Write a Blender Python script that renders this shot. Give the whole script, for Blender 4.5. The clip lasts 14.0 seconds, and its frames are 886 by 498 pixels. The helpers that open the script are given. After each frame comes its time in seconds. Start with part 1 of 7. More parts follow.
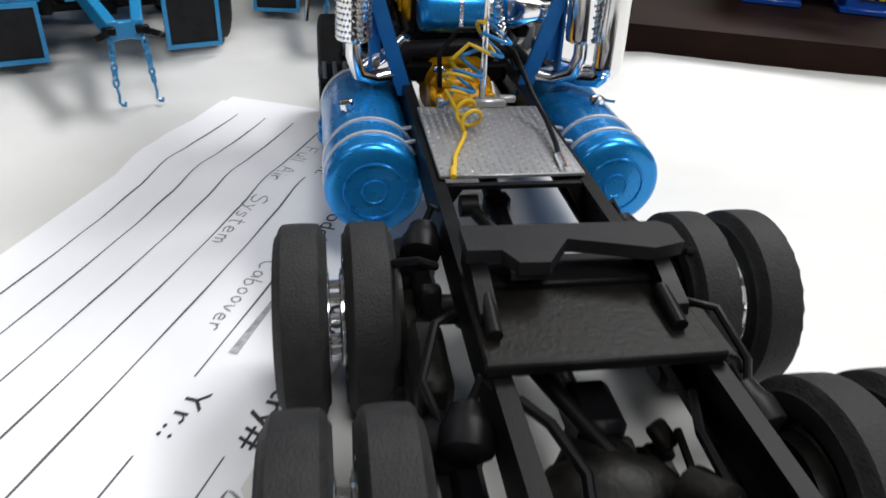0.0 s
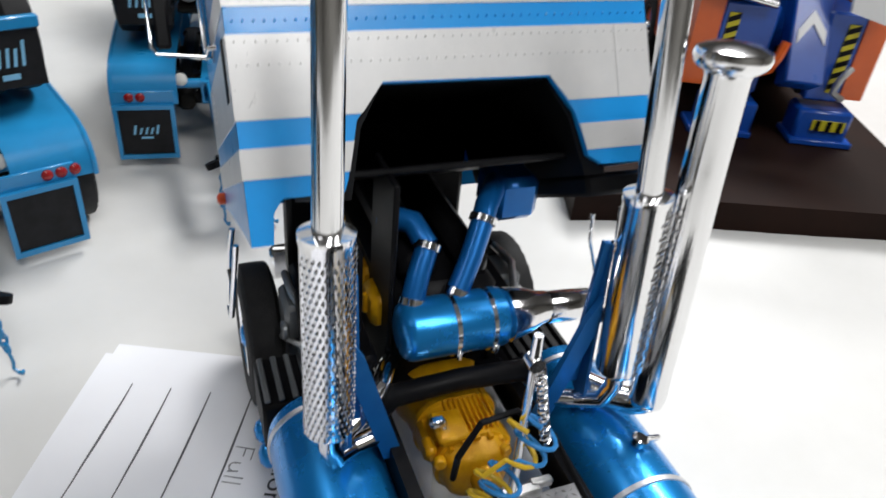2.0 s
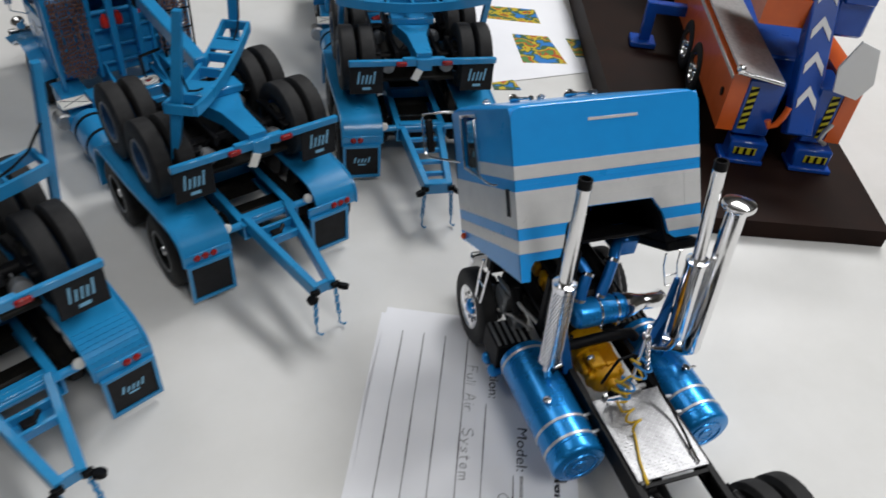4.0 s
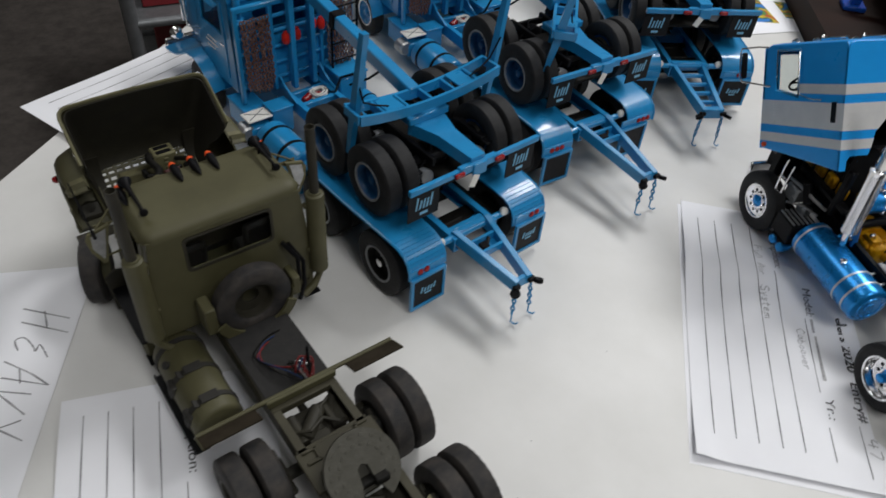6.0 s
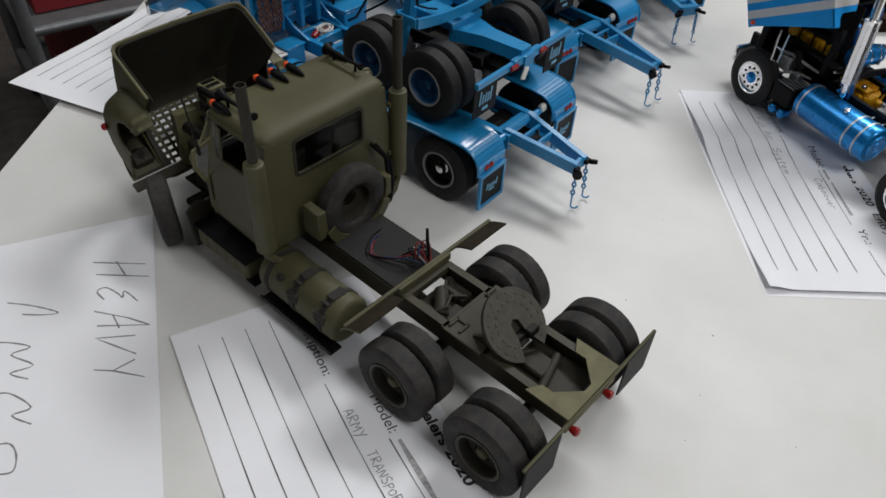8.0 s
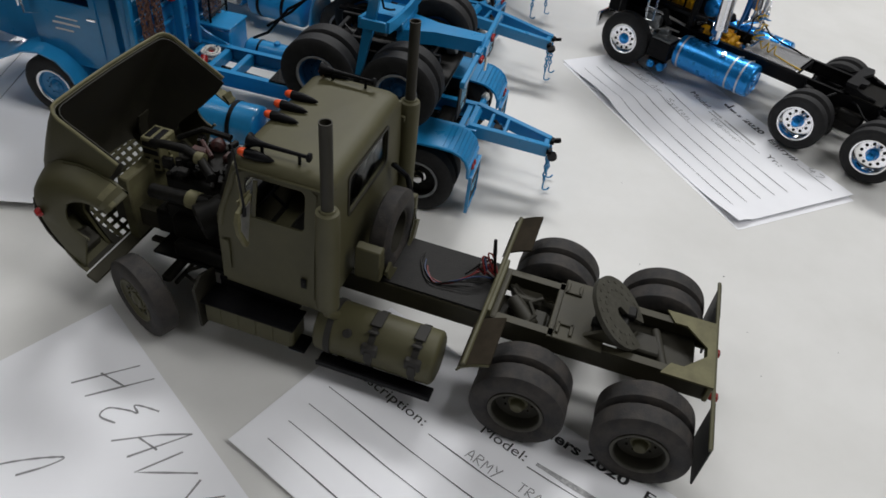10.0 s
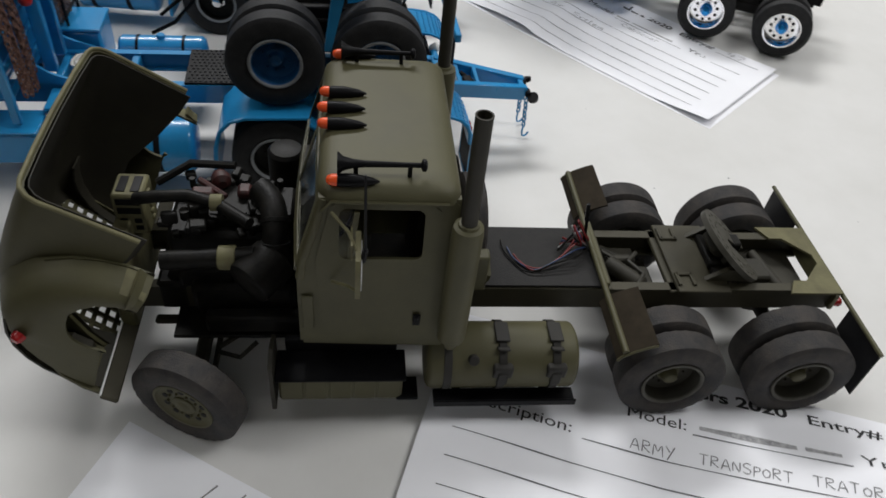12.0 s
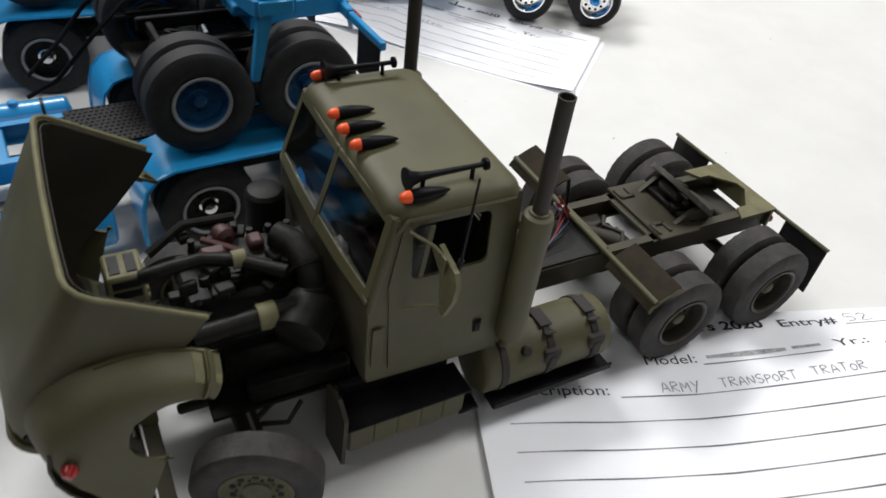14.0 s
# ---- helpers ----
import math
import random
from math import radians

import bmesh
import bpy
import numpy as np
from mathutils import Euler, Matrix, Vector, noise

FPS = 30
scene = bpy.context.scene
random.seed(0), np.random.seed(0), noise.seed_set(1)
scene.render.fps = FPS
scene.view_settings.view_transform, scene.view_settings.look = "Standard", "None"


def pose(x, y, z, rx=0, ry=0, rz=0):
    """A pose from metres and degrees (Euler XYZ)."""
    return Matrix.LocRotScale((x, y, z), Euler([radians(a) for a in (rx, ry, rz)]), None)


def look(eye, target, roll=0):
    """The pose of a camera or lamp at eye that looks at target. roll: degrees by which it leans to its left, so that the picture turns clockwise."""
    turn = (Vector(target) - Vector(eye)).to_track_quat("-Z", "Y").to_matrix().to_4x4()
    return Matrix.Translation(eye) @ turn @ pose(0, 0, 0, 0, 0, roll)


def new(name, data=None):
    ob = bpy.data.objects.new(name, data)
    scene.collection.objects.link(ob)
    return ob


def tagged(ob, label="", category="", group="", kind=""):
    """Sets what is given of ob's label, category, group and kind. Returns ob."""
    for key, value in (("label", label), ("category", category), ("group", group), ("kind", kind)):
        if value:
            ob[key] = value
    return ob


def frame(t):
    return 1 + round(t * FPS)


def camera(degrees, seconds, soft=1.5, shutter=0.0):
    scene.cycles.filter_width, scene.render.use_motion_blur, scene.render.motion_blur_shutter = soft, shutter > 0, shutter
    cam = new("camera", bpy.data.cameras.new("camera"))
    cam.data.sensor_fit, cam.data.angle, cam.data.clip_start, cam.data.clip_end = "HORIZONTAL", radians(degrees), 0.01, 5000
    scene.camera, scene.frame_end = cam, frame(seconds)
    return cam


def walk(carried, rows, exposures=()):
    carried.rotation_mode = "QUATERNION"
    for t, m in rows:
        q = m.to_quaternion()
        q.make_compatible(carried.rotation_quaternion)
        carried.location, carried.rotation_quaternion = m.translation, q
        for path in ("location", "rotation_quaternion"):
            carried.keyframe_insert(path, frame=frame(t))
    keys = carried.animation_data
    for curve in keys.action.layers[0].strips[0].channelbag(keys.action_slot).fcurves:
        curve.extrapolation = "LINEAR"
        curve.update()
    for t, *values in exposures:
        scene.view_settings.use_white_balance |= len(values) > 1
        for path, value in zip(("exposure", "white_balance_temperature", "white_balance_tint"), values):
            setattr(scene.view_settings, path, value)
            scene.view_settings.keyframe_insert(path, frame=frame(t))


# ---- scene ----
cam = camera(62.75, 14.0, soft=1.6, shutter=0.32)
PATH = [
    (0, (0.1646, -0.1463, 0.1118), (0.4722, 1.5235, -0.9451), 3.32),
    (0.5, (0.1685, -0.1155, 0.1123), (0.5147, 1.5386, -0.9573), 4.25),
    (1, (0.1689, -0.0826, 0.1185), (0.5411, 1.5865, -0.9187), 3.55),
    (1.5, (0.1674, -0.0549, 0.1349), (0.6298, 1.5884, -0.9070), 3.69),
    (2, (0.1522, -0.0425, 0.1637), (0.8036, 1.4915, -0.9420), 5.63),
    (2.2, (0.1491, -0.0422, 0.1795), (0.8672, 1.4344, -0.9624), 6.06),
    (4.3, (0.0111, -0.1418, 0.3045), (0.5478, 1.2602, -1.0170), 6.44),
    (4.5, (-0.0133, -0.1503, 0.3082), (0.5254, 1.2386, -1.0262), 7.84),
    (5, (-0.0587, -0.1804, 0.3217), (0.3800, 1.2396, -1.0167), 7.06),
    (5.5, (-0.1037, -0.2019, 0.3342), (0.2775, 1.2150, -1.0249), 7.01),
    (6, (-0.1517, -0.2098, 0.3292), (0.2365, 1.1954, -1.0399), 5.41),
    (6.5, (-0.1928, -0.2247, 0.3221), (0.2641, 1.1196, -1.0865), 4.92),
    (7, (-0.2315, -0.2192, 0.3105), (0.3888, 1.0464, -1.1085), 4.34),
    (7.5, (-0.2471, -0.2214, 0.2959), (0.3792, 1.0594, -1.1067), 3.58),
    (8, (-0.2581, -0.2286, 0.2928), (0.3792, 1.0847, -1.0744), 3.74),
    (8.2, (-0.2631, -0.2307, 0.2925), (0.3985, 1.0878, -1.0580), 4.19),
    (10.3, (-0.3673, -0.1093, 0.2693), (0.8790, 0.7383, -1.0453), 9.00),
    (10.5, (-0.3651, -0.1026, 0.2669), (0.9077, 0.7190, -1.0388), 9.68),
    (11, (-0.3656, -0.0795, 0.2560), (0.9324, 0.6652, -1.0709), 8.74),
    (11.5, (-0.3736, -0.0353, 0.2495), (0.9985, 0.5352, -1.0891), 8.27),
    (12, (-0.3814, 0.0052, 0.2405), (1.0181, 0.3674, -1.1415), 7.66),
    (12.5, (-0.3811, 0.0240, 0.2385), (1.0745, 0.1819, -1.1239), 9.52),
    (13, (-0.3986, 0.0534, 0.2344), (1.0752, 0.1210, -1.1158), 8.54),
    (13.5, (-0.4086, 0.0816, 0.2266), (1.0977, -0.0040, -1.0864), 9.47),
    (14, (-0.3922, 0.0906, 0.2245), (1.1228, -0.1312, -1.0622), 8.73),
]
walk(cam, [(t, look(eye, target, roll)) for t, eye, target, roll in PATH],
     exposures=((0, 0.62), (1.0, 0.58), (2.2, 0.5), (4.3, 0.0), (8.2, 0.0), (10.5, 0.15), (11, 0.2), (12, 0.3), (12.5, 0.5), (13, 0.58), (14, 0.76)))


# ---- light: a hall lit by long fluorescent ceiling fittings, unseen, placed to suit the shadows ----
world = bpy.data.worlds.new("hall_air")
scene.world = world
world.use_nodes = True
world.node_tree.nodes["Background"].inputs[0].default_value = (0.95, 0.97, 1.0, 1)
world.node_tree.nodes["Background"].inputs[1].default_value = 0.1
for lx, ly, power, across in ((1.35, 1.15, 49, 0.45), (-0.9, 1.5, 9, 0.8), (2.0, -0.4, 12, 0.8), (0.45, -1.3, 21, 0.6), (-1.8, -0.6, 4, 0.8)):
    tube_light = bpy.data.lights.new("ceiling_light", "AREA")
    tube_light.shape, tube_light.size, tube_light.size_y, tube_light.energy = "RECTANGLE", across, 1.3, power
    tube_light.color = (0.985, 0.985, 0.985)
    lamp = tagged(new("ceiling_light", tube_light), "white fluorescent ceiling light", "light", "ceiling lights")
    lamp.matrix_world = pose(lx, ly, 1.97, 0, 0, 25)


# ---- materials ----
def material(name, colour, rough=0.5, metal=0.0, second=None, spots=40.0, low=0.35, high=0.65, bump=0.0, bump_scale=2500.0,
             rough_vary=0.08, coat=0.0, transmission=0.0, emit=None, ior=1.45):
    """A procedural surface: base colour broken by cloudy patches of a second colour, uneven gloss, fine relief."""
    mat = bpy.data.materials.new(name)
    mat.use_nodes = True
    nt = mat.node_tree
    bsdf = nt.nodes["Principled BSDF"]
    bsdf.inputs["Metallic"].default_value = metal
    bsdf.inputs["Coat Weight"].default_value = coat
    bsdf.inputs["Coat Roughness"].default_value = 0.08
    bsdf.inputs["Transmission Weight"].default_value = transmission
    bsdf.inputs["IOR"].default_value = ior
    if emit:
        bsdf.inputs["Emission Color"].default_value = (*colour, 1)
        bsdf.inputs["Emission Strength"].default_value = emit
    coord = nt.nodes.new("ShaderNodeTexCoord")
    cloud = nt.nodes.new("ShaderNodeTexNoise")
    cloud.inputs["Scale"].default_value = spots
    cloud.inputs["Detail"].default_value = 6
    cloud.inputs["Roughness"].default_value = 0.62
    nt.links.new(coord.outputs["Object"], cloud.inputs["Vector"])
    ramp = nt.nodes.new("ShaderNodeValToRGB")
    ramp.color_ramp.elements[0].position, ramp.color_ramp.elements[1].position = low, high
    ramp.color_ramp.elements[0].color = (*colour, 1)
    ramp.color_ramp.elements[1].color = (*(second or colour), 1)
    nt.links.new(cloud.outputs["Fac"], ramp.inputs["Fac"])
    nt.links.new(ramp.outputs["Color"], bsdf.inputs["Base Color"])
    gloss = nt.nodes.new("ShaderNodeMapRange")
    gloss.inputs["To Min"].default_value = max(rough - rough_vary, 0.02)
    gloss.inputs["To Max"].default_value = min(rough + rough_vary, 1)
    nt.links.new(cloud.outputs["Fac"], gloss.inputs["Value"])
    nt.links.new(gloss.outputs["Result"], bsdf.inputs["Roughness"])
    if bump:
        grain = nt.nodes.new("ShaderNodeTexNoise")
        grain.inputs["Scale"].default_value = bump_scale
        grain.inputs["Detail"].default_value = 3
        nt.links.new(coord.outputs["Object"], grain.inputs["Vector"])
        relief = nt.nodes.new("ShaderNodeBump")
        relief.inputs["Strength"].default_value = bump
        relief.inputs["Distance"].default_value = 0.0004
        nt.links.new(grain.outputs["Fac"], relief.inputs["Height"])
        nt.links.new(relief.outputs["Normal"], bsdf.inputs["Normal"])
    return mat


M_CLOTH = material("white_table_cover", (0.70, 0.695, 0.68), 0.45, second=(0.645, 0.64, 0.62), spots=14, bump=0.05, bump_scale=900)
M_PAPER = material("printer_paper", (0.87, 0.875, 0.91), 0.75, second=(0.84, 0.845, 0.88), spots=20, bump=0.04, bump_scale=3000)
M_INK = material("toner_black", (0.025, 0.025, 0.028), 0.6)
M_RULE = material("printed_rule_grey", (0.10, 0.10, 0.11), 0.6)
M_PEN = material("pencil_grey", (0.20, 0.20, 0.21), 0.55)
M_BLUE = material("sky_blue_enamel", (0.018, 0.262, 0.56), 0.30, second=(0.014, 0.225, 0.49), spots=60, coat=0.4, bump=0.03, bump_scale=1500)
M_CANDY = material("candy_blue_metallic", (0.014, 0.29, 0.76), 0.28, metal=0.6, second=(0.013, 0.27, 0.70), spots=80, coat=0.25)
M_PIPEBLUE = material("deep_candy_blue", (0.009, 0.18, 0.56), 0.30, metal=0.5, second=(0.007, 0.15, 0.48), spots=80, coat=0.25)
M_STRAP = material("satin_steel_strap", (0.72, 0.73, 0.75), 0.42, metal=0.6, second=(0.62, 0.63, 0.65), spots=120)
M_CABBLUE = material("cab_bright_blue_paint", (0.014, 0.36, 0.90), 0.30, second=(0.012, 0.33, 0.85), spots=50, coat=0.4)
M_STRIPE = material("silver_grey_stripe", (0.78, 0.775, 0.77), 0.30, metal=0.15, second=(0.72, 0.72, 0.72), spots=90, bump=0.05)
M_CHROME = material("chrome_plate", (0.90, 0.90, 0.91), 0.13, metal=1.0, rough_vary=0.06, spots=120)
M_BLACK = material("satin_black_plastic", (0.004, 0.004, 0.005), 0.42, second=(0.009, 0.009, 0.010), spots=90, bump=0.12, ior=1.2)
M_FLAP = material("black_rubber_flap", (0.009, 0.009, 0.010), 0.55, ior=1.27, second=(0.016, 0.016, 0.018), spots=150, bump=0.2)
M_TYRE = material("tyre_rubber", (0.012, 0.012, 0.013), 0.66, ior=1.38, second=(0.022, 0.022, 0.023), spots=190, low=0.42, high=0.7, bump=0.55, bump_scale=1900)
M_TYRE_DUSTY = material("dusty_tyre_rubber", (0.015, 0.015, 0.016), 0.72, second=(0.048, 0.041, 0.036), spots=130, bump=0.8, bump_scale=1700)
M_OLIVE = material("olive_drab_paint", (0.060, 0.055, 0.024), 0.58, second=(0.096, 0.090, 0.044), spots=30, low=0.32, high=0.78, bump=0.12, bump_scale=1800)
M_OLIVE_PALE = material("dry_brushed_olive", (0.150, 0.140, 0.068), 0.66, second=(0.105, 0.096, 0.048), spots=130, bump=0.12)
# darker copy of M_OLIVE: shade of underside and hollows put into the colour
M_OLIVE_DARK = material("olive_darkened_as_shade", (0.018, 0.016, 0.010), 0.64, second=(0.029, 0.026, 0.016), spots=90, bump=0.15)
M_OLIVE_GREY = material("grey_olive_plate", (0.075, 0.072, 0.058), 0.55, metal=0.2, second=(0.055, 0.052, 0.04), spots=260, bump=0.35, bump_scale=1200)
M_CAMO = material("camouflage_strap_brown", (0.017, 0.016, 0.014), 0.7, second=(0.027, 0.025, 0.021), spots=100)
M_RUST = material("rusty_chain", (0.11, 0.036, 0.022), 0.65, metal=0.1, second=(0.24, 0.15, 0.12), spots=700)
M_GOLD = material("gold_yellow_casting", (0.80, 0.42, 0.008), 0.32, metal=0.15, second=(0.66, 0.30, 0.005), spots=250, bump=0.3)
M_YELLOW = material("yellow_hose", (0.70, 0.45, 0.02), 0.4)
M_HOSE_BLUE = material("blue_hose", (0.03, 0.25, 0.62), 0.4)
M_RED = material("red_lens", (0.32, 0.012, 0.012), 0.25, second=(0.22, 0.01, 0.012), spots=400)
M_ORANGE_LENS = material("orange_lens", (0.85, 0.10, 0.02), 0.35)
M_WHITE_LENS = material("white_lens", (0.80, 0.79, 0.74), 0.3)
M_SILVER = material("bare_aluminium", (0.54, 0.54, 0.54), 0.40, metal=0.85, second=(0.42, 0.42, 0.42), spots=300)
M_GLASS = material("tinted_window", (0.80, 0.83, 0.82), 0.05, transmission=1.0, rough_vary=0.02, ior=1.14)
M_WHITE = material("white_enamel", (0.80, 0.80, 0.80), 0.4)
M_WOOD_DARK = material("dark_walnut_board", (0.007, 0.003, 0.002), 0.6, ior=1.2, second=(0.020, 0.008, 0.005), spots=18, low=0.3, high=0.7, bump=0.1, bump_scale=600)
M_ORANGE = material("orange_enamel", (0.74, 0.125, 0.014), 0.3, second=(0.66, 0.105, 0.012), spots=60, coat=0.3)
M_ROYAL = material("royal_blue_enamel", (0.006, 0.078, 0.42), 0.3, second=(0.005, 0.064, 0.36), spots=60, coat=0.3)
M_HAZARD = material("hazard_yellow", (0.60, 0.52, 0.02), 0.4)
M_CARPET = material("brown_grey_carpet", (0.045, 0.038, 0.034), 0.95, second=(0.075, 0.065, 0.058), spots=30, bump=0.6, bump_scale=300)
# wall and ceiling tones kept low to limit bounced light
M_WALL = material("unseen_wall_cream", (0.34, 0.33, 0.30), 0.8, second=(0.30, 0.29, 0.265), spots=3)
M_CEIL = material("unseen_ceiling_grey", (0.42, 0.42, 0.41), 0.9, second=(0.37, 0.37, 0.36), spots=60)
M_STEEL = material("painted_grey_steel", (0.24, 0.25, 0.26), 0.4, metal=0.5, second=(0.19, 0.20, 0.21), spots=40)
M_MARK = material("pale_blue_mark", (0.22, 0.50, 0.72), 0.45)
M_RED_BRIGHT = material("bright_red_enamel", (0.55, 0.02, 0.012), 0.3)
M_GREY_RING = material("grey_rim_ring", (0.26, 0.27, 0.28), 0.55, second=(0.20, 0.21, 0.22), spots=200)
M_PEN_PALE = material("pale_pencil_grey", (0.24, 0.24, 0.25), 0.6, second=(0.5, 0.5, 0.51), spots=500)


def print_material():
    mat = bpy.data.materials.new("colour_print")
    mat.use_nodes = True
    nt = mat.node_tree
    bsdf = nt.nodes["Principled BSDF"]
    bsdf.inputs["Roughness"].default_value = 0.35
    coord = nt.nodes.new("ShaderNodeTexCoord")
    cloud = nt.nodes.new("ShaderNodeTexNoise")
    cloud.inputs["Scale"].default_value = 62.0
    cloud.inputs["Detail"].default_value = 3.0
    ramp = nt.nodes.new("ShaderNodeValToRGB")
    ramp.color_ramp.interpolation = "CONSTANT"
    stops = ((0.0, (0.03, 0.20, 0.55)), (0.42, (0.05, 0.12, 0.06)), (0.49, (0.55, 0.42, 0.03)), (0.56, (0.45, 0.08, 0.02)), (0.62, (0.10, 0.25, 0.07)))
    while len(ramp.color_ramp.elements) < len(stops):
        ramp.color_ramp.elements.new(0.5)
    for e, (at, c) in zip(ramp.color_ramp.elements, stops):
        e.position, e.color = at, (*c, 1)
    nt.links.new(coord.outputs["Object"], cloud.inputs["Vector"])
    nt.links.new(cloud.outputs["Fac"], ramp.inputs["Fac"])
    nt.links.new(ramp.outputs["Color"], bsdf.inputs["Base Color"])
    return mat


M_PRINT = print_material()
M_BOX_RED = material("dark_red_carton", (0.28, 0.02, 0.03), 0.6, second=(0.22, 0.02, 0.025), spots=30)
M_BOX_WHITE = material("white_carton", (0.62, 0.62, 0.60), 0.6, second=(0.5, 0.5, 0.5), spots=20)
M_ENGINE = material("near_black_engine", (0.005, 0.005, 0.005), 0.48, ior=1.24, second=(0.012, 0.011, 0.009), spots=260, bump=0.3, bump_scale=900)
M_DECK = material("dull_black_deck", (0.009, 0.0085, 0.0085), 0.75, second=(0.018, 0.017, 0.016), spots=220, bump=0.6, bump_scale=1500)
M_BRACKET = material("satin_blue_sheet", (0.012, 0.16, 0.46), 0.42, metal=0.3, second=(0.01, 0.13, 0.40), spots=80)
M_CHAIN_PALE = material("pale_rusty_chain", (0.45, 0.36, 0.33), 0.5, metal=0.2, second=(0.12, 0.05, 0.035), spots=500)
M_BLUE_DIM = material("dull_blue_rim", (0.011, 0.10, 0.26), 0.45, second=(0.009, 0.06, 0.16), spots=120)
# M_OLIVE darkened part way; shade and some frame grime are in the colour
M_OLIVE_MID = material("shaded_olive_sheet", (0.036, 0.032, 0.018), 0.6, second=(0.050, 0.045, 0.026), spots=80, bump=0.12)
M_FENDER_BROWN = material("dark_brown_plate", (0.022, 0.017, 0.011), 0.85, ior=1.22, second=(0.034, 0.027, 0.018), spots=160)
# grey tint stands for the windshield's dim reflection and the dark cab behind
M_GLASS_DIM = material("dim_tinted_glass", (0.36, 0.38, 0.36), 0.08, transmission=1.0, rough_vary=0.04, ior=1.3)
M_DECK_SILVER = material("dull_silver_sheet", (0.40, 0.40, 0.41), 0.42, metal=0.7, second=(0.33, 0.33, 0.34), spots=200)
M_RED_WIRE = material("dark_red_wire", (0.16, 0.012, 0.012), 0.5)
M_HOSE_DARK = material("dark_blue_wire", (0.012, 0.03, 0.09), 0.5)


# ---- building helpers: millimetres inside a Shape, metres in the scene ----
def circle(n, r=1.0, start=0.0):
    return [(r * math.cos(start + 2 * math.pi * i / n), r * math.sin(start + 2 * math.pi * i / n)) for i in range(n)]


def round_rect(cx, cy, w, h, r, n=4):
    pts = []
    for sx, sy, a in ((1, 1, 0), (-1, 1, 90), (-1, -1, 180), (1, -1, 270)):
        for i in range(n + 1):
            b = radians(a + 90 * i / n)
            pts.append((cx + sx * (w / 2 - r) + r * math.cos(b), cy + sy * (h / 2 - r) + r * math.sin(b)))
    return pts


def ray_poly(poly, c, a):
    """Where the ray from c at angle a leaves a polygon that is star-shaped round c."""
    d = (math.cos(a), math.sin(a))
    best = None
    for (x0, y0), (x1, y1) in zip(poly, poly[1:] + poly[:1]):
        ex, ey = x1 - x0, y1 - y0
        det = d[1] * ex - d[0] * ey
        if abs(det) < 1e-12:
            continue
        k = ((y0 - c[1]) * ex - (x0 - c[0]) * ey) / det
        u = (d[0] * (y0 - c[1]) - d[1] * (x0 - c[0])) / det
        if k > 0 and -1e-9 <= u <= 1 + 1e-9 and (best is None or k > best):
            best = k
    return (c[0] + d[0] * best, c[1] + d[1] * best)


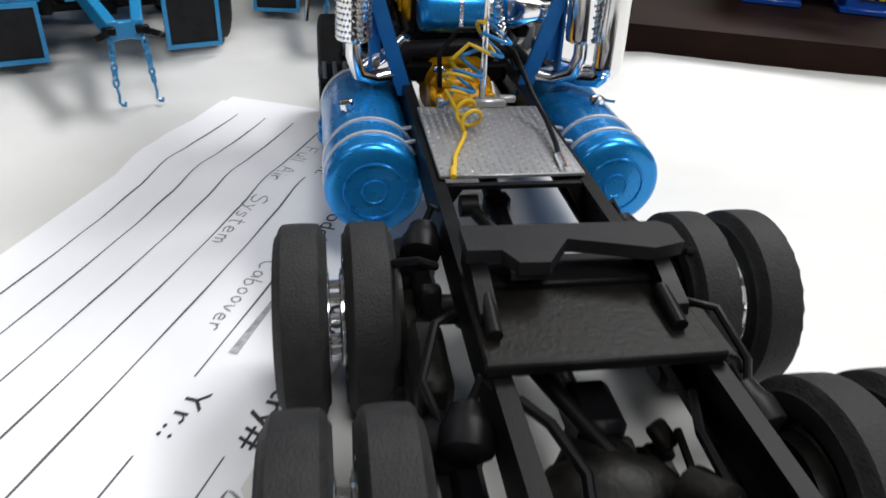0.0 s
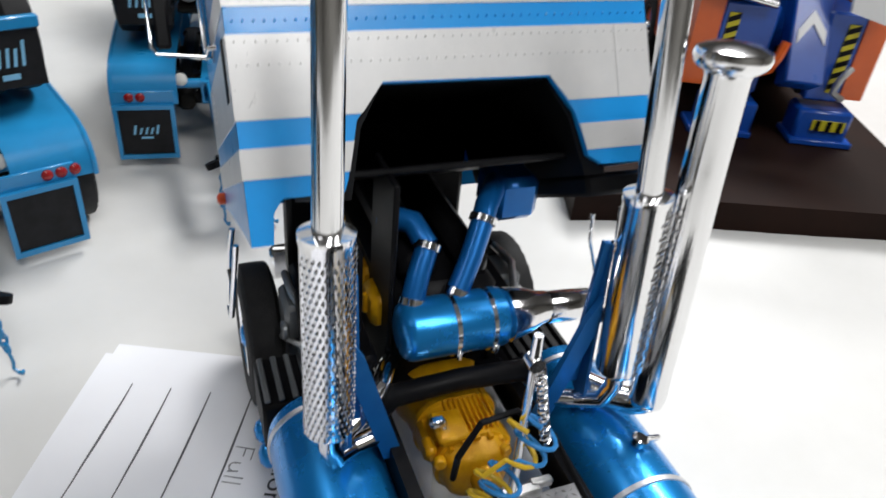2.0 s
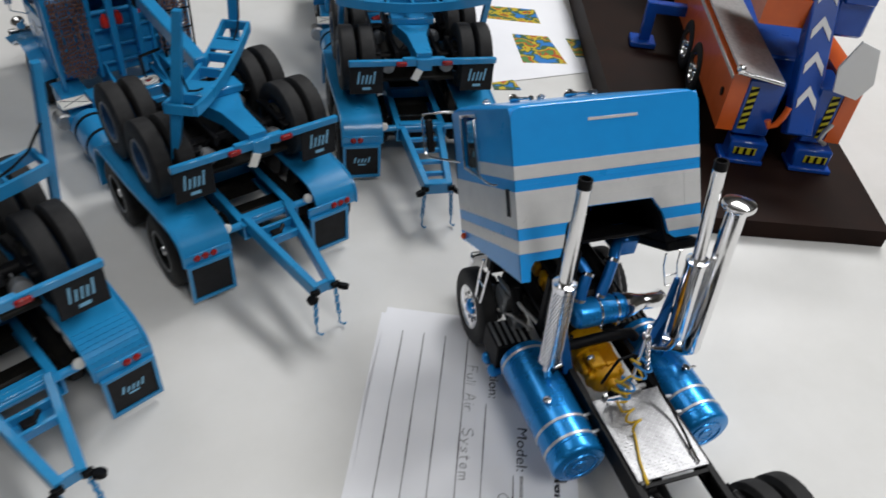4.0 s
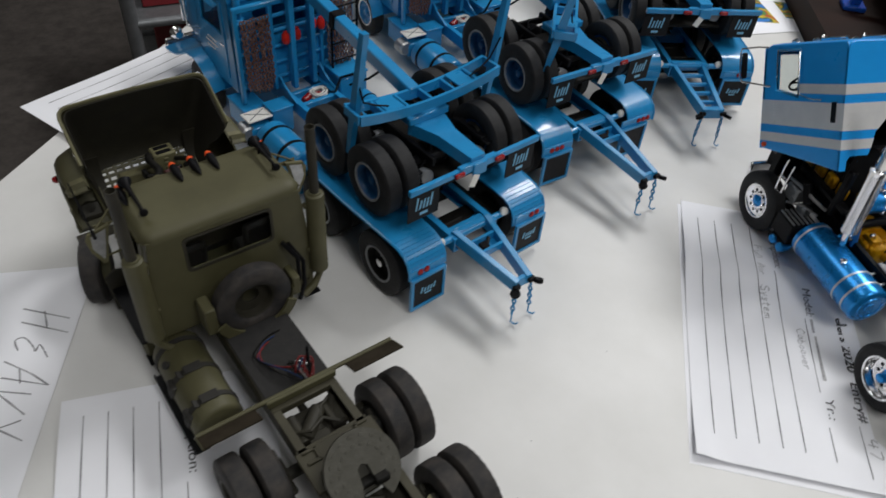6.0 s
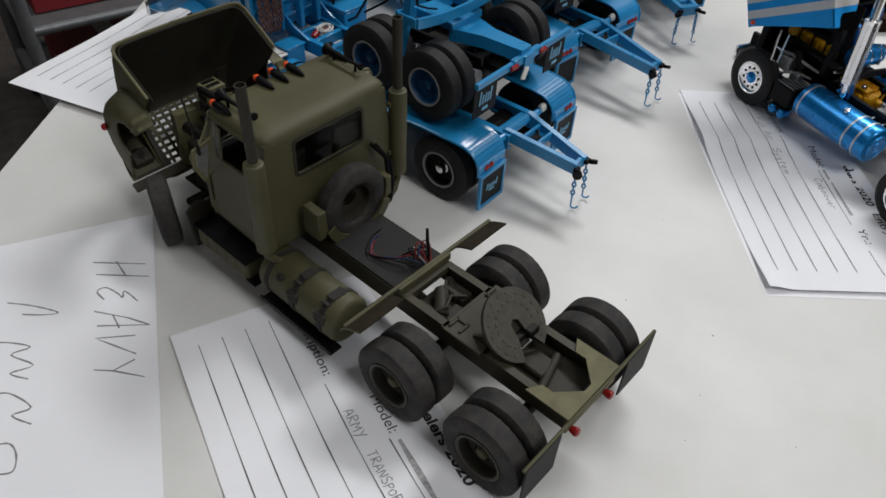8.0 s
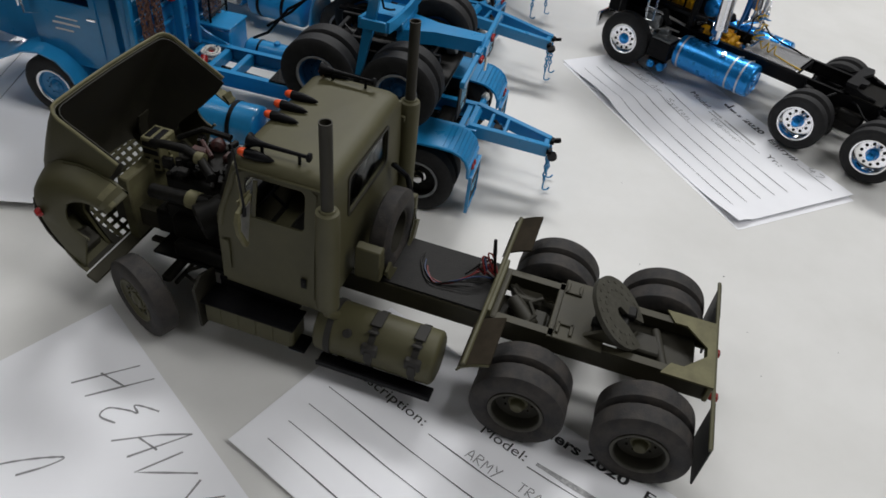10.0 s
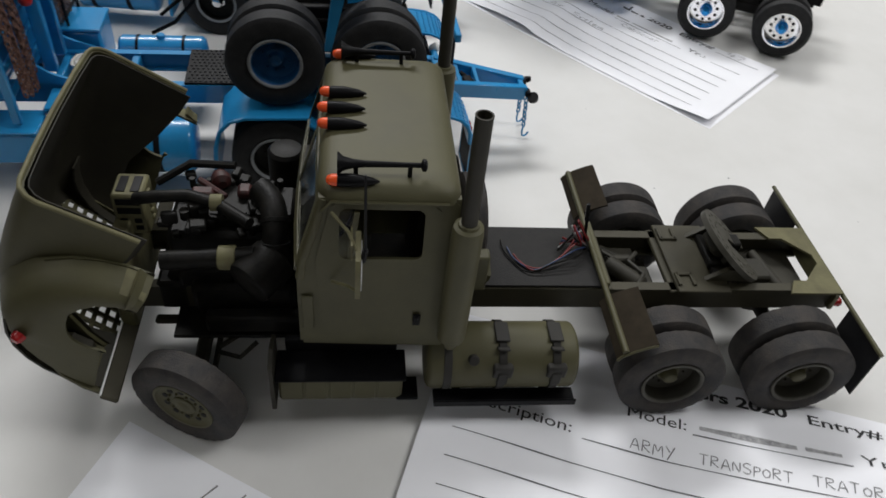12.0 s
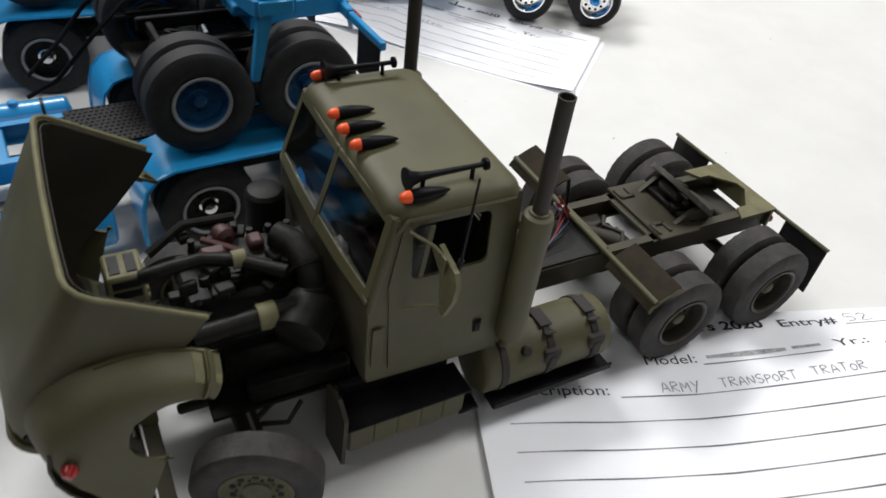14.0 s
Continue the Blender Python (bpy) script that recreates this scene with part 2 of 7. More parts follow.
class Shape:
    def __init__(self, m=None):
        self.v, self.f, self.m = [], [], m

    def add(self, verts, faces):
        k = len(self.v)
        for p in verts:
            p = Vector(p)
            self.v.append(self.m @ p if self.m else p)
        self.f += [tuple(k + i for i in face) for face in faces]
        return self

    def box(self, x, y, z, sx, sy, sz, b=0.0, m=None):
        """A box round its centre, with chamfered edges of width b."""
        h = (sx / 2, sy / 2, sz / 2)
        at = Matrix.Translation((x, y, z)) @ (m or Matrix())
        if b <= 0:
            vs = [(i * h[0], j * h[1], k * h[2]) for i in (-1, 1) for j in (-1, 1) for k in (-1, 1)]
            fs = [(0, 1, 3, 2), (4, 6, 7, 5), (0, 4, 5, 1), (2, 3, 7, 6), (0, 2, 6, 4), (1, 5, 7, 3)]
        else:
            vs, ix = [], {}
            for i in (-1, 1):
                for j in (-1, 1):
                    for k in (-1, 1):
                        for ax in range(3):
                            p = [i * (h[0] - b), j * (h[1] - b), k * (h[2] - b)]
                            p[ax] = (i, j, k)[ax] * h[ax]
                            ix[i, j, k, ax] = len(vs)
                            vs.append(p)
            fs = []
            for ax in range(3):
                o = [a for a in range(3) if a != ax]
                for s in (-1, 1):
                    ring = []
                    for p, q in ((-1, -1), (1, -1), (1, 1), (-1, 1)):
                        key = [0, 0, 0]
                        key[ax], key[o[0]], key[o[1]] = s, p, q
                        ring.append(ix[(*key, ax)])
                    fs.append(tuple(ring))
                for p in (-1, 1):
                    for q in (-1, 1):
                        e = []
                        for s in (-1, 1):
                            key = [0, 0, 0]
                            key[ax], key[o[0]], key[o[1]] = s, p, q
                            e.append((ix[(*key, o[0])], ix[(*key, o[1])]))
                        fs.append((e[0][0], e[0][1], e[1][1], e[1][0]))
            for i in (-1, 1):
                for j in (-1, 1):
                    for k in (-1, 1):
                        fs.append(tuple(ix[i, j, k, ax] for ax in range(3)))
        return self.add([at @ Vector(p) for p in vs], fs)

    def rings(self, rings, caps=True, close=False):
        """A skin through rings of equally many points."""
        n, k = len(rings[0]), len(rings)
        fs = [(i * n + j, i * n + (j + 1) % n, (i + 1) % k * n + (j + 1) % n, (i + 1) % k * n + j)
              for i in range(k if close else k - 1) for j in range(n)]
        if caps and not close:
            fs += [tuple(range(n))[::-1], tuple((k - 1) * n + j for j in range(n))]
        return self.add([p for r in rings for p in r], fs)

    def lathe(self, prof, p, axis, n=24, caps=True):
        """prof: (way along the axis, radius)."""
        q = Vector(axis).to_track_quat("Z", "Y").to_matrix()
        o = Vector(p)
        return self.rings([[o + q @ Vector((r * c, r * s, t)) for c, s in circle(n)] for t, r in prof], caps)

    def cyl(self, a, b, r, r2=None, n=16, b_=0.0):
        a, b = Vector(a), Vector(b)
        d = (b - a).length
        r2 = r if r2 is None else r2
        prof = [(0, r), (d, r2)] if not b_ else [(0, r - b_), (b_, r), (d - b_, r2), (d, r2 - b_)]
        return self.lathe(prof, a, b - a, n)

    def tube(self, pts, r, n=8):
        pts = [Vector(p) for p in pts]
        rs, prev = [], None
        for i, p in enumerate(pts):
            d = (pts[min(i + 1, len(pts) - 1)] - pts[max(i - 1, 0)]).normalized()
            u = prev - d * prev.dot(d) if prev else d.orthogonal()
            u.normalize()
            prev = u
            w = d.cross(u)
            rs.append([p + (u * c + w * s) * r for c, s in circle(n)])
        return self.rings(rs)

    def prism(self, poly, axis, lo, hi):
        """A polygon in the two other axes (in order) drawn out along axis."""
        k = "xyz".index(axis)

        def at(p, t):
            q = list(p)
            q.insert(k, t)
            return q
        n = len(poly)
        fs = [tuple(range(n)), tuple(range(2 * n - 1, n - 1, -1))] + [(i, n + i, n + (i + 1) % n, (i + 1) % n) for i in range(n)]
        return self.add([at(p, lo) for p in poly] + [at(p, hi) for p in poly], fs)

    def pierced(self, outer, inner, c, axis, lo, hi, tilt=None):
        """A panel with a hole. Both outlines are star-shaped round c. tilt(p) moves the finished points."""
        k = "xyz".index(axis)
        angs = sorted({round(math.atan2(y - c[1], x - c[0]), 5) for x, y in outer + inner})
        o, i_ = [ray_poly(outer, c, a) for a in angs], [ray_poly(inner, c, a) for a in angs]

        def at(p, t):
            q = list(p)
            q.insert(k, t)
            return tilt(Vector(q)) if tilt else q
        rs = [[at(p, lo) for p in o], [at(p, hi) for p in o], [at(p, hi) for p in i_], [at(p, lo) for p in i_]]
        return self.rings(rs, close=True)

    def sheet(self, grid, t):
        """A skin of thickness t through rows of points."""
        a, b = len(grid), len(grid[0])
        g = [[Vector(p) for p in row] for row in grid]
        off = []
        for i in range(a):
            for j in range(b):
                du = g[min(i + 1, a - 1)][j] - g[max(i - 1, 0)][j]
                dv = g[i][min(j + 1, b - 1)] - g[i][max(j - 1, 0)]
                nrm = du.cross(dv)
                off.append(g[i][j] - nrm.normalized() * t if nrm.length > 1e-9 else g[i][j])
        n = a * b
        fs = [(i * b + j, i * b + j + 1, (i + 1) * b + j + 1, (i + 1) * b + j) for i in range(a - 1) for j in range(b - 1)]
        fs += [tuple(n + k for k in f[::-1]) for f in fs]
        rim = [(0, j) for j in range(b)] + [(i, b - 1) for i in range(1, a)] + [(a - 1, j) for j in range(b - 2, -1, -1)] + [(i, 0) for i in range(a - 2, 0, -1)]
        ids = [i * b + j for i, j in rim]
        fs += [(p, n + p, n + q, q) for p, q in zip(ids, ids[1:] + ids[:1])]
        return self.add([p for row in g for p in row] + off, fs)

    def mesh(self, name, mat, angle=38):
        me = bpy.data.meshes.new(name)
        me.from_pydata([p * 0.001 for p in self.v], [], self.f)
        bm = bmesh.new()
        bm.from_mesh(me)
        bmesh.ops.recalc_face_normals(bm, faces=bm.faces)
        bm.to_mesh(me)
        bm.free()
        me.polygons.foreach_set("use_smooth", [True] * len(me.polygons))
        me.set_sharp_from_angle(angle=radians(angle))
        me.materials.append(mat)
        return me


def empty(name, m, label, category, group=""):
    ob = new(name)
    ob.empty_display_size = 0.01
    ob.matrix_world = m
    return tagged(ob, label, category, group)


def part(name, shape, mat, parent, label="", m=None):
    ob = new(name, shape.mesh(name, mat) if isinstance(shape, Shape) else shape)
    if parent:
        ob.parent = parent
    if m:
        ob.matrix_basis = m
    return tagged(ob, label)


def mm(x, y, z, rx=0, ry=0, rz=0):
    return pose(x * 0.001, y * 0.001, z * 0.001, rx, ry, rz)


# ---- wheels ----
def tyre_shape(w=10.4, R=21.0, r=11.6, cx=0.0, n=60):
    s = Shape()
    h = w / 2
    prof = [(-h + 1.6, r), (-h + 0.5, r + 0.9), (-h, r + 3.0), (-h - 0.15, r + 5.0), (-h + 0.35, R - 2.0), (-h + 0.75, R - 0.75), (-h + 1.5, R - 0.1)]
    prof += [(-h * 0.4, R), (0, R + 0.06), (h * 0.4, R)]
    prof += [(-t, q) for t, q in reversed(prof[:7])]
    rings = []
    for k, (t, q) in enumerate(prof):
        ring = []
        for i, (c, sn) in enumerate(circle(n)):
            rr = q - (0.5 if k in (5, len(prof) - 6) and i % 2 else 0) - (0.22 if k in (4, len(prof) - 5) and i % 2 else 0)
            ring.append((cx + t, rr * c, rr * sn))
        rings.append(ring)
    return s.rings(rings, caps=False, close=True)


def wheel_set(mat_tyre, mat_rim, mat_hub, dual, R=21.0, w=10.4, gap=13.2, dish=5.0, hub=5.5, nuts=10, rim_r=11.8, lip=None, holes=0):
    """The meshes of a wheel whose outer face looks to -x; x = 0 is the middle of the outer tyre."""
    out = [("tyre", tyre_shape(w, R, rim_r - 0.3).mesh("tyre", mat_tyre))]
    h = w / 2
    rim = Shape()
    d = -h + dish
    rim.lathe([(h - 0.6, rim_r), (h - 0.9, rim_r - 1.2), (d + 1.5, rim_r - 1.5), (d + 1.0, rim_r - 2.6), (d + 0.9, 4.2), (d, 4.2), (d, rim_r - 3.2),
               (d - 0.5, rim_r - 1.9), (-h + 0.9, rim_r - 1.1), (-h + 0.4, rim_r - 0.7), (-h + 0.4, rim_r + 0.2), (-h + 1.2, rim_r + 0.2), (h - 1.2, rim_r + 0.1)],
              (0, 0, 0), (1, 0, 0), 40, caps=False)
    for i in range(nuts):
        a = 2 * math.pi * i / nuts
        rim.cyl((d + 0.1, 6.1 * math.cos(a), 6.1 * math.sin(a)), (d - 0.9, 6.1 * math.cos(a), 6.1 * math.sin(a)), 0.62, 0.45, 6)
    if dual:
        rim.lathe([(gap - h, rim_r), (gap - h + 1, rim_r - 1.4), (gap + h - 1, rim_r - 1.4), (gap + h - 0.4, rim_r)], (0, 0, 0), (1, 0, 0), 32, caps=False)
        rim.lathe([(gap - h + 2, rim_r - 1.0), (gap - h + 2.2, 2.0)], (0, 0, 0), (1, 0, 0), 32, caps=False)
    rim_me = rim.mesh("wheel", mat_rim)
    if dual:
        drum = Shape().lathe([(gap - h + 2.6, 3.0), (gap - h + 2.7, rim_r - 1.7), (gap + h - 0.4, rim_r - 1.7), (gap + h + 1.6, rim_r - 2.2), (gap + h + 1.8, 3.0)], (0, 0, 0), (1, 0, 0), 32)
        out.append(("brake_drum", drum.mesh("brake_drum", M_ENGINE)))
    cap = Shape().lathe([(d + 1, 4.3), (d - 0.6, 4.3), (d - 1.0, 3.4), (d - hub * 0.6, 3.1), (d - hub + 0.5, 2.7), (d - hub, 1.9)], (0, 0, 0), (1, 0, 0), 24)
    out.append(("hub", cap.mesh("hub", mat_hub)))
    for i in range(holes):
        a = 2 * math.pi * (i + 0.5) / holes
        out.append(("hand_hole", Shape().lathe([(-0.2, 1.15), (0.3, 1.15)], (d, 7.5 * math.cos(a), 7.5 * math.sin(a)), (1, 0, 0), 10).mesh("hand_hole", M_BLACK)))
    if lip:
        out.append(("rim_ring", Shape().lathe([(-h + 0.5, rim_r - 1.2), (-h + 0.05, rim_r - 0.8), (-h - 0.1, rim_r - 0.2), (-h + 0.05, rim_r + 0.15), (-h + 0.4, rim_r + 0.3), (-h + 0.9, rim_r - 1.2)],
                                              (0, 0, 0), (1, 0, 0), 40, caps=False).mesh("rim_ring", lip)))
    if dual:
        out.append(("tyre", tyre_shape(w, R, rim_r - 0.3, gap).mesh("tyre", mat_tyre)))
    return rim_me, out


def add_wheel(parent, kind, x, y, z, side, steer=0.0, camber=0.0, spin=0.0):
    """side -1: outer face to -x."""
    rim, rest = kind
    m = mm(x, y, z, 0, camber, (0 if side < 0 else 180) + steer) @ pose(0, 0, 0, spin, 0, 0)
    w = part("wheel", rim, None, parent, m=m)
    for name, me in rest:
        part(name, me, None, w)
    return w


# ---- the setting: hall, table, dark board ----
def slab(name, lo, hi, mat, kind="structure", label="", category=""):
    s = Shape().box(*[(a + b) * 500 for a, b in zip(lo, hi)], *[(b - a) * 1000 for a, b in zip(lo, hi)])
    return tagged(new(name, s.mesh(name, mat)), label, category, kind=kind)


slab("floor", (-3.5, -3.0, -0.80), (4.5, 4.5, -0.75), M_CARPET, label="brown-grey carpet of the hall")
# ceiling and walls are unseen, added to close the room and shape its light
slab("ceiling", (-3.5, -3.0, 2.0), (4.5, 4.5, 2.05), M_CEIL, label="unseen grey ceiling added to close the hall")
slab("wall_north", (-3.5, 4.5, -0.75), (4.5, 4.6, 2.0), M_WALL, label="unseen wall added to close the hall")
slab("wall_south", (-3.5, -3.1, -0.75), (4.5, -3.0, 2.0), M_WALL, label="unseen wall added to close the hall")
slab("wall_west", (-3.6, -3.0, -0.75), (-3.5, 4.5, 2.0), M_WALL, label="unseen wall added to close the hall")
slab("wall_east", (4.5, -3.0, -0.75), (4.6, 4.5, 2.0), M_WALL, label="unseen wall added to close the hall")

BOARD = mm(355, 148, 0, 0, 0, -18)


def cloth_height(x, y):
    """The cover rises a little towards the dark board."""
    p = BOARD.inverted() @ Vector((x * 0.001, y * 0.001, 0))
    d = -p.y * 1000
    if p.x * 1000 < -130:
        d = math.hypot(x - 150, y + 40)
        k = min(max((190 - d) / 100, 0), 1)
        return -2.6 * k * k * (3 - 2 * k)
    k = min(max((62 - d) / 62, 0), 1)
    k *= 1 - min(max((p.y * 1000 - 25) / 60, 0), 1)
    side = min(max((p.x * 1000 + 130) / 80, 0), 1)
    return 17 * k * k * (3 - 2 * k) * side * side * (3 - 2 * side)


def cover():
    s = Shape()
    a, b = Vector((-352.5, 226.0)), Vector((-320.5, 289.0))
    d = (b - a).normalized()
    xs = [i * 20.0 for i in range(0, 66)]
    ys = [-560 + i * 20.0 for i in range(0, 92)]
    grid = []
    for y in ys:
        row = []
        for x in xs:
            p = a + d * y + Vector((d.y, -d.x)) * x
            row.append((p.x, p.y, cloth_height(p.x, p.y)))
        grid.append(row)
    return s.sheet(grid[::-1], 18)


table = new("table", cover().mesh("table", M_CLOTH))
tagged(table, "white covered display table with faint stains", "table", kind="structure")
for u, v in ((-500, 60), (-500, 1240), (1200, 60), (1200, 1240)):
    d = Vector((32.0, 63.0)).normalized()
    foot = Vector((-352.5, 226.0)) + d * u + Vector((d.y, -d.x)) * v
    part("table_leg", Shape().cyl((foot.x, foot.y, -750), (foot.x, foot.y, -16), 14, n=16), M_STEEL, table)
board = Shape().prism([(297, 171), (443, 117.5), (475, 188), (655, 600), (450, 600)], "z", 0.5, 29)
tagged(new("display_board", board.mesh("display_board", M_WOOD_DARK)), "dark walnut display board under an orange truck", "board")


# ---- olive army tractor ----
def flowing(pts, steps=5):
    """Points of a soft curve through the given ones."""
    pts = [Vector(p) for p in pts]
    out = []
    for i in range(len(pts) - 1):
        a, b, c, d = pts[max(i - 1, 0)], pts[i], pts[i + 1], pts[min(i + 2, len(pts) - 1)]
        for k in range(steps):
            t = k / steps
            out.append(0.5 * (2 * b + (c - a) * t + (2 * a - 5 * b + 4 * c - d) * t * t + (3 * b - a - 3 * c + d) * t ** 3))
    return out + [pts[-1]]


def rail_shape(x, y0, y1, z0, z1, flange=4.0, t=0.9):
    """A channel beam that opens towards the middle."""
    d = -1 if x > 0 else 1
    return Shape().prism([(x, z0), (x + d * flange, z0), (x + d * flange, z0 + t), (x + d * t, z0 + t), (x + d * t, z1 - t),
                          (x + d * flange, z1 - t), (x + d * flange, z1), (x, z1)], "y", y0, y1)


def axle_shape(y, z, half, r=3.0, pot=7.5, px=0.0):
    s = Shape().cyl((-half, y, z), (half, y, z), r, n=14)
    s.lathe([(-7, 3.2), (-5, 6.0), (-1, pot), (3, pot - 0.6), (6, 4.5), (7, 3.0)], (px, y + 1, z), (0, 1, 0), 20)
    for i in range(8):
        a = 2 * math.pi * i / 8
        s.cyl((px + (pot - 0.7) * math.cos(a), y - 1, z + (pot - 0.7) * math.sin(a)), (px + (pot - 0.7) * math.cos(a), y - 2.6, z + (pot - 0.7) * math.sin(a)), 0.6, n=6)
    return s


def army_truck():
    root = empty("army_truck", mm(-114.9, -91.0, 0, 0, 0, 24.5), "olive drab army tractor model with its hood tipped open", "model truck")
    P = lambda name, s, mat=M_OLIVE, label="", parent=root: part(name, s, mat, parent, label)
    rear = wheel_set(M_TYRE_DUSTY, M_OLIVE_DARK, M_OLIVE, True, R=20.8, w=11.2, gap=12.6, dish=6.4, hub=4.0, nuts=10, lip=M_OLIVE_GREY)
    front = wheel_set(M_TYRE_DUSTY, M_OLIVE, M_OLIVE, False, R=20.2, w=11.0, dish=1.8, hub=1.6, nuts=10, rim_r=11.2, holes=10)
    for y in (23, 76):
        for s in (-1, 1):
            add_wheel(root, rear, s * 43.5, y, 20.8, s)
    add_wheel(root, front, -51.0, 253.0, 20.3, -1, steer=-23, camber=-2)
    add_wheel(root, front, 40, 252, 20.2, 1, steer=-20)
    for x in (-17, 17):
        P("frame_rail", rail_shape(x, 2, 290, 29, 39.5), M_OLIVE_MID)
    for y in (23, 76):
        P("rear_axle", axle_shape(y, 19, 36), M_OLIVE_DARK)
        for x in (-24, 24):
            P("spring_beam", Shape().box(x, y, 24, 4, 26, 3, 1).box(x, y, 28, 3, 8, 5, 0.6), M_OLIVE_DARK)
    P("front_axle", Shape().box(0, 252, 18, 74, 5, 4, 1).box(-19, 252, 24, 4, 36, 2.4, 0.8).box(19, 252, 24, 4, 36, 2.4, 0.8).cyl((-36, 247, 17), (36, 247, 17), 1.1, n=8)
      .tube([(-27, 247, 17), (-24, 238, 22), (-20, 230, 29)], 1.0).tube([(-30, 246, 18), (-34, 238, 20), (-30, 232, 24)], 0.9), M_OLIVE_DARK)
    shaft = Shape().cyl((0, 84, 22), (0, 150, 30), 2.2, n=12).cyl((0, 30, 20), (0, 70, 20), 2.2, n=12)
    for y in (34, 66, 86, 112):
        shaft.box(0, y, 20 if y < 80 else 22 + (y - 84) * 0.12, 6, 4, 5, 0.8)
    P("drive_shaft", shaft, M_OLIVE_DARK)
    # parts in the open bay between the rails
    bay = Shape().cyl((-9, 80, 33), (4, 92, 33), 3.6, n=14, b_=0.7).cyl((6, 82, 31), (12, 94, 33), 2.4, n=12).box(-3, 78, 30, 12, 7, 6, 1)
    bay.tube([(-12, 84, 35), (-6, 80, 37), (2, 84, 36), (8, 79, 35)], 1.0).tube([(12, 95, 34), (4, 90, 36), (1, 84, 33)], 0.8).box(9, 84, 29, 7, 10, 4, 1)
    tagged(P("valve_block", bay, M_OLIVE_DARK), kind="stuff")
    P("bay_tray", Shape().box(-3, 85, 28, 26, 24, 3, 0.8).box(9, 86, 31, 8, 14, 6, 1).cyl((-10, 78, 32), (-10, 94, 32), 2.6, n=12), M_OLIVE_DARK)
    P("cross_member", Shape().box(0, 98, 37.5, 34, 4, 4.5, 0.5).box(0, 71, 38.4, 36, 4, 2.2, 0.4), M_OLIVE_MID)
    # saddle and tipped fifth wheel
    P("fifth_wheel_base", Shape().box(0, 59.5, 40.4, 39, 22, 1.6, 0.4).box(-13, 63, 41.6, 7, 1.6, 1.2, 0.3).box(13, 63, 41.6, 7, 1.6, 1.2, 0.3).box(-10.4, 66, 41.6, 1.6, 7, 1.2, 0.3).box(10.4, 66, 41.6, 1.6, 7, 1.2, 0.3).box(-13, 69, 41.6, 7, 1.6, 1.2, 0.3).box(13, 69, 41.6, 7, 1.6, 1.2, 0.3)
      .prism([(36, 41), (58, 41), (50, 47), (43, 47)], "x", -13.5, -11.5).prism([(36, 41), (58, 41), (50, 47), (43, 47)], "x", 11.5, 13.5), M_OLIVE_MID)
    P("saddle_block", Shape().box(0, 47, 42.6, 22, 15, 3.4, 0.8).box(-6, 52, 44, 5, 7, 4, 0.8).box(6, 40, 44, 7, 6, 4, 0.8), M_ENGINE, "black saddle block")
    disc = [(17.2 * math.sin(radians(a)), 17.2 * math.cos(radians(a))) for a in range(-158, 159, 6)]
    disc += [(3.2, -6.5), (2.6, 1.0), (0, 2.6), (-2.6, 1.0), (-3.2, -6.5)]
    plate = Shape(pose(0, 46, 47.0, 0, 0, 0) @ pose(0, 0, 0, 39, 0, 0)).prism(disc, "z", 0.2, 2.4)
    for k, r in enumerate((14.5, 10.5)):
        for a in range(-140, 141, 20):
            plate.box(r * math.sin(radians(a)), r * math.cos(radians(a)), 2.45, 1.8, 1.2, 0.4, 0.1, pose(0, 0, 0, 0, 0, -a))
    P("fifth_wheel_plate", plate, M_OLIVE_GREY, "grey worn fifth wheel plate")
    P("jaw_block", Shape(pose(0, 46, 47.0, 0, 0, 0) @ pose(0, 0, 0, 39, 0, 0)).box(0, -1, -2.6, 11, 20, 4, 1).box(-8, -4, -2, 3, 16, 3, 0.6).box(8, -4, -2, 3, 16, 3, 0.6).cyl((-5, -12, -2), (4, -16, -2), 1.1, n=8), M_OLIVE_DARK)
    # tail
    tail = Shape().box(0, 1.5, 35, 38, 2.2, 10, 0.4)
    tail.prism([(-19.5, 0.5), (19.5, 0.5), (19.5, 4.0), (-19.5, 4.0)], "z", 39.6, 40.6)
    for s in (-1, 1):
        tail.prism([(s * 19.5, 4.0), (s * 2.5, 4.0), (s * 12.5, 13.5), (s * 12.5, 19.0), (s * 19.5, 23.0)], "z", 39.6, 40.6)
    P("tail_plate", tail, M_OLIVE_PALE, "dry-brushed olive tail plate")
    P("flap_hanger", Shape().cyl((-50, 0, 39), (50, 0, 39), 0.9, n=8))
    for s in (-1, 1):
        flap = Shape(pose(0, 0, 0)).box(s * 37.5, -0.6, 26.5, 24, 0.9, 26, 0.3)
        P("mud_flap", flap, M_FLAP, "dark flat mud flap")
        P("tail_light", Shape().lathe([(0, 1.5), (2.8, 2.2), (3.8, 1.8), (4.2, 0.7)], (s * 13 - 3, 0, 31.5), (0, -1, 0.1), 14), M_RED, "red tail light")
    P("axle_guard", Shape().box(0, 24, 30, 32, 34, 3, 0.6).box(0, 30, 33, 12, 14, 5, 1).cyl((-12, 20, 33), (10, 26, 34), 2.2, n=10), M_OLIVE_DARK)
    # front quarter fenders of the drive wheels, on a cross bar
    P("fender_bar", Shape().cyl((-51, 101.2, 43.4), (51, 101.2, 43.4), 1.2, n=10).box(0, 99.8, 42.0, 36, 2.4, 4, 0.4))
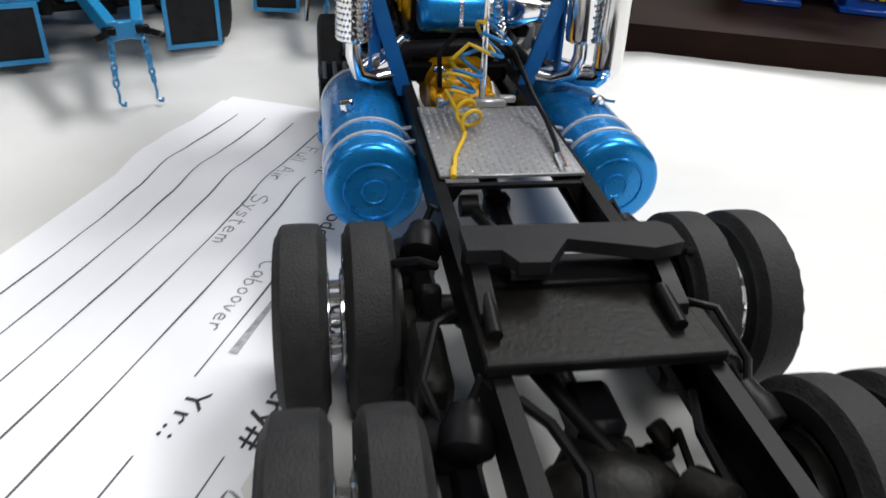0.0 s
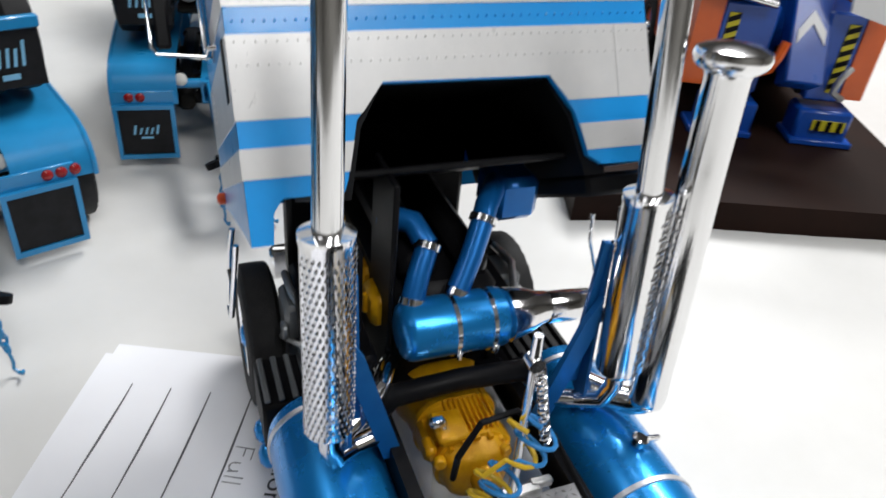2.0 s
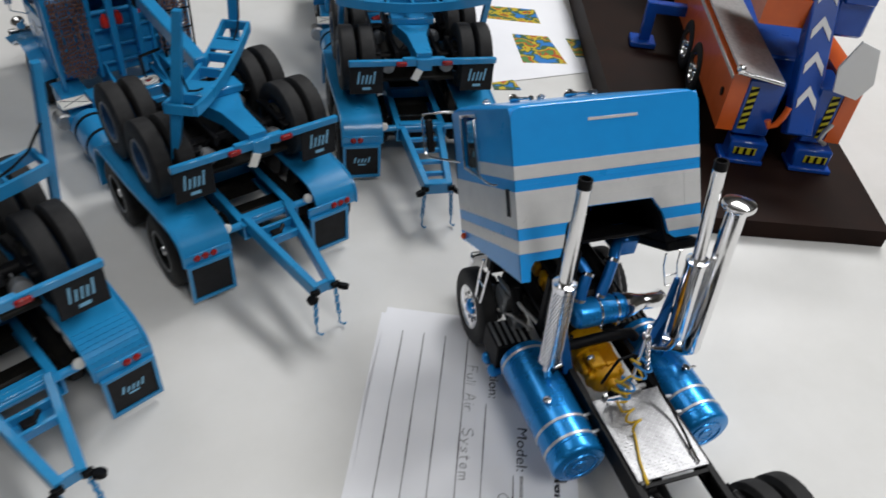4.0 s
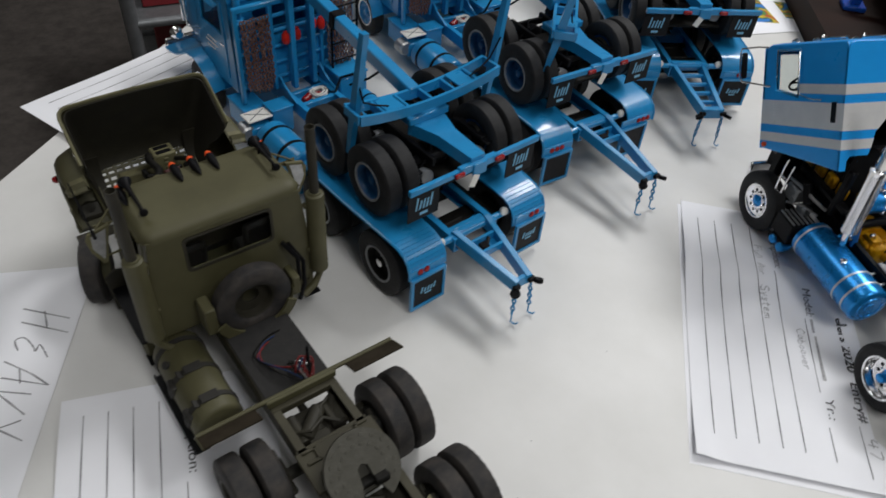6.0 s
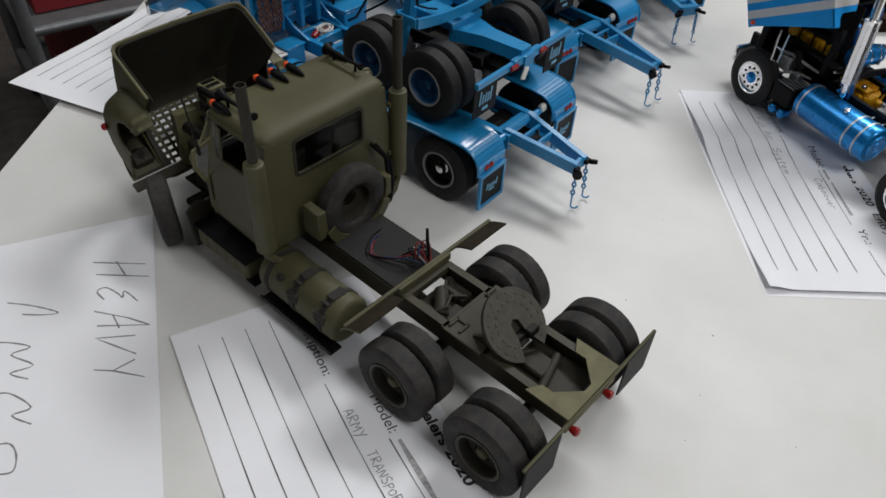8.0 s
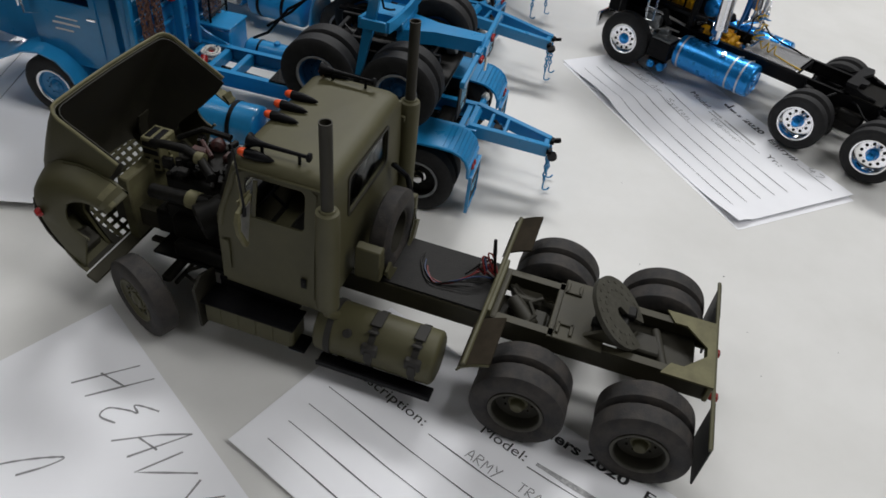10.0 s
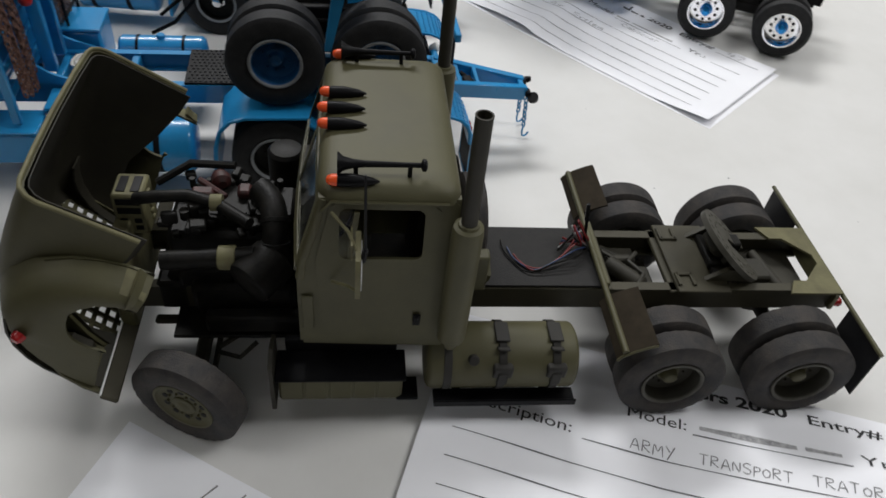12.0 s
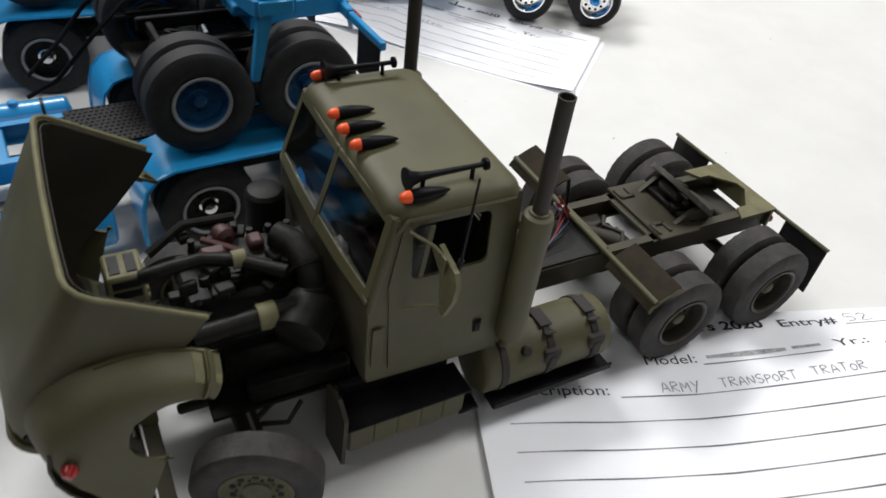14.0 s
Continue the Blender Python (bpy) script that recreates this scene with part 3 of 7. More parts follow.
    for s in (-1, 1):
        prof = [(90.4, 47.6), (94.0, 46.2), (98.0, 44.2), (101.6, 41.8), (102.6, 40.4), (103.2, 39.2)]
        grid = [[(s * x, y, z) for x in (23.5, 30, 37, 44, 51)] for y, z in prof]
        top, drop = grid[:4], grid[3:]
        fender = P("quarter_fender", Shape().sheet(top if s > 0 else top[::-1], 0.8), M_FENDER_BROWN)
        P("drop_plate", Shape().sheet(drop if s > 0 else drop[::-1], 0.45), M_FENDER_BROWN, "dark lower fender plate", fender)
        P("edge", Shape().tube([(s * 51.2, y + 0.3, z) for y, z in prof], 0.55, 6).tube([(s * 23.5, 101.6, 42.3), (s * 51, 101.6, 42.3)], 0.5, 6), M_OLIVE, "", fender)
    # deck with wiring
    deck = Shape().prism([(101, 38.2), (101, 41.0), (151, 41.0), (151, 38.2), (150, 38.2), (150, 40.0), (102, 40.0), (102, 38.2)], "x", -16.5, 16.5)
    P("deck_plate", deck, M_DECK, "dull black deck plate")
    for k, (mat, label) in enumerate(((M_RED_WIRE, "thin dark red wire"), (M_RED_WIRE, "thin dark red wire"), (M_HOSE_DARK, "thin dark blue wire"), (M_ENGINE, "thin black wire"))):
        P("wire", Shape().tube(flowing([(7 - k * 2, 104, 43), (4 - k * 3, 108 + k, 48 - k), (-2 - k * 2, 114 + k * 2, 44), (-7 - k, 121 + k * 3, 41.8), (-9 + k * 3, 128 + k * 3, 41.8), (-4 + k * 4, 132 + k * 2, 41.7)]), 0.34, 6), mat, label)
    P("wire", Shape().tube(flowing([(6, 102, 44), (10, 106, 50), (7, 108, 53), (4, 104, 47)]), 0.4, 6), M_RED_WIRE, "thin dark red wire")
    P("wire", Shape().tube(flowing([(8, 104, 43), (4, 108, 47), (8, 110, 50), (10, 106, 46)]), 0.4, 6), M_SILVER, "thin silver wire")
    for k, (mat, label) in enumerate(((M_RED_WIRE, "thin dark red wire"), (M_HOSE_DARK, "thin dark blue wire"), (M_RED_WIRE, "thin dark red wire"), (M_SILVER, "thin silver wire"), (M_ENGINE, "thin black wire"))):
        P("wire", Shape().tube(flowing([(8 - k, 103, 42), (10 - k * 2.5, 107 + k, 47 + k), (5 + k, 110 - k, 52 - k * 1.5), (1 + k * 1.5, 107, 46 + k), (9 - k * 2, 112 + k, 42.5)]), 0.45, 6), mat, label)
    P("air_line_post", Shape().cyl((7, 103, 40), (7, 105, 55), 0.7, n=8).cyl((7, 105, 54), (7.5, 106, 62), 1.0, 0.8, n=8), M_BLACK)
    # tanks, straps, step boxes
    for s in (-1,):
        tank = Shape().lathe([(0, 9.6), (0.2, 10.6), (1.0, 11.9), (2.0, 12.4), (54.4, 12.4), (55.4, 11.9), (56.2, 10.6), (56.4, 9.6)], (s * 36.5, 114, 24.5), (0, 1, 0), 40)
        tank.lathe([(-0.3, 8), (0.4, 10.3)], (s * 36.5, 114, 24.5), (0, 1, 0), 40)
        t = P("fuel_tank", tank, M_OLIVE, "olive drab fuel tank with dark straps")
        for y in (123, 143, 163):
            P("strap", Shape().lathe([(-1.5, 12.4), (-1.4, 12.95), (1.4, 12.95), (1.5, 12.4)], (s * 36.5, y, 24.5), (0, 1, 0), 40, caps=False), M_CAMO, "dark strap", t)
            if y < 160:
                P("clamp", Shape().box(s * 47.6, y, 29, 3.6, 7.4, 5.8, 0.7).box(s * 48.7, y, 26.4, 2.6, 4.0, 6.4, 0.5), M_CAMO, "dark clamp block", t)
                P("pad", Shape().box(s * 36.5, y, 37.4, 9, 5.2, 0.9, 0.3).box(s * 42.5, y, 35.6, 5, 4.6, 0.9, 0.3, pose(0, 0, 0, 0, -s * 30, 0)), M_CAMO, "dark strap pad", t)
        P("filler_cap", Shape().cyl((s * 45, 154, 32.5), (s * 47.2, 154, 34.2), 2.0, n=14, b_=0.4), M_CAMO, "", t)
        P("tank_step", Shape().box(s * 47.5, 140, 12.4, 7.5, 54, 1.6, 0.4).box(s * 51, 140, 13.6, 0.9, 54, 3.2, 0.3).box(s * 37, 124, 12.2, 18, 3, 1.4).box(s * 37, 158, 12.2, 18, 3, 1.4), M_BLACK)
    for s in (-1, 1):
        box = Shape().box(s * 43, 201, 20.5, 12, 44, 12.5, 0.8)
        for i in range(5):
            box.box(s * 49.1, 184 + i * 8.6, 20.5, 0.5, 7.6, 11, 0.2)
        b = P("step_box", box)
        P("tread", Shape().box(s * 43.5, 201, 27.2, 14, 46, 1.0, 0.3), M_BLACK, "black tread plate", b)
        P("end_plate", Shape().prism([(s * 36, 9), (s * 50.6, 11), (s * 52, 36), (s * 46, 40), (s * 36, 36)], "y", 224.2, 225.6), M_OLIVE_DARK, "", b)
        P("bracket", Shape().box(s * 45, 177, 15.2, 10, 8, 1.2, 0.3).box(s * 36, 201, 31, 3, 40, 6, 0.5), M_BLACK, "", b)
    # cab: floor, walls with real openings, roof
    lean = lambda v: Vector((v.x * (1 - max(v.z - 62, 0) * 0.0026), v.y, v.z))
    cab = P("cab", Shape().box(0, 190, 39, 82, 48, 2.4, 0.6).prism([(166, 36), (214, 38), (214, 45), (166, 45)], "x", -41.5, -39.8).prism([(166, 36), (214, 38), (214, 45), (166, 45)], "x", 39.8, 41.5))
    for s in (-1, 1):
        outer = [(165.5, 40), (215, 40.5), (215.2, 74), (213, 80), (207.2, 101), (168, 101), (165.5, 99)]
        win = round_rect(188.8, 87.8, 27.4, 20, 2.6)
        P("side_wall", Shape().pierced(outer, win, (188, 86), "x", s * 42.2, s * 40.6, lean), parent=cab)
        d_out = [(171, 43.5), (207.5, 43.5), (209, 78), (204.6, 98.2), (201, 99.4), (174, 99.4), (171, 97)]
        P("door", Shape().pierced(d_out, round_rect(188.8, 88.0, 26, 18.8, 2.4), (188, 86), "x", s * 42.75, s * 42.1, lean), parent=cab)
        P("window_bar", Shape().prism([(197.8, 78), (199.4, 78), (197.2, 97.5), (195.6, 97.5)], "x", s * 42.0 * 0.965, s * 41.2 * 0.965), M_OLIVE, "", cab)
        P("pane", Shape().prism([(199.6, 78.2), (202.6, 78.2), (201.2, 97.4), (197.6, 97.4)], "x", s * 40.0, s * 40.3), M_GLASS, "clear side pane", cab).visible_shadow = False
        P("door_handle", Shape().box(s * 42.9, 175.8, 51.8, 0.8, 2.6, 5.4, 0.3).box(s * 43.2, 175.8, 53, 0.8, 1.2, 2, 0.2), M_BLACK, "black recessed handle", cab)
        P("vent_door", Shape().box(s * 42.5, 212, 55, 0.5, 3.6, 16, 0.2), parent=cab)
        P("drip_rail", Shape().tube([(s * 39.6, 169, 100.6), (s * 39.4, 204, 100.6), (s * 39.8, 207, 97)], 0.6, 6), parent=cab)
    back = [(-40.8, 40), (40.8, 40), (40.8, 72), (37.6, 101), (-37.6, 101), (-40.8, 72)]
    P("rear_wall", Shape().pierced(back, round_rect(0, 86.6, 43, 19.6, 2.2), (0, 88), "y", 165.2, 167.0), parent=cab)
    P("rear_window_frame", Shape().pierced(round_rect(0, 86.6, 44.8, 21.4, 2.8), round_rect(0, 86.6, 42, 18.4, 2.2), (0, 86.6), "y", 164.7, 165.6), M_OLIVE_DARK, "", cab)
    P("pane", Shape().box(0, 166.2, 86.6, 43.2, 0.4, 19.8), M_GLASS, "clear rear pane", cab).visible_shadow = False
    roof = []
    for z, g in ((99.5, 0.0), (101.4, -0.2), (103.0, -0.9), (104.3, -2.3), (105.2, -4.6), (105.6, -8.0)):
        ring = []
        for x, y in round_rect(0, 187.4, 79 + 2 * g, 45 + 2 * g, 6.0 + g * 0.3, 6):
            ring.append((x, y - (0.0026 * x * x if y > 188 else 0) + (1.6 if y > 188 else 0), z - 0.004 * (abs(x) * 0.1) ** 2))
        roof.append(ring)
    P("roof", Shape().rings(roof), parent=cab)
    # windshield: two panes, centre post, cowl
    ws = lambda v: Vector((v.x, 215.4 - (v.z - 78) * 0.30 + v.y - 0.0011 * v.x * v.x, v.z))
    for s in (-1, 1):
        o = [(s * 0.2, 73.0), (s * 20, 73.0), (s * 40.4, 73.0), (s * 37.6, 100.8), (s * 19, 101.2), (s * 0.2, 101.2)]
        i_ = [(s * 1.3, 77.6), (s * 19, 77.2), (s * 37.4, 77.0), (s * 35.0, 98.0), (s * 18, 99.0), (s * 1.3, 99.2)]
        P("windshield_frame", Shape().pierced(o, i_, (s * 19, 89), "y", 0, 0.8, ws), parent=cab)
        P("pane", Shape().add([ws(Vector((x, 0.25, z))) for x, z in i_] + [ws(Vector((x, 0.5, z))) for x, z in i_],
                              [(0, 1, 2, 3, 4, 5), (11, 10, 9, 8, 7, 6)] + [(k, k + 6, (k + 1) % 6 + 6, (k + 1) % 6) for k in range(6)]), M_GLASS_DIM, "windshield pane with a dim tint for reflection", cab).visible_shadow = False
        P("corner_post", Shape().tube([(s * 40.6, 214.2, 70), (s * 40.2, 213.2, 77), (s * 38.6, 208.8, 91), (s * 37.2, 206.4, 100.4)], 1.5, 10), parent=cab)
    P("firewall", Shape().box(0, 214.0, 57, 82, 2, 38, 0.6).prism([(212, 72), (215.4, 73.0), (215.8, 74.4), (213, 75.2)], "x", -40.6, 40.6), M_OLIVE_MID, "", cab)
    for x in (-19, 19):
        P("seat", Shape().box(x, 184, 58, 20, 18, 8, 2).box(x, 175, 72, 19, 5, 26, 2, pose(0, 0, 0, 8, 0, 0)), M_ENGINE, "dark seat", cab)
    P("steering_wheel", Shape(mm(-18000, 203000, 74000, -52, 0, 0)).lathe([(-0.4, 8.4), (0.4, 8.4), (0.4, 9.4), (-0.4, 9.4), (-0.4, 8.4)], (0, 0, 0), (0, 0, 1), 28, caps=False).box(0, 0, 0, 17, 1, 0.7).cyl((0, 0, 0), (0, 0, -10), 0.8, n=8), M_BLACK, "", cab)
    P("dashboard", Shape().box(0, 210, 73, 78, 8, 8, 2), M_BLACK, "", cab)
    # roof horns and marker lights
    for s in (-1, 1):
        x = s * 32.5
        horn = Shape().lathe([(0, 3.4), (0.5, 3.3), (1.6, 2.2), (4.5, 1.4), (8, 1.05), (20, 0.8), (24.5, 0.8), (25, 1.9), (26, 1.9), (26.4, 1.2)], (x, 202.4, 109.6), (0, -1, 0), 18)
        for y in (197, 181):
            horn.cyl((x, y, 104.2), (x, y, 109.4), 0.7, n=8).box(x, y, 104.9, 2.2, 2.6, 0.8, 0.2)
        P("air_horn", horn, M_BLACK, "black trumpet air horn", cab)
    for x, y, z in ((-36.0, 203.6, 106.2), (-8.4, 207.2, 106.8), (0.8, 207.6, 106.8), (10.0, 207.2, 106.8), (36.0, 203.6, 106.2)):
        lamp = P("marker_light", Shape().lathe([(0, 1.2), (1.5, 2.0), (6, 2.1), (11, 1.3), (13.6, 0.3)], (x, y, z), (0, -1, -0.02), 16), M_BLACK, "black bullet marker light", cab)
        P("lens", Shape().lathe([(-2.0, 0.5), (-1.6, 1.2), (-0.4, 1.75), (1.2, 1.85)], (x, y, z), (0, -1, -0.02), 16), M_ORANGE_LENS, "orange lens", lamp)
    # stacks
    for s in (-1, 1):
        x = s * 45.2
        st = P("muffler", Shape().lathe([(0, 3.6), (1.0, 4.9), (50, 4.9), (52, 4.6), (52.6, 3.4), (53.4, 3.1), (53.6, 2.5)], (x, 163.5, 45), (0, 0, 1), 24)
               .tube([(x, 163.5, 46), (x, 163.5, 41), (x - s * 4, 162, 36), (x - s * 12, 160, 33)], 2.0, 10).box(x - s * 4, 165, 60, 4, 3, 3, 0.5).box(x - s * 4, 165, 90, 4, 3, 3, 0.5), label="olive muffler with an upright pipe")
        P("pipe", Shape().lathe([(0, 2.5), (37.0, 2.5), (38.0, 2.6), (38.0, 2.1), (30, 2.0)], (x, 163.5, 98.3), (0, 0.015, 1), 18, caps=False), M_OLIVE_DARK, "", st)
    # spare tyre in its cradle
    part("spare_tyre", tyre_shape(9.5, 20.0, 10.6, n=60).mesh("spare_tyre", M_TYRE_DUSTY), None, root, "dusty spare tyre behind the cab", mm(2, 153.5, 55.5, 0, 0, 90) @ pose(0, 0, 0, 0, 0, 0))
    part("spare_rim", Shape().lathe([(-3.5, 10.8), (-3, 9.8), (1, 9.4), (1.4, 4.4), (2.2, 4.4), (2.2, 10.8)], (2, 153.5, 55.5), (0, 1, 0), 28, caps=False).mesh("spare_rim", M_OLIVE_DARK), None, root)
    arc = [(21.4 * math.cos(radians(a)), 21.4 * math.sin(radians(a))) for a in range(176, 365, 12)]
    cr = Shape().sheet([[(2 + c, y, 55.5 + q) for c, q in arc] for y in (149, 160)], 0.9)
    cr.box(-21, 155, 54, 5.5, 12, 17, 0.6).box(25, 155, 54, 4, 11, 12, 0.6).box(2, 160.5, 42, 40, 3, 4, 0.5)
    crescent = [(2 + 22.4 * math.cos(radians(a)), 55.5 + 22.4 * math.sin(radians(a))) for a in range(196, 345, 8)]
    crescent += [(2 + 17.6 * math.cos(radians(a)), 56.5 + 17.6 * math.sin(radians(a))) for a in range(340, 195, -8)]
    cr.prism(crescent, "y", 146.6, 148.0)
    P("spare_cradle", cr, M_OLIVE, "olive spare wheel cradle")
    P("air_hose", Shape().tube([(25, 163, 74), (30, 157, 66), (29, 154, 54), (24, 156, 46), (16, 150, 42)], 1.2, 8).tube([(28, 163, 72), (33, 157, 62), (31, 153, 50), (26, 150, 43)], 1.2, 8), M_BLACK, "black rubber hose")
    # mirror and whip antenna
    for s in (-1, 1):
        mir = P("mirror", Shape().prism([(s * 45.5, 95), (s * 55.6, 92.4), (s * 57.4, 89), (s * 56.4, 82), (s * 52.6, 73), (s * 50.6, 73.4), (s * 48.4, 83)], "y", 195.2, 196.8), M_OLIVE_PALE, "olive west coast mirror", cab)
        P("mirror_glass", Shape().prism([(s * 47.6, 93.2), (s * 54.6, 91.2), (s * 55.4, 84), (s * 51.6, 75.6), (s * 49.4, 84)], "y", 194.8, 195.15), M_SILVER, "dull mirror face", mir)
        P("mirror_arm", Shape().tube([(s * 41, 204, 98), (s * 47, 199, 96), (s * 52, 196.4, 93)], 0.55, 6).tube([(s * 42.5, 204, 70), (s * 48, 199, 74), (s * 52, 196.4, 76)], 0.55, 6).prism([(s * 42.5, 94), (s * 52, 95), (s * 51, 88)], "y", 197.6, 198.2), M_OLIVE_PALE, "", mir)
    P("antenna", Shape().cyl((-53, 194.6, 90), (-53.5, 194, 95), 0.9, n=8).cyl((-53.4, 194, 94), (-56.0, 194.6, 124), 0.55, 0.35, n=6), M_BLACK, "black whip antenna")
    # engine bay
    eng = P("engine", Shape().box(0, 240, 50, 26, 44, 24, 2), M_ENGINE, "dark diesel engine")
    P("valve_cover", Shape().box(0, 236, 64, 18, 36, 6, 1.5), M_ENGINE, "", eng)
    P("manifold", Shape().box(-15, 244, 46, 8, 30, 10, 1.5), M_ENGINE, "", eng)
    P("manifold", Shape().box(15, 240, 52, 7, 34, 8, 1.5), M_ENGINE, "", eng)
    P("oil_pan", Shape().box(0, 238, 36, 30, 52, 16, 2).box(-18, 236, 40, 12, 36, 14, 2).box(0, 262, 34, 34, 12, 14, 1.5), M_ENGINE, "", eng)
    P("belly_tray", Shape().box(0, 236, 28, 62, 50, 1.6, 0.4).box(-28, 232, 34, 6, 34, 8, 1.2), M_ENGINE, "", eng)
    det = Shape()
    rnd = random.Random(7)
    for i in range(38):
        a, b = rnd.uniform(-15, 16), rnd.uniform(222, 264)
        det.box(a, b, rnd.uniform(60, 69), rnd.uniform(2, 6), rnd.uniform(2, 6), rnd.uniform(2, 5), 0.5, pose(0, 0, 0, 0, 0, rnd.uniform(-25, 25)))
    for i in range(6):
        det.cyl((-9, 223 + i * 6.4, 66), (-9, 223 + i * 6.4, 69.6), 1.7, n=10).cyl((8, 224 + i * 6.2, 66), (8, 224 + i * 6.2, 70), 1.1, n=8)
    tagged(P("engine_fitting", det, M_ENGINE, "", eng), kind="stuff")
    P("intake_pipe", Shape().tube([(-22, 262, 58), (-22, 250, 59), (-22, 238, 60), (-23, 230, 62)], 3.4, 12).tube([(-4, 272, 70), (-6, 264, 73), (-4, 254, 72), (-8, 244, 72), (-18, 232, 72)], 2.2, 10).tube([(10, 268, 66), (14, 256, 72), (12, 240, 73)], 1.5, 8), M_ENGINE, "", eng)
    P("clamp", Shape().lathe([(-3, 3.9), (-2.6, 4.3), (2.6, 4.3), (3, 3.9)], (-22, 240, 59.8), (0, 1, 0), 18, caps=False).cyl((-8, 246, 72.4), (-8, 242, 72.4), 3.0, n=12), M_OLIVE_PALE, "pale olive hose clamp", eng)
    P("turbo", Shape().lathe([(0, 1.6), (1.5, 3.4), (4, 3.6), (6.5, 2.6), (7.5, 1.6)], (5, 244, 69.5), (1, 0.3, 0), 16).box(0, 250, 69, 5, 8, 5, 1).box(3, 236, 68.5, 6, 5, 4, 1).cyl((-2, 242, 70), (6, 252, 71), 1.2, n=8), material("oxide_red_casting", (0.055, 0.012, 0.010), 0.55, second=(0.022, 0.009, 0.008), spots=300), "oxide red turbocharger", eng)
    can = P("air_cleaner", Shape().lathe([(0, 4), (0.8, 7.6), (1.8, 8.6), (13, 8.6), (14.4, 8.4), (15.2, 7.2), (15.5, 0.5)], (-19, 223.5, 58), (-0.72, 0.62, -0.2), 30), M_ENGINE, "black air cleaner canister", eng)
    P("elbow", Shape().tube(flowing([(-21, 224.5, 57), (-19, 224, 63), (-14, 224, 69), (-6, 226, 71.5), (0, 230, 72)]), 4.6, 18), M_ENGINE, "black rubber intake elbow", eng)
    for p, d in (((-18.6, 224, 63.6), (0.45, 0, 0.9)), ((-13.6, 224, 69.2), (0.78, 0.05, 0.6))):
        P("elbow_band", Shape().lathe([(-0.9, 4.6), (-0.7, 5.2), (0.7, 5.2), (0.9, 4.6)], p, d, 22, caps=False), M_ENGINE, "", eng)
    P("air_cleaner", Shape().lathe([(0, 5), (1.2, 7.2), (15, 7.2), (16.4, 6.0), (17, 3)], (33, 224, 49.5), (0, 0, 1), 24), M_ENGINE, "black air cleaner canister", eng)
    rad = Shape().box(-1, 279, 40, 40, 6, 36, 0.8).box(5, 276, 60, 13, 11, 18, 0.8)
    for i in range(5):
        rad.box(5, 270.2, 54 + i * 3, 2.2, 1.2, 1.6, 0.2)
    P("radiator", rad, M_OLIVE_PALE, "pale olive radiator box with slots", eng)
    for dy, z, w, h in ((0, 66.2, 8, 2.6), (0, 62.2, 8, 2.6), (-2.4, 57.6, 2.6, 2.0), (2.4, 57.6, 2.6, 2.0), (-2.4, 54.4, 2.6, 2.0), (2.4, 54.4, 2.6, 2.0)):
        P("slot", Shape().box(-1.7, 276 + dy, z, 0.5, w, h, 0.1), M_BLACK, "", eng)
    for y in (273.6, 278.4):
        P("slot", Shape().box(5, y, 69.1, 8.5, 3.0, 0.5, 0.1), M_BLACK, "", eng)
    # hood: built shut, then tipped forward about its hinge
    short = lambda y, z=30: y if y < 252 else 252 + (y - 252) * 0.82 - (y - 252) / 36 * 0.2 * max(0, z - 30)
    piv = Matrix.Translation((0, 273.3, 22.8)) @ Matrix.Rotation(radians(-59), 4, "X") @ Matrix.Translation((0, -273.3, -22.8))
    rake = piv @ Matrix(((1, 0, 0, 0), (0, 1, -0.2, 6), (0, 0, 1, 0), (0, 0, 0, 1)))
    rows = []
    for y, w, zt, zb, r in ((213.5, 41.2, 78.5, 43.5, 6), (222, 41.0, 78.2, 44, 6), (236, 39.6, 77.4, 47, 6.5), (252, 37.6, 76.2, 52, 7), (268, 35.4, 74.2, 50, 7.5), (279, 33.6, 72.2, 41, 8), (285, 32.4, 70.2, 32, 8), (288, 31.2, 67, 29, 8)):
        pr = [(-w, zb), (-w, (zb + zt) / 2), (-w, zt - r)]
        pr += [(-w + r - r * math.cos(radians(a)), zt - r + r * math.sin(radians(a))) for a in (30, 60, 90)]
        pr += [(-w * 0.5, zt + 0.6), (0, zt + 0.9), (w * 0.5, zt + 0.6)]
        pr += [(w - r + r * math.sin(radians(a)), zt - r + r * math.cos(radians(a))) for a in (0, 30, 60)]
        pr += [(w, zt - r), (w, (zb + zt) / 2), (w, zb)]
        rows.append([(x, short(y, z), z) for x, z in pr])
    hood = P("hood", Shape(piv).sheet(rows[::-1], 1.3), label="olive hood tipped open")
    # inner sheet that carries the hood's inside shade as dark colour
    P("shade_liner", Shape(piv).sheet([[(x * 0.95, y, z - 1.9) for x, y, z in r] for r in rows[::-1]], 0.3), M_OLIVE_DARK, "inner hood sheet darkened as shade", hood)
    P("rim", Shape(piv).tube([(x, y - 0.3, z) for x, y, z in rows[0]], 0.75, 8), M_OLIVE_PALE, "dry-brushed hood edge", hood)
    gr = Shape(rake)
    for i in range(12):
        gr.box(-27.5 + i * 5, 281.6, 47, 1.6, 1.6, 40, 0.2)
    for z in (28, 32, 36, 40, 44, 48, 52, 56, 60, 63.5, 67):
        gr.box(0, 281.6, z, 57, 1.5, 1.7 if 28 < z < 67 else 4, 0.2)
    gr.pierced(round_rect(0, 47.5, 65, 44, 6), round_rect(0, 47.5, 56, 38, 2), (0, 47.5), "y", 280.8, 282.8)
    P("grille", gr, M_OLIVE, "slotted olive grille", hood)
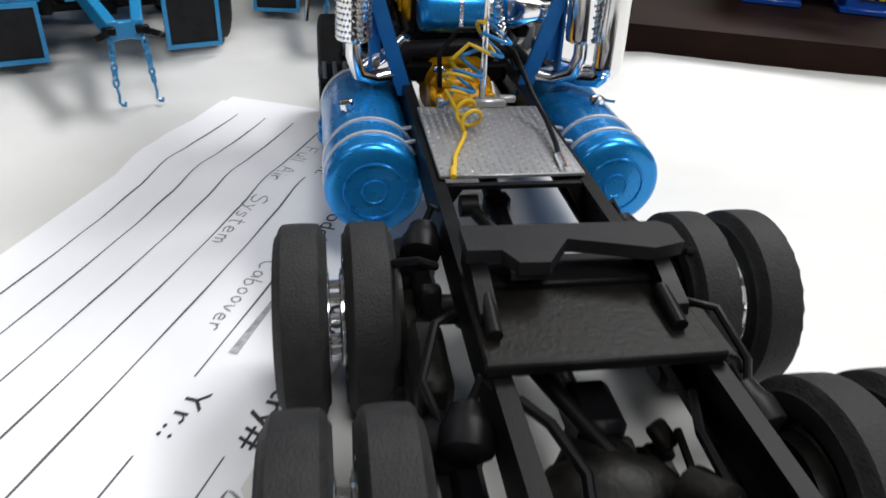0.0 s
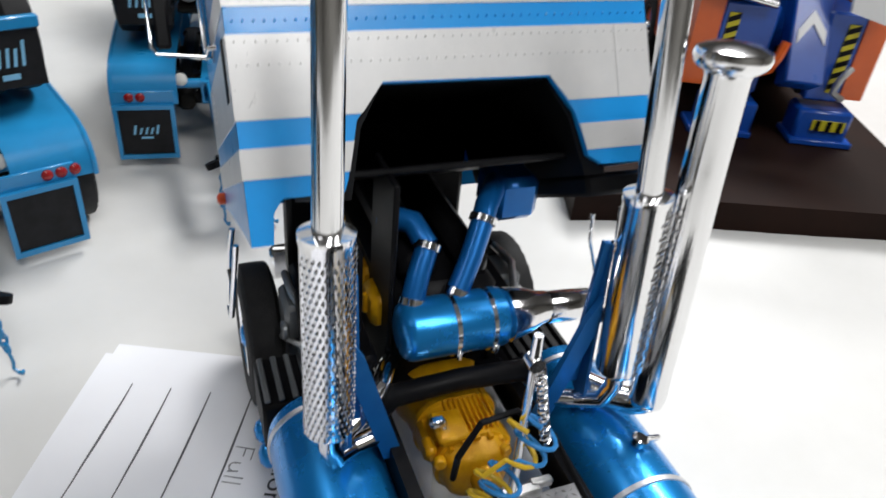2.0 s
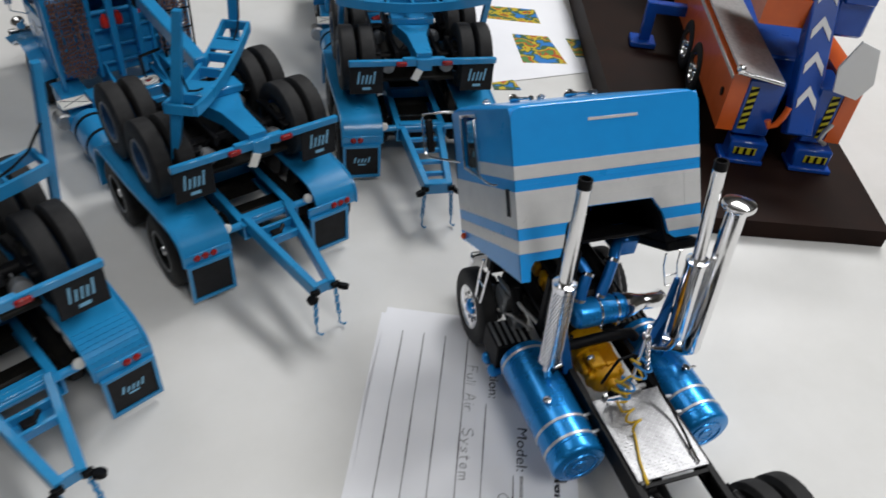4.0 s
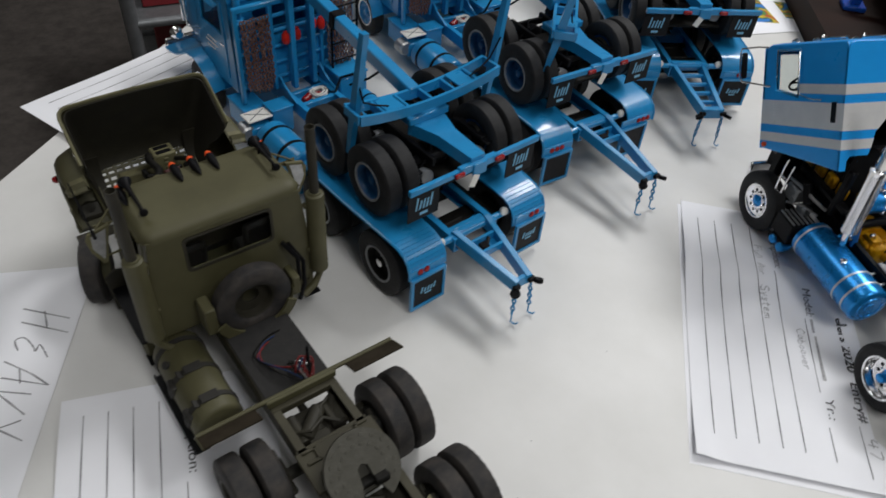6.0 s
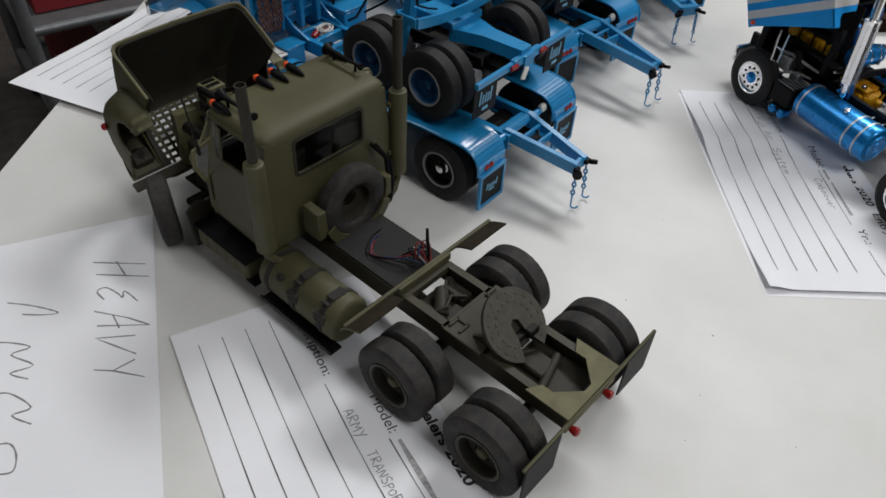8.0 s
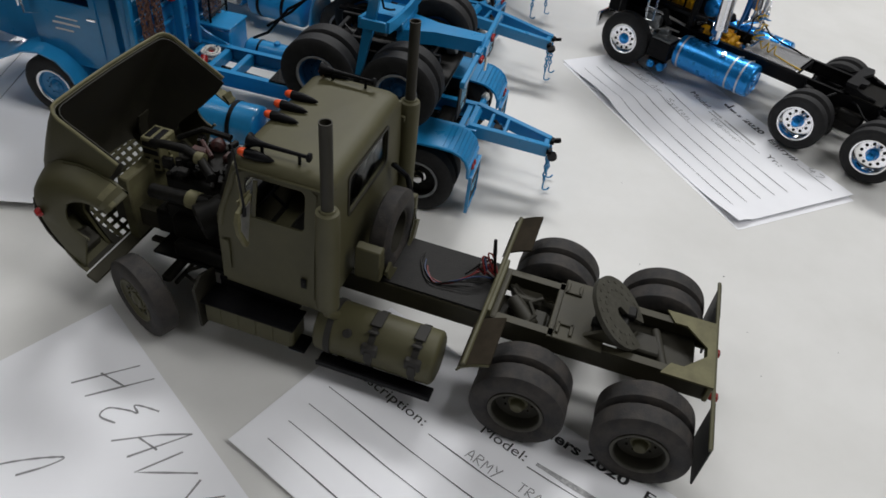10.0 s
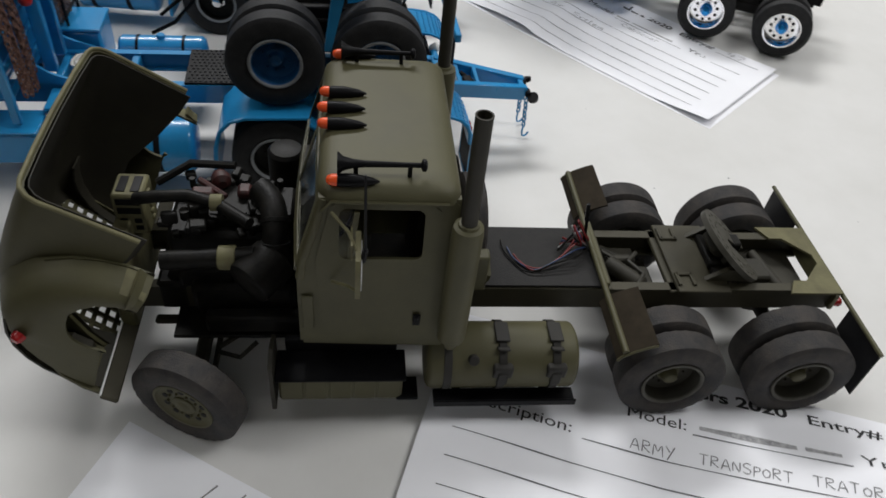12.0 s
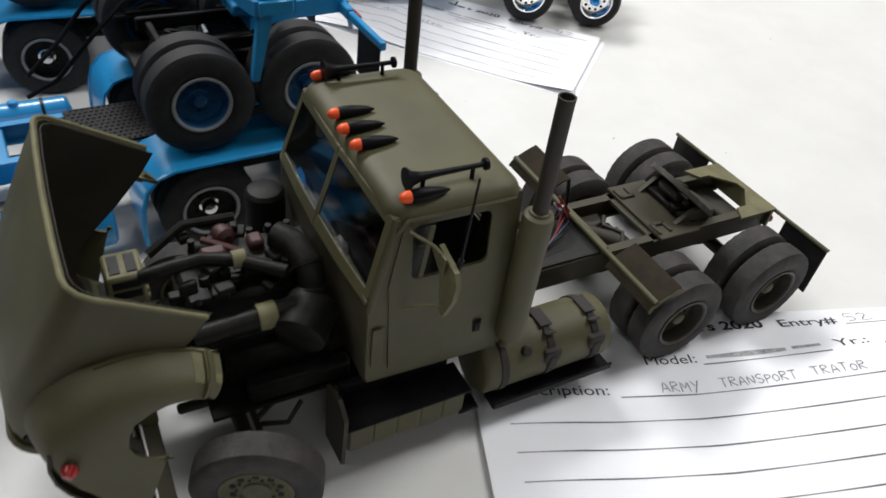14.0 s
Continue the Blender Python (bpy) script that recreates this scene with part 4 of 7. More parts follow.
    for s in (-1, 1):
        arc = []
        for a in (186, 172, 158, 144, 130, 116, 102, 88, 74, 60, 46, 32, 18, 4, -10):
            y, z = 254 + (28.5 if a > 90 else 33.0) * math.cos(radians(a)), 38 + 31.5 * math.sin(radians(a))
            arc.append((short(y, z), max(z, 31)))
        arc = [(224.8, 39.5)] + arc
        grid = []
        for k, (y, z) in enumerate(arc):
            cy, cz = (254 - y) / 33.0, (38 - z) / 31.5
            deep = (0.5, 0.5, 0.55, 0.65, 0.8, 0.95)[k] if k < 6 else 1.0 + 0.2 * min(k - 5, 7)
            grid.append([(s * (max(x, 41.5) if y < 240 else x), y + cy * d * (deep if d > 5 or deep < 1 else 1), z + cz * d * (deep if d > 5 or deep < 1 else 1)) for x, d in ((38, -3.0), (41, -2.0), (44.5, -0.6), (47.8, 1.0), (50.0, 3.6), (51.2, 7.5), (51.6, 11.0), (51.4, 14.0))])
        f = P("front_fender", Shape(piv).sheet(grid if s < 0 else grid[::-1], 1.0), parent=hood)
        P("marker_lens", Shape(piv).lathe([(0, 2.2), (1.6, 2.0), (2.6, 1.2)], (s * 50.8, 260, 61), (s * 0.9, 0.3, 0.3), 14), M_RED, "red fender marker lens", f)
        well = [[(s * x, y, z) for x in (26, 34, 42, 49)] for y, z in [(short(254 + 30.5 * math.cos(radians(a))), 38 + 29.5 * math.sin(radians(a))) for a in (80, 66, 52, 38, 24, 10, -4, -14)]]
        # shade inside the wheel arch comes from this dark colour
        P("wheel_well", Shape(piv).sheet(well if s < 0 else well[::-1], 0.8), M_OLIVE_DARK, "inner wheel well darkened as shade", f)
        P("headlight", Shape(rake).box(s * 40, 278, 42, 13, 6, 10, 1.5).lathe([(0, 3.4), (1.2, 3.2), (1.8, 2.0)], (s * 40, 281, 42), (0, 1, 0), 18), M_OLIVE_DARK, "", f)
        P("lip", Shape(piv).sheet([[(x * 1.004, y, z + 0.25) for x, y, z in g[1:5]] for g in (grid[:3] if s < 0 else grid[2::-1])], 0.5), M_OLIVE_PALE, "dry-brushed rear lip", f)
        P("hood_latch", Shape(piv).box(s * 35.4, 267.4, 65.5, 1.2, 2.4, 6.5, 0.4, pose(0, 0, 0, 28, 0, 0)), M_BLACK, "black hood latch", hood)
        P("front_wall", Shape(rake).prism([(s * 30, 26), (s * 50.4, 26), (s * 51, 36), (s * 50, 44), (s * 46, 51), (s * 40, 55), (s * 30, 57)], "y", 278.2, 279.4), M_OLIVE, "", f)
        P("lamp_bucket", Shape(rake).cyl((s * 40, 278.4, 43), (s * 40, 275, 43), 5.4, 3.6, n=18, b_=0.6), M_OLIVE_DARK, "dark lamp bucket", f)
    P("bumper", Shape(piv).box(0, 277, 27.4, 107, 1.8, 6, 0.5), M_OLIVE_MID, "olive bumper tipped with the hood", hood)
    # white strip stands for light caught along the bumper edge
    P("bumper_edge", Shape(piv).box(0, 276.3, 30.7, 106, 0.9, 0.7, 0.2), M_WHITE, "bumper edge painted white as a lit highlight", hood)
    return root


army_truck()


# ---- blue and silver cabover tractor with its cab tilted ----
def coil(a, b, turns, r, wave=0.0, n=14):
    a, b = Vector(a), Vector(b)
    d = (b - a).normalized()
    u = d.orthogonal().normalized()
    w = d.cross(u)
    return [a + (b - a) * (i / (turns * n)) + (u * math.cos(2 * math.pi * i / n) + w * math.sin(2 * math.pi * i / n)) * r for i in range(turns * n + 1)]


def cabover():
    root = empty("cabover_truck", mm(206.2, -52.6, 0), "blue and silver cabover tractor model with its cab tilted forward", "model truck")
    P = lambda name, s, mat=M_BLACK, label="", parent=root: part(name, s, mat, parent, label)
    rear = wheel_set(M_TYRE, M_CHROME, M_CANDY, True, R=19.7, w=9.8, gap=13.2, dish=6.6, hub=6.4, nuts=10, rim_r=12.4, holes=10)
    studs = Shape()
    for i in range(10):
        a = 2 * math.pi * i / 10
        studs.cyl((5.2, 7.4 * math.cos(a), 7.4 * math.sin(a)), (7.8, 7.4 * math.cos(a), 7.4 * math.sin(a)), 0.9, n=8)
    studs.lathe([(4.4, 9.6), (4.6, 10.4), (5.2, 10.4), (5.4, 9.4)], (0, 0, 0), (1, 0, 0), 28, caps=False).lathe([(7.4, 9.4), (7.6, 10.4), (8.2, 10.4), (8.4, 9.6)], (0, 0, 0), (1, 0, 0), 28, caps=False)
    rear[1].append(("spacer_studs", studs.mesh("spacer_studs", M_CHROME)))
    front = wheel_set(M_TYRE, M_CHROME, M_CANDY, False, R=21.0, w=10.2, dish=1.6, hub=2.0, nuts=10, holes=10)
    for y in (-26.8, 26.8):
        for s in (-1, 1):
            add_wheel(root, rear, s * 47.4, y, 19.7, s, spin=25 * s + y)
    for s in (-1, 1):
        add_wheel(root, front, s * 38, 178.5, 21.0, s)
        P("frame_rail", rail_shape(s * 18.6, -50, 211, 29.5, 39.2, 3.0))
    for y in (-26.8, 26.8):
        P("rear_axle", axle_shape(y, 20.5, 40, 3.2, 8.6, -1))
        for s in (-1, 1):
            P("air_bag", Shape().lathe([(0, 3.5), (1, 5.2), (3.5, 5.6), (5, 4.8), (6.5, 5.6), (9, 5.2), (10, 3.5)], (s * 24.5, y + 11, 20), (0, 0, 1), 18))
            P("brake_chamber", Shape().lathe([(0, 2.6), (0.8, 4.2), (4.5, 4.2), (5.5, 3.6), (8, 3.0)], (s * 23.5, y + 4, 31), (-s * 0.2, 0.9, 0.35), 16).tube([(s * 23, y + 9, 33), (s * 20, y + 13, 38), (s * 16, y + 10, 37)], 0.9, 8))
            P("spring_seat", Shape().box(s * 22.6, y, 24.5, 5, 17, 4.5, 1.0).box(s * 22.6, y - 7, 28, 4, 3.2, 7, 0.6))
        P("torque_rod", Shape().cyl((0, y + 6, 27), (-10, y + 22, 33), 1.5, n=10).lathe([(-2, 2.6), (2, 2.6)], (-10, y + 22, 33), (1, 0, 0), 12))
    P("drive_shaft", Shape().cyl((0, 36, 22), (0, 100, 31), 2.4, n=14).cyl((0, -18, 21), (0, 18, 21), 2.4, n=14).box(0, 40, 23, 7, 5, 5.5, 1).box(0, 62, 26, 6.5, 4.5, 5.5, 1).box(0, -14, 21, 7, 5, 5, 1))
    P("cross_member", Shape().prism([(-17, 30), (-12, 38), (12, 38), (17, 30), (17, 39), (-17, 39)], "y", 47, 48.6))
    P("cross_member", Shape().box(0, -48, 34.5, 36, 3, 9, 0.8))
    P("cross_member", Shape().box(0, 0, 30, 35, 6, 6, 1.2).box(0, -12, 26, 8, 12, 8, 1.5))
    for x, a in ((7, 0), (-8, 1)):
        P("shock_absorber", Shape().cyl((x, -34, 12), (x + 3, -40, 34), 1.8, n=12).cyl((x, -34, 10), (x + 1, -36, 22), 2.3, n=12), M_CHROME if a == 0 else M_BLACK, "chrome shock absorber" if a == 0 else "")
    fit = Shape()
    rnd = random.Random(3)
    for i in range(14):
        fit.box(rnd.uniform(-13, 14), rnd.uniform(-44, -16), rnd.uniform(16, 27), rnd.uniform(2, 5), rnd.uniform(2, 6), rnd.uniform(2, 5), 0.6, pose(0, 0, 0, rnd.uniform(0, 40), 0, rnd.uniform(0, 60)))
    fit.tube([(-14, -20, 30), (-11, -30, 20), (-12, -44, 22)], 0.8, 8).tube([(12, -18, 28), (10, -34, 27), (14, -46, 30)], 0.7, 8)
    for y in (-26.8, 26.8):
        P("axle_housing", Shape().lathe([(-15, 3.4), (-12, 5.0), (-8, 8.4), (0, 10.2), (8, 8.4), (12, 5.0), (15, 3.4)], (-1, y, 20), (1, 0, 0), 24).lathe([(0, 7.4), (3, 7.0), (7, 4.0), (10, 3.0)], (-1, y + 6, 21), (0, 1, 0.1), 18), M_ENGINE, "black axle housing")
        for i in range(8):
            a = 2 * math.pi * i / 8
            P("housing_bolt", Shape().cyl((-1 + 7.4 * math.cos(a), y - 9.0, 20 + 7.4 * math.sin(a)), (-1 + 7.4 * math.cos(a), y - 10.4, 20 + 7.4 * math.sin(a)), 0.8, n=6), M_STEEL)
        for s in (-1, 1):
            P("air_can", Shape().lathe([(0, 2.2), (0.5, 4.0), (4, 4.2), (4.4, 4.6), (5.4, 4.6), (5.8, 4.2), (9, 3.8), (9.6, 2.2)], (s * 12.5, y - 8, 25), (s * 0.2, -0.75, 0.65), 18), M_ENGINE, "black brake air can")
    # extra black housings added to fill the dark bay between the rails
    P("bay_gear", Shape().box(7, -22, 15, 16, 22, 7, 1.5).box(-9, -34, 14, 14, 20, 6, 1.5).lathe([(0, 3), (1, 5.2), (9, 5.2), (10, 3)], (2, -41, 22), (1, 0.1, 0.1), 18).lathe([(0, 2), (0.6, 4), (7, 4), (8, 2)], (8, -30, 29), (0.3, -0.8, 0.3), 16).box(12, -41, 17, 8, 12, 6, 1).cyl((-14, -22, 28), (-13, -46, 27), 1.4, n=10), M_ENGINE, "black housings filling the axle bay")
    for z in (16, 18.6, 21.2, 23.8):
        P("spring_link", Shape().cyl((9.5, -47, z), (15.5, -46.4, z + 0.5), 0.8, n=8), M_CHROME, "small chrome link")
    P("chrome_ferrule", Shape().lathe([(0, 1.0), (0.4, 1.7), (2.2, 1.7), (2.6, 1.0)], (-3, -44, 27), (1, 0, 0.1), 14).lathe([(0, 1.0), (0.4, 1.6), (2.0, 1.6), (2.4, 1.0)], (5, -40, 30.5), (1, 0.2, 0), 14), M_CHROME, "small chrome ferrule")
    for s in (-1, 1):
        P("walking_beam", Shape().box(s * 25.5, 0, 21, 7, 60, 8, 1.6).box(s * 25.5, 0, 28, 6, 18, 9, 1.4).box(s * 27.5, 13, 14, 9, 12, 6, 1.2), M_ENGINE, "black walking beam")
        P("air_pipe", Shape().tube([(s * 22, 20, 36), (s * 26, 16, 40), (s * 30, 20, 37), (s * 30, 28, 31)], 0.9, 8).tube([(s * 21, 4, 37), (s * 25, 0, 38), (s * 28, -8, 33), (s * 25, -16, 28)], 0.8, 8), M_BLACK)
    P("cross_rail", Shape().box(0, -36, 27, 35, 3, 4, 0.6).box(-9, -42, 30, 3, 14, 3, 0.5).cyl((-15, -40, 24), (14, -38, 22), 1.6, n=10), M_ENGINE)
    P("air_pipe", Shape().tube([(-15, -18, 37), (-12, -24, 38), (-8, -30, 34), (-9, -40, 30)], 0.9, 8).tube([(14, -16, 34), (10, -26, 36), (12, -38, 32)], 0.8, 8), M_BLACK)
    tagged(P("brake_fitting", fit, M_ENGINE), kind="stuff")
    P("tail_lamp_bar", Shape().box(12, -45, 16, 12, 1.2, 4, 0.3).box(14, -38, 18, 8, 2, 2, 0.4), M_CHROME, "chrome bracket")
    # fifth wheel: ramp plate and raised head with its throat
    base = P("fifth_wheel_base", Shape().box(-0.6, -3.5, 40.0, 37.6, 24, 1.4, 0.4), M_ENGINE)
    P("rear_lip", Shape().box(-0.6, -15.0, 40.6, 38.6, 1.4, 2.2, 0.4), M_BLACK, "", base)
    P("cross_bar", Shape().box(-0.6, 5.6, 41.2, 33, 2.0, 1.6, 0.4).box(-0.6, 10.5, 40.6, 30, 8, 1.8, 0.4), M_BLACK, "", base)
    top = [(x - 1.6, y) for x, y in ((-17.5, 14.0), (19.0, 13.6), (21, 12.0), (21, 6.2), (15.0, 4.6), (8, 6.6), (0.5, 8.6), (-4.4, 1.6), (-9.6, 1.8), (-11.6, 5.8), (-17.5, 6.0))]
    P("fifth_wheel_plate", Shape().prism(top, "z", 45.6, 48.2).box(1, 12.6, 44.6, 30, 2.4, 3, 0.8).prism([(-12.2, 2.2), (-5.2, 2.2), (-6.0, 8), (-11.6, 8)], "z", 44.4, 45.8), M_FLAP, "worn black fifth wheel plate")
    for x in (-17.0, 15.4):
        P("fifth_wheel_leg", Shape().prism([(13.6, 45.8), (6.4, 45.6), (-4.0, 42.6), (-4.6, 40.7), (13.6, 40.7)], "x", x - 1.5, x + 1.5))
        P("pivot_bar", Shape().cyl((x - 2.0 if x > 0 else x, -8.8, 41.8), (x - 1.6 if x > 0 else x + 0.4, 0.6, 42.6), 1.3, n=12))
    # diamond plate deck
    P("deck_plate", Shape().box(0, 70.5, 39.9, 33.8, 42, 0.9, 0.2), M_DECK_SILVER, "silver diamond plate deck")
    lz = Shape()
    for j in range(29):
        for i in range(19):
            x, y = -16.0 + i * 1.78, 50.4 + j * 1.42
            a = radians(38 if (i + j) % 2 else -38)
            c, s_ = math.cos(a), math.sin(a)
            pts = [(x + p * c - q * s_, y + p * s_ + q * c) for p, q in ((-0.78, 0), (0, -0.27), (0.78, 0), (0, 0.27))]
            lz.add([(*p, 40.32) for p in pts] + [(x, y, 40.72)], [(0, 1, 4), (1, 2, 4), (2, 3, 4), (3, 0, 4)])
    tagged(P("tread_pattern", lz, M_SILVER, "raised silver diamond tread"), kind="stuff")
    # tanks
    for s in (-1, 1):
        x, z, r = (-29.8 if s < 0 else 34.4), 25.6, 12.7
        end = [(-0.2, 0.4), (-0.2, 2.7), (-0.45, 2.9), (-0.45, 3.3), (0.1, 3.55), (0.2, 7.2), (-0.25, 7.4), (-0.25, 7.8), (0.3, 8.1), (0.5, 11.0), (1.0, r - 0.6), (1.9, r - 0.1), (3.0, r), (6.4, r), (6.7, r - 0.25), (7.0, r), (62, r), (63.5, r - 0.4), (64.5, 10.8)]
        t = P("fuel_tank", Shape().lathe(end, (x, 70.6, z), (0, 1, 0), 48), M_CANDY, "metallic blue fuel tank")
        for y in (79.5, 88.5, 130):
            strap = Shape().lathe([(-0.7, r), (-0.6, r + 0.4), (0.6, r + 0.4), (0.7, r)], (x, y, z), (0, 1, 0), 48, caps=False)
            if y < 100:
                strap.box(s * 20.4, y, 35.4, 7, 1.3, 0.5, 0, pose(0, 0, 0, 0, s * 10, 0))
            P("strap", strap, M_STRAP, "satin steel strap", t)
        P("filler_cap", Shape().lathe([(0, 1.2), (1.0, 1.2), (1.0, 2.0), (2.6, 2.0), (3.0, 1.5)], (x + s * (5.2 if s < 0 else 1.6), 98.2, z + (11.2 if s < 0 else 12.2)), (s * 0.25, 0, 1), 16).cyl((x + s * 4, 98.2, z + 14), (x + s * 7.4, 98.2, z + 13.4), 0.7, n=8), M_CHROME, "chrome filler cap", t)
    for k in range(2):
        P("air_reservoir", Shape().lathe([(0, 1.5), (1, 3.0), (2, 3.4), (9, 3.4), (10, 3.0), (11, 1.5)], (-44, 141 + k * 8.5, 11), (0.9, 0.1, 0), 18), M_CANDY, "small blue air reservoir")
    for s in (-1, 1):
        b = P("battery_box", Shape().box(s * 33, 147, 24, 19, 18, 15, 0.8).box(s * 37, 147, 13, 9, 14, 4, 0.8))
        for i in range(5):
            P("tread_rib", Shape().box(s * 34 - 7 + i * 3.4, 147, 32.2, 1.5, 16, 1.0, 0.3), M_STEEL if s < 0 else M_BLACK, "", b)
    # transmission and engine
    gb = P("gearbox", Shape().rings([[(x * k + 0.5, y + 8, 32.0 + z * k) for x, z in round_rect(0, 0, 21, 19.5, 7.5, 5)] for y, k in ((95.6, 0.35), (96.2, 0.58), (97.6, 0.7), (101, 0.78), (101.4, 0.85), (103, 0.85), (103.4, 0.78), (110, 0.86), (112, 0.9), (112.4, 0.97), (114, 0.97), (114.4, 0.9), (121, 0.97), (124, 1.07), (126, 1.07))]), M_GOLD, "gold yellow gearbox")
    for i in range(9):
        P("rib", Shape().box(-3.6 + i * 1.25, 116.4, 40.6, 0.5, 12, 1.3, 0.2), M_GOLD, "", gb)
    for i in range(7):
        a = radians(25 + i * 21.6)
        P("bolt", Shape().cyl((0.5 + 8.8 * math.cos(a), 109.6, 32 + 8.4 * math.sin(a)), (0.5 + 8.8 * math.cos(a), 108.0, 32 + 8.4 * math.sin(a)), 0.75, n=6), M_GOLD, "", gb)
    P("top_cover", Shape().box(-4.5, 113, 40.4, 7.5, 9, 2.4, 0.7), M_GOLD, "", gb)
    P("lug", Shape().cyl((-8.4, 108, 36.5), (-8.8, 106, 36.8), 1.5, n=10, b_=0.3).box(-9.4, 112, 36, 2.6, 5, 4, 0.8).cyl((6.2, 106.6, 37.4), (6.6, 104.6, 37.6), 1.4, n=10, b_=0.3), M_GOLD, "", gb)
    P("side_cover", Shape().box(-8, 116, 34, 4, 9, 7, 1.2), M_GOLD, "", gb)
    P("side_cover", Shape().box(8.5, 113, 33, 4, 7, 6, 1.2), M_GOLD, "", gb)
    P("output_flange", Shape().cyl((1, 105, 33), (1, 100, 33), 3.4, n=14, b_=0.4), M_GOLD, "", gb)
    P("gear_lever_tower", Shape().cyl((-5, 111, 39), (-7, 112, 44), 1.0, n=8).box(-8, 112, 44, 3.4, 2.4, 2.2, 0.5), M_CHROME)
    eng = P("engine", Shape().box(0, 160, 48, 27, 56, 34, 3), M_BLACK, "black engine block")
    P("rocker_cover", Shape().box(-6, 160, 68, 9, 50, 8, 2), M_BLACK, "", eng)
    P("rocker_cover", Shape().box(8, 160, 66, 8, 48, 7, 2), M_BLACK, "", eng)
    P("engine_mount", Shape().box(0, 131, 37, 34, 4, 6, 1), M_BLACK, "", eng)
    for i in range(4):
        P("valve_cover", Shape().box(-13.5, 143 + i * 12, 55, 5, 10, 9, 1.4).cyl((-16, 143 + i * 12, 53), (-16, 143 + i * 12, 58), 1.0, n=8), M_GOLD, "gold engine cover", eng)
    P("cross_tube", Shape().tube([(-19, 119, 44), (-16, 119, 47.5), (0, 119, 48.5), (16, 119, 47.5), (19, 119, 44)], 2.6, 12))
    P("radiator", Shape().box(0, 194, 55, 54, 8, 50, 1.5))
    P("cab_lift", Shape().box(-21, 150, 52, 6, 50, 4, 1).box(-22, 136, 60, 5, 5, 34, 1))
    P("cab_rest", Shape().box(21, 160, 50, 5, 60, 4, 1))
    P("steering_gear", Shape().box(-26, 165, 45, 8, 14, 10, 1.2).cyl((-28, 150, 40), (-28, 158, 50), 3, n=12))
    P("heat_shield", Shape().box(-13, 141, 70, 1.4, 16, 44, 0.4))
    P("front_bumper", Shape().box(0, 212, 22, 60, 4, 13, 1.4), M_CHROME, "chrome front bumper")
    P("cab_step", Shape().tube([(-44, 158, 66), (-44.6, 158, 60), (-46.5, 157, 46), (-46.5, 163, 45), (-45, 165, 60), (-44, 165.5, 66)], 0.75, 8).cyl((-45.4, 157.8, 55), (-45.6, 164.2, 55), 0.6, n=8), M_CHROME, "chrome wire step")
    for s in (-1, 1):
        P("leaf_spring", Shape().box(s * 24, 178, 22, 5, 46, 1.6, 0.5).box(s * 24, 178, 24, 5, 34, 1.6, 0.5).box(s * 24, 178, 26, 5, 20, 2.2, 0.5), M_BLACK)
        P("wheel_drum", Shape().lathe([(0, 4), (0.4, 9.5), (5, 9.8), (6, 4)], (s * 31.5, 178.5, 21), (-s, 0, 0), 22), M_STEEL, "grey brake drum")
        P("steering_box", Shape().box(s * 29, 163, 40, 9, 12, 11, 1.2).cyl((s * 33, 158, 38), (s * 34.4, 158, 38), 2.6, n=14, b_=0.3).box(s * 27, 152, 33, 8, 8, 8, 1), M_STEEL, "grey steel steering box")
        P("side_tube", Shape().tube([(s * 22, 140, 42), (s * 27, 148, 45), (s * 31, 160, 48), (s * 31, 172, 46)], 1.1, 8).tube([(s * 24, 142, 36), (s * 30, 150, 38), (s * 34, 162, 33)], 0.8, 8), M_SILVER, "bare metal side tube")
    P("cab_step", Shape().tube([(41, 141, 74), (42, 141, 66), (47, 140.5, 52), (54, 140.5, 52), (50, 141, 66), (49, 141, 75)], 0.55, 8).cyl((44.4, 140.8, 59), (52.0, 140.8, 59), 0.5, n=8), M_CHROME, "chrome wire step")
    # air cleaner with its pipes
    ac = P("air_cleaner", Shape().lathe([(0, 4.6), (0.6, 6.0), (1.6, 6.8), (2.6, 7.1), (23.6, 7.1), (24.8, 6.8), (25.6, 5.2)], (-12.8, 127.9, 57.6), (1, 0, 0), 40), M_CANDY, "metallic blue air cleaner canister")
    for x in (-0.6, 8.2):
        P("band", Shape().lathe([(-0.6, 7.1), (-0.5, 7.45), (0.5, 7.45), (0.6, 7.1)], (x, 127.9, 57.6), (1, 0, 0), 40, caps=False).box(x, 121.0, 54.4, 1.4, 2.2, 2.6, 0.4), M_CHROME, "chrome band", ac)
    P("outlet", Shape().lathe([(0, 5.6), (0.6, 6.6), (1.8, 6.4), (6, 5.6), (9, 4.4), (12, 3.8)], (12.6, 127.9, 57.6), (1, 0.05, 0), 28).tube([(24.4, 128.3, 57.4), (31, 128.4, 56.8), (36, 130, 55), (39, 134, 52)], 4.0, 14), M_CHROME, "chrome outlet", ac)
    for a, b, c in (((-9, 130.6, 63.5), (-7, 133.4, 68.5), (-4, 137, 73.5)), ((2, 131.4, 63.5), (6.4, 135.4, 70), (10.5, 140, 77))):
        p = P("intake_pipe", Shape().tube([a, b, c], 2.7, 16), M_PIPEBLUE, "metallic blue intake pipe")
        P("clamp", Shape().lathe([(-1, 2.8), (-0.8, 3.3), (0.8, 3.3), (1, 2.8)], a, Vector(b) - Vector(a), 18, caps=False).lathe([(-1, 2.8), (-0.8, 3.3), (0.8, 3.3), (1, 2.8)], c, Vector(c) - Vector(b), 18, caps=False), M_CHROME, "chrome clamp", p)
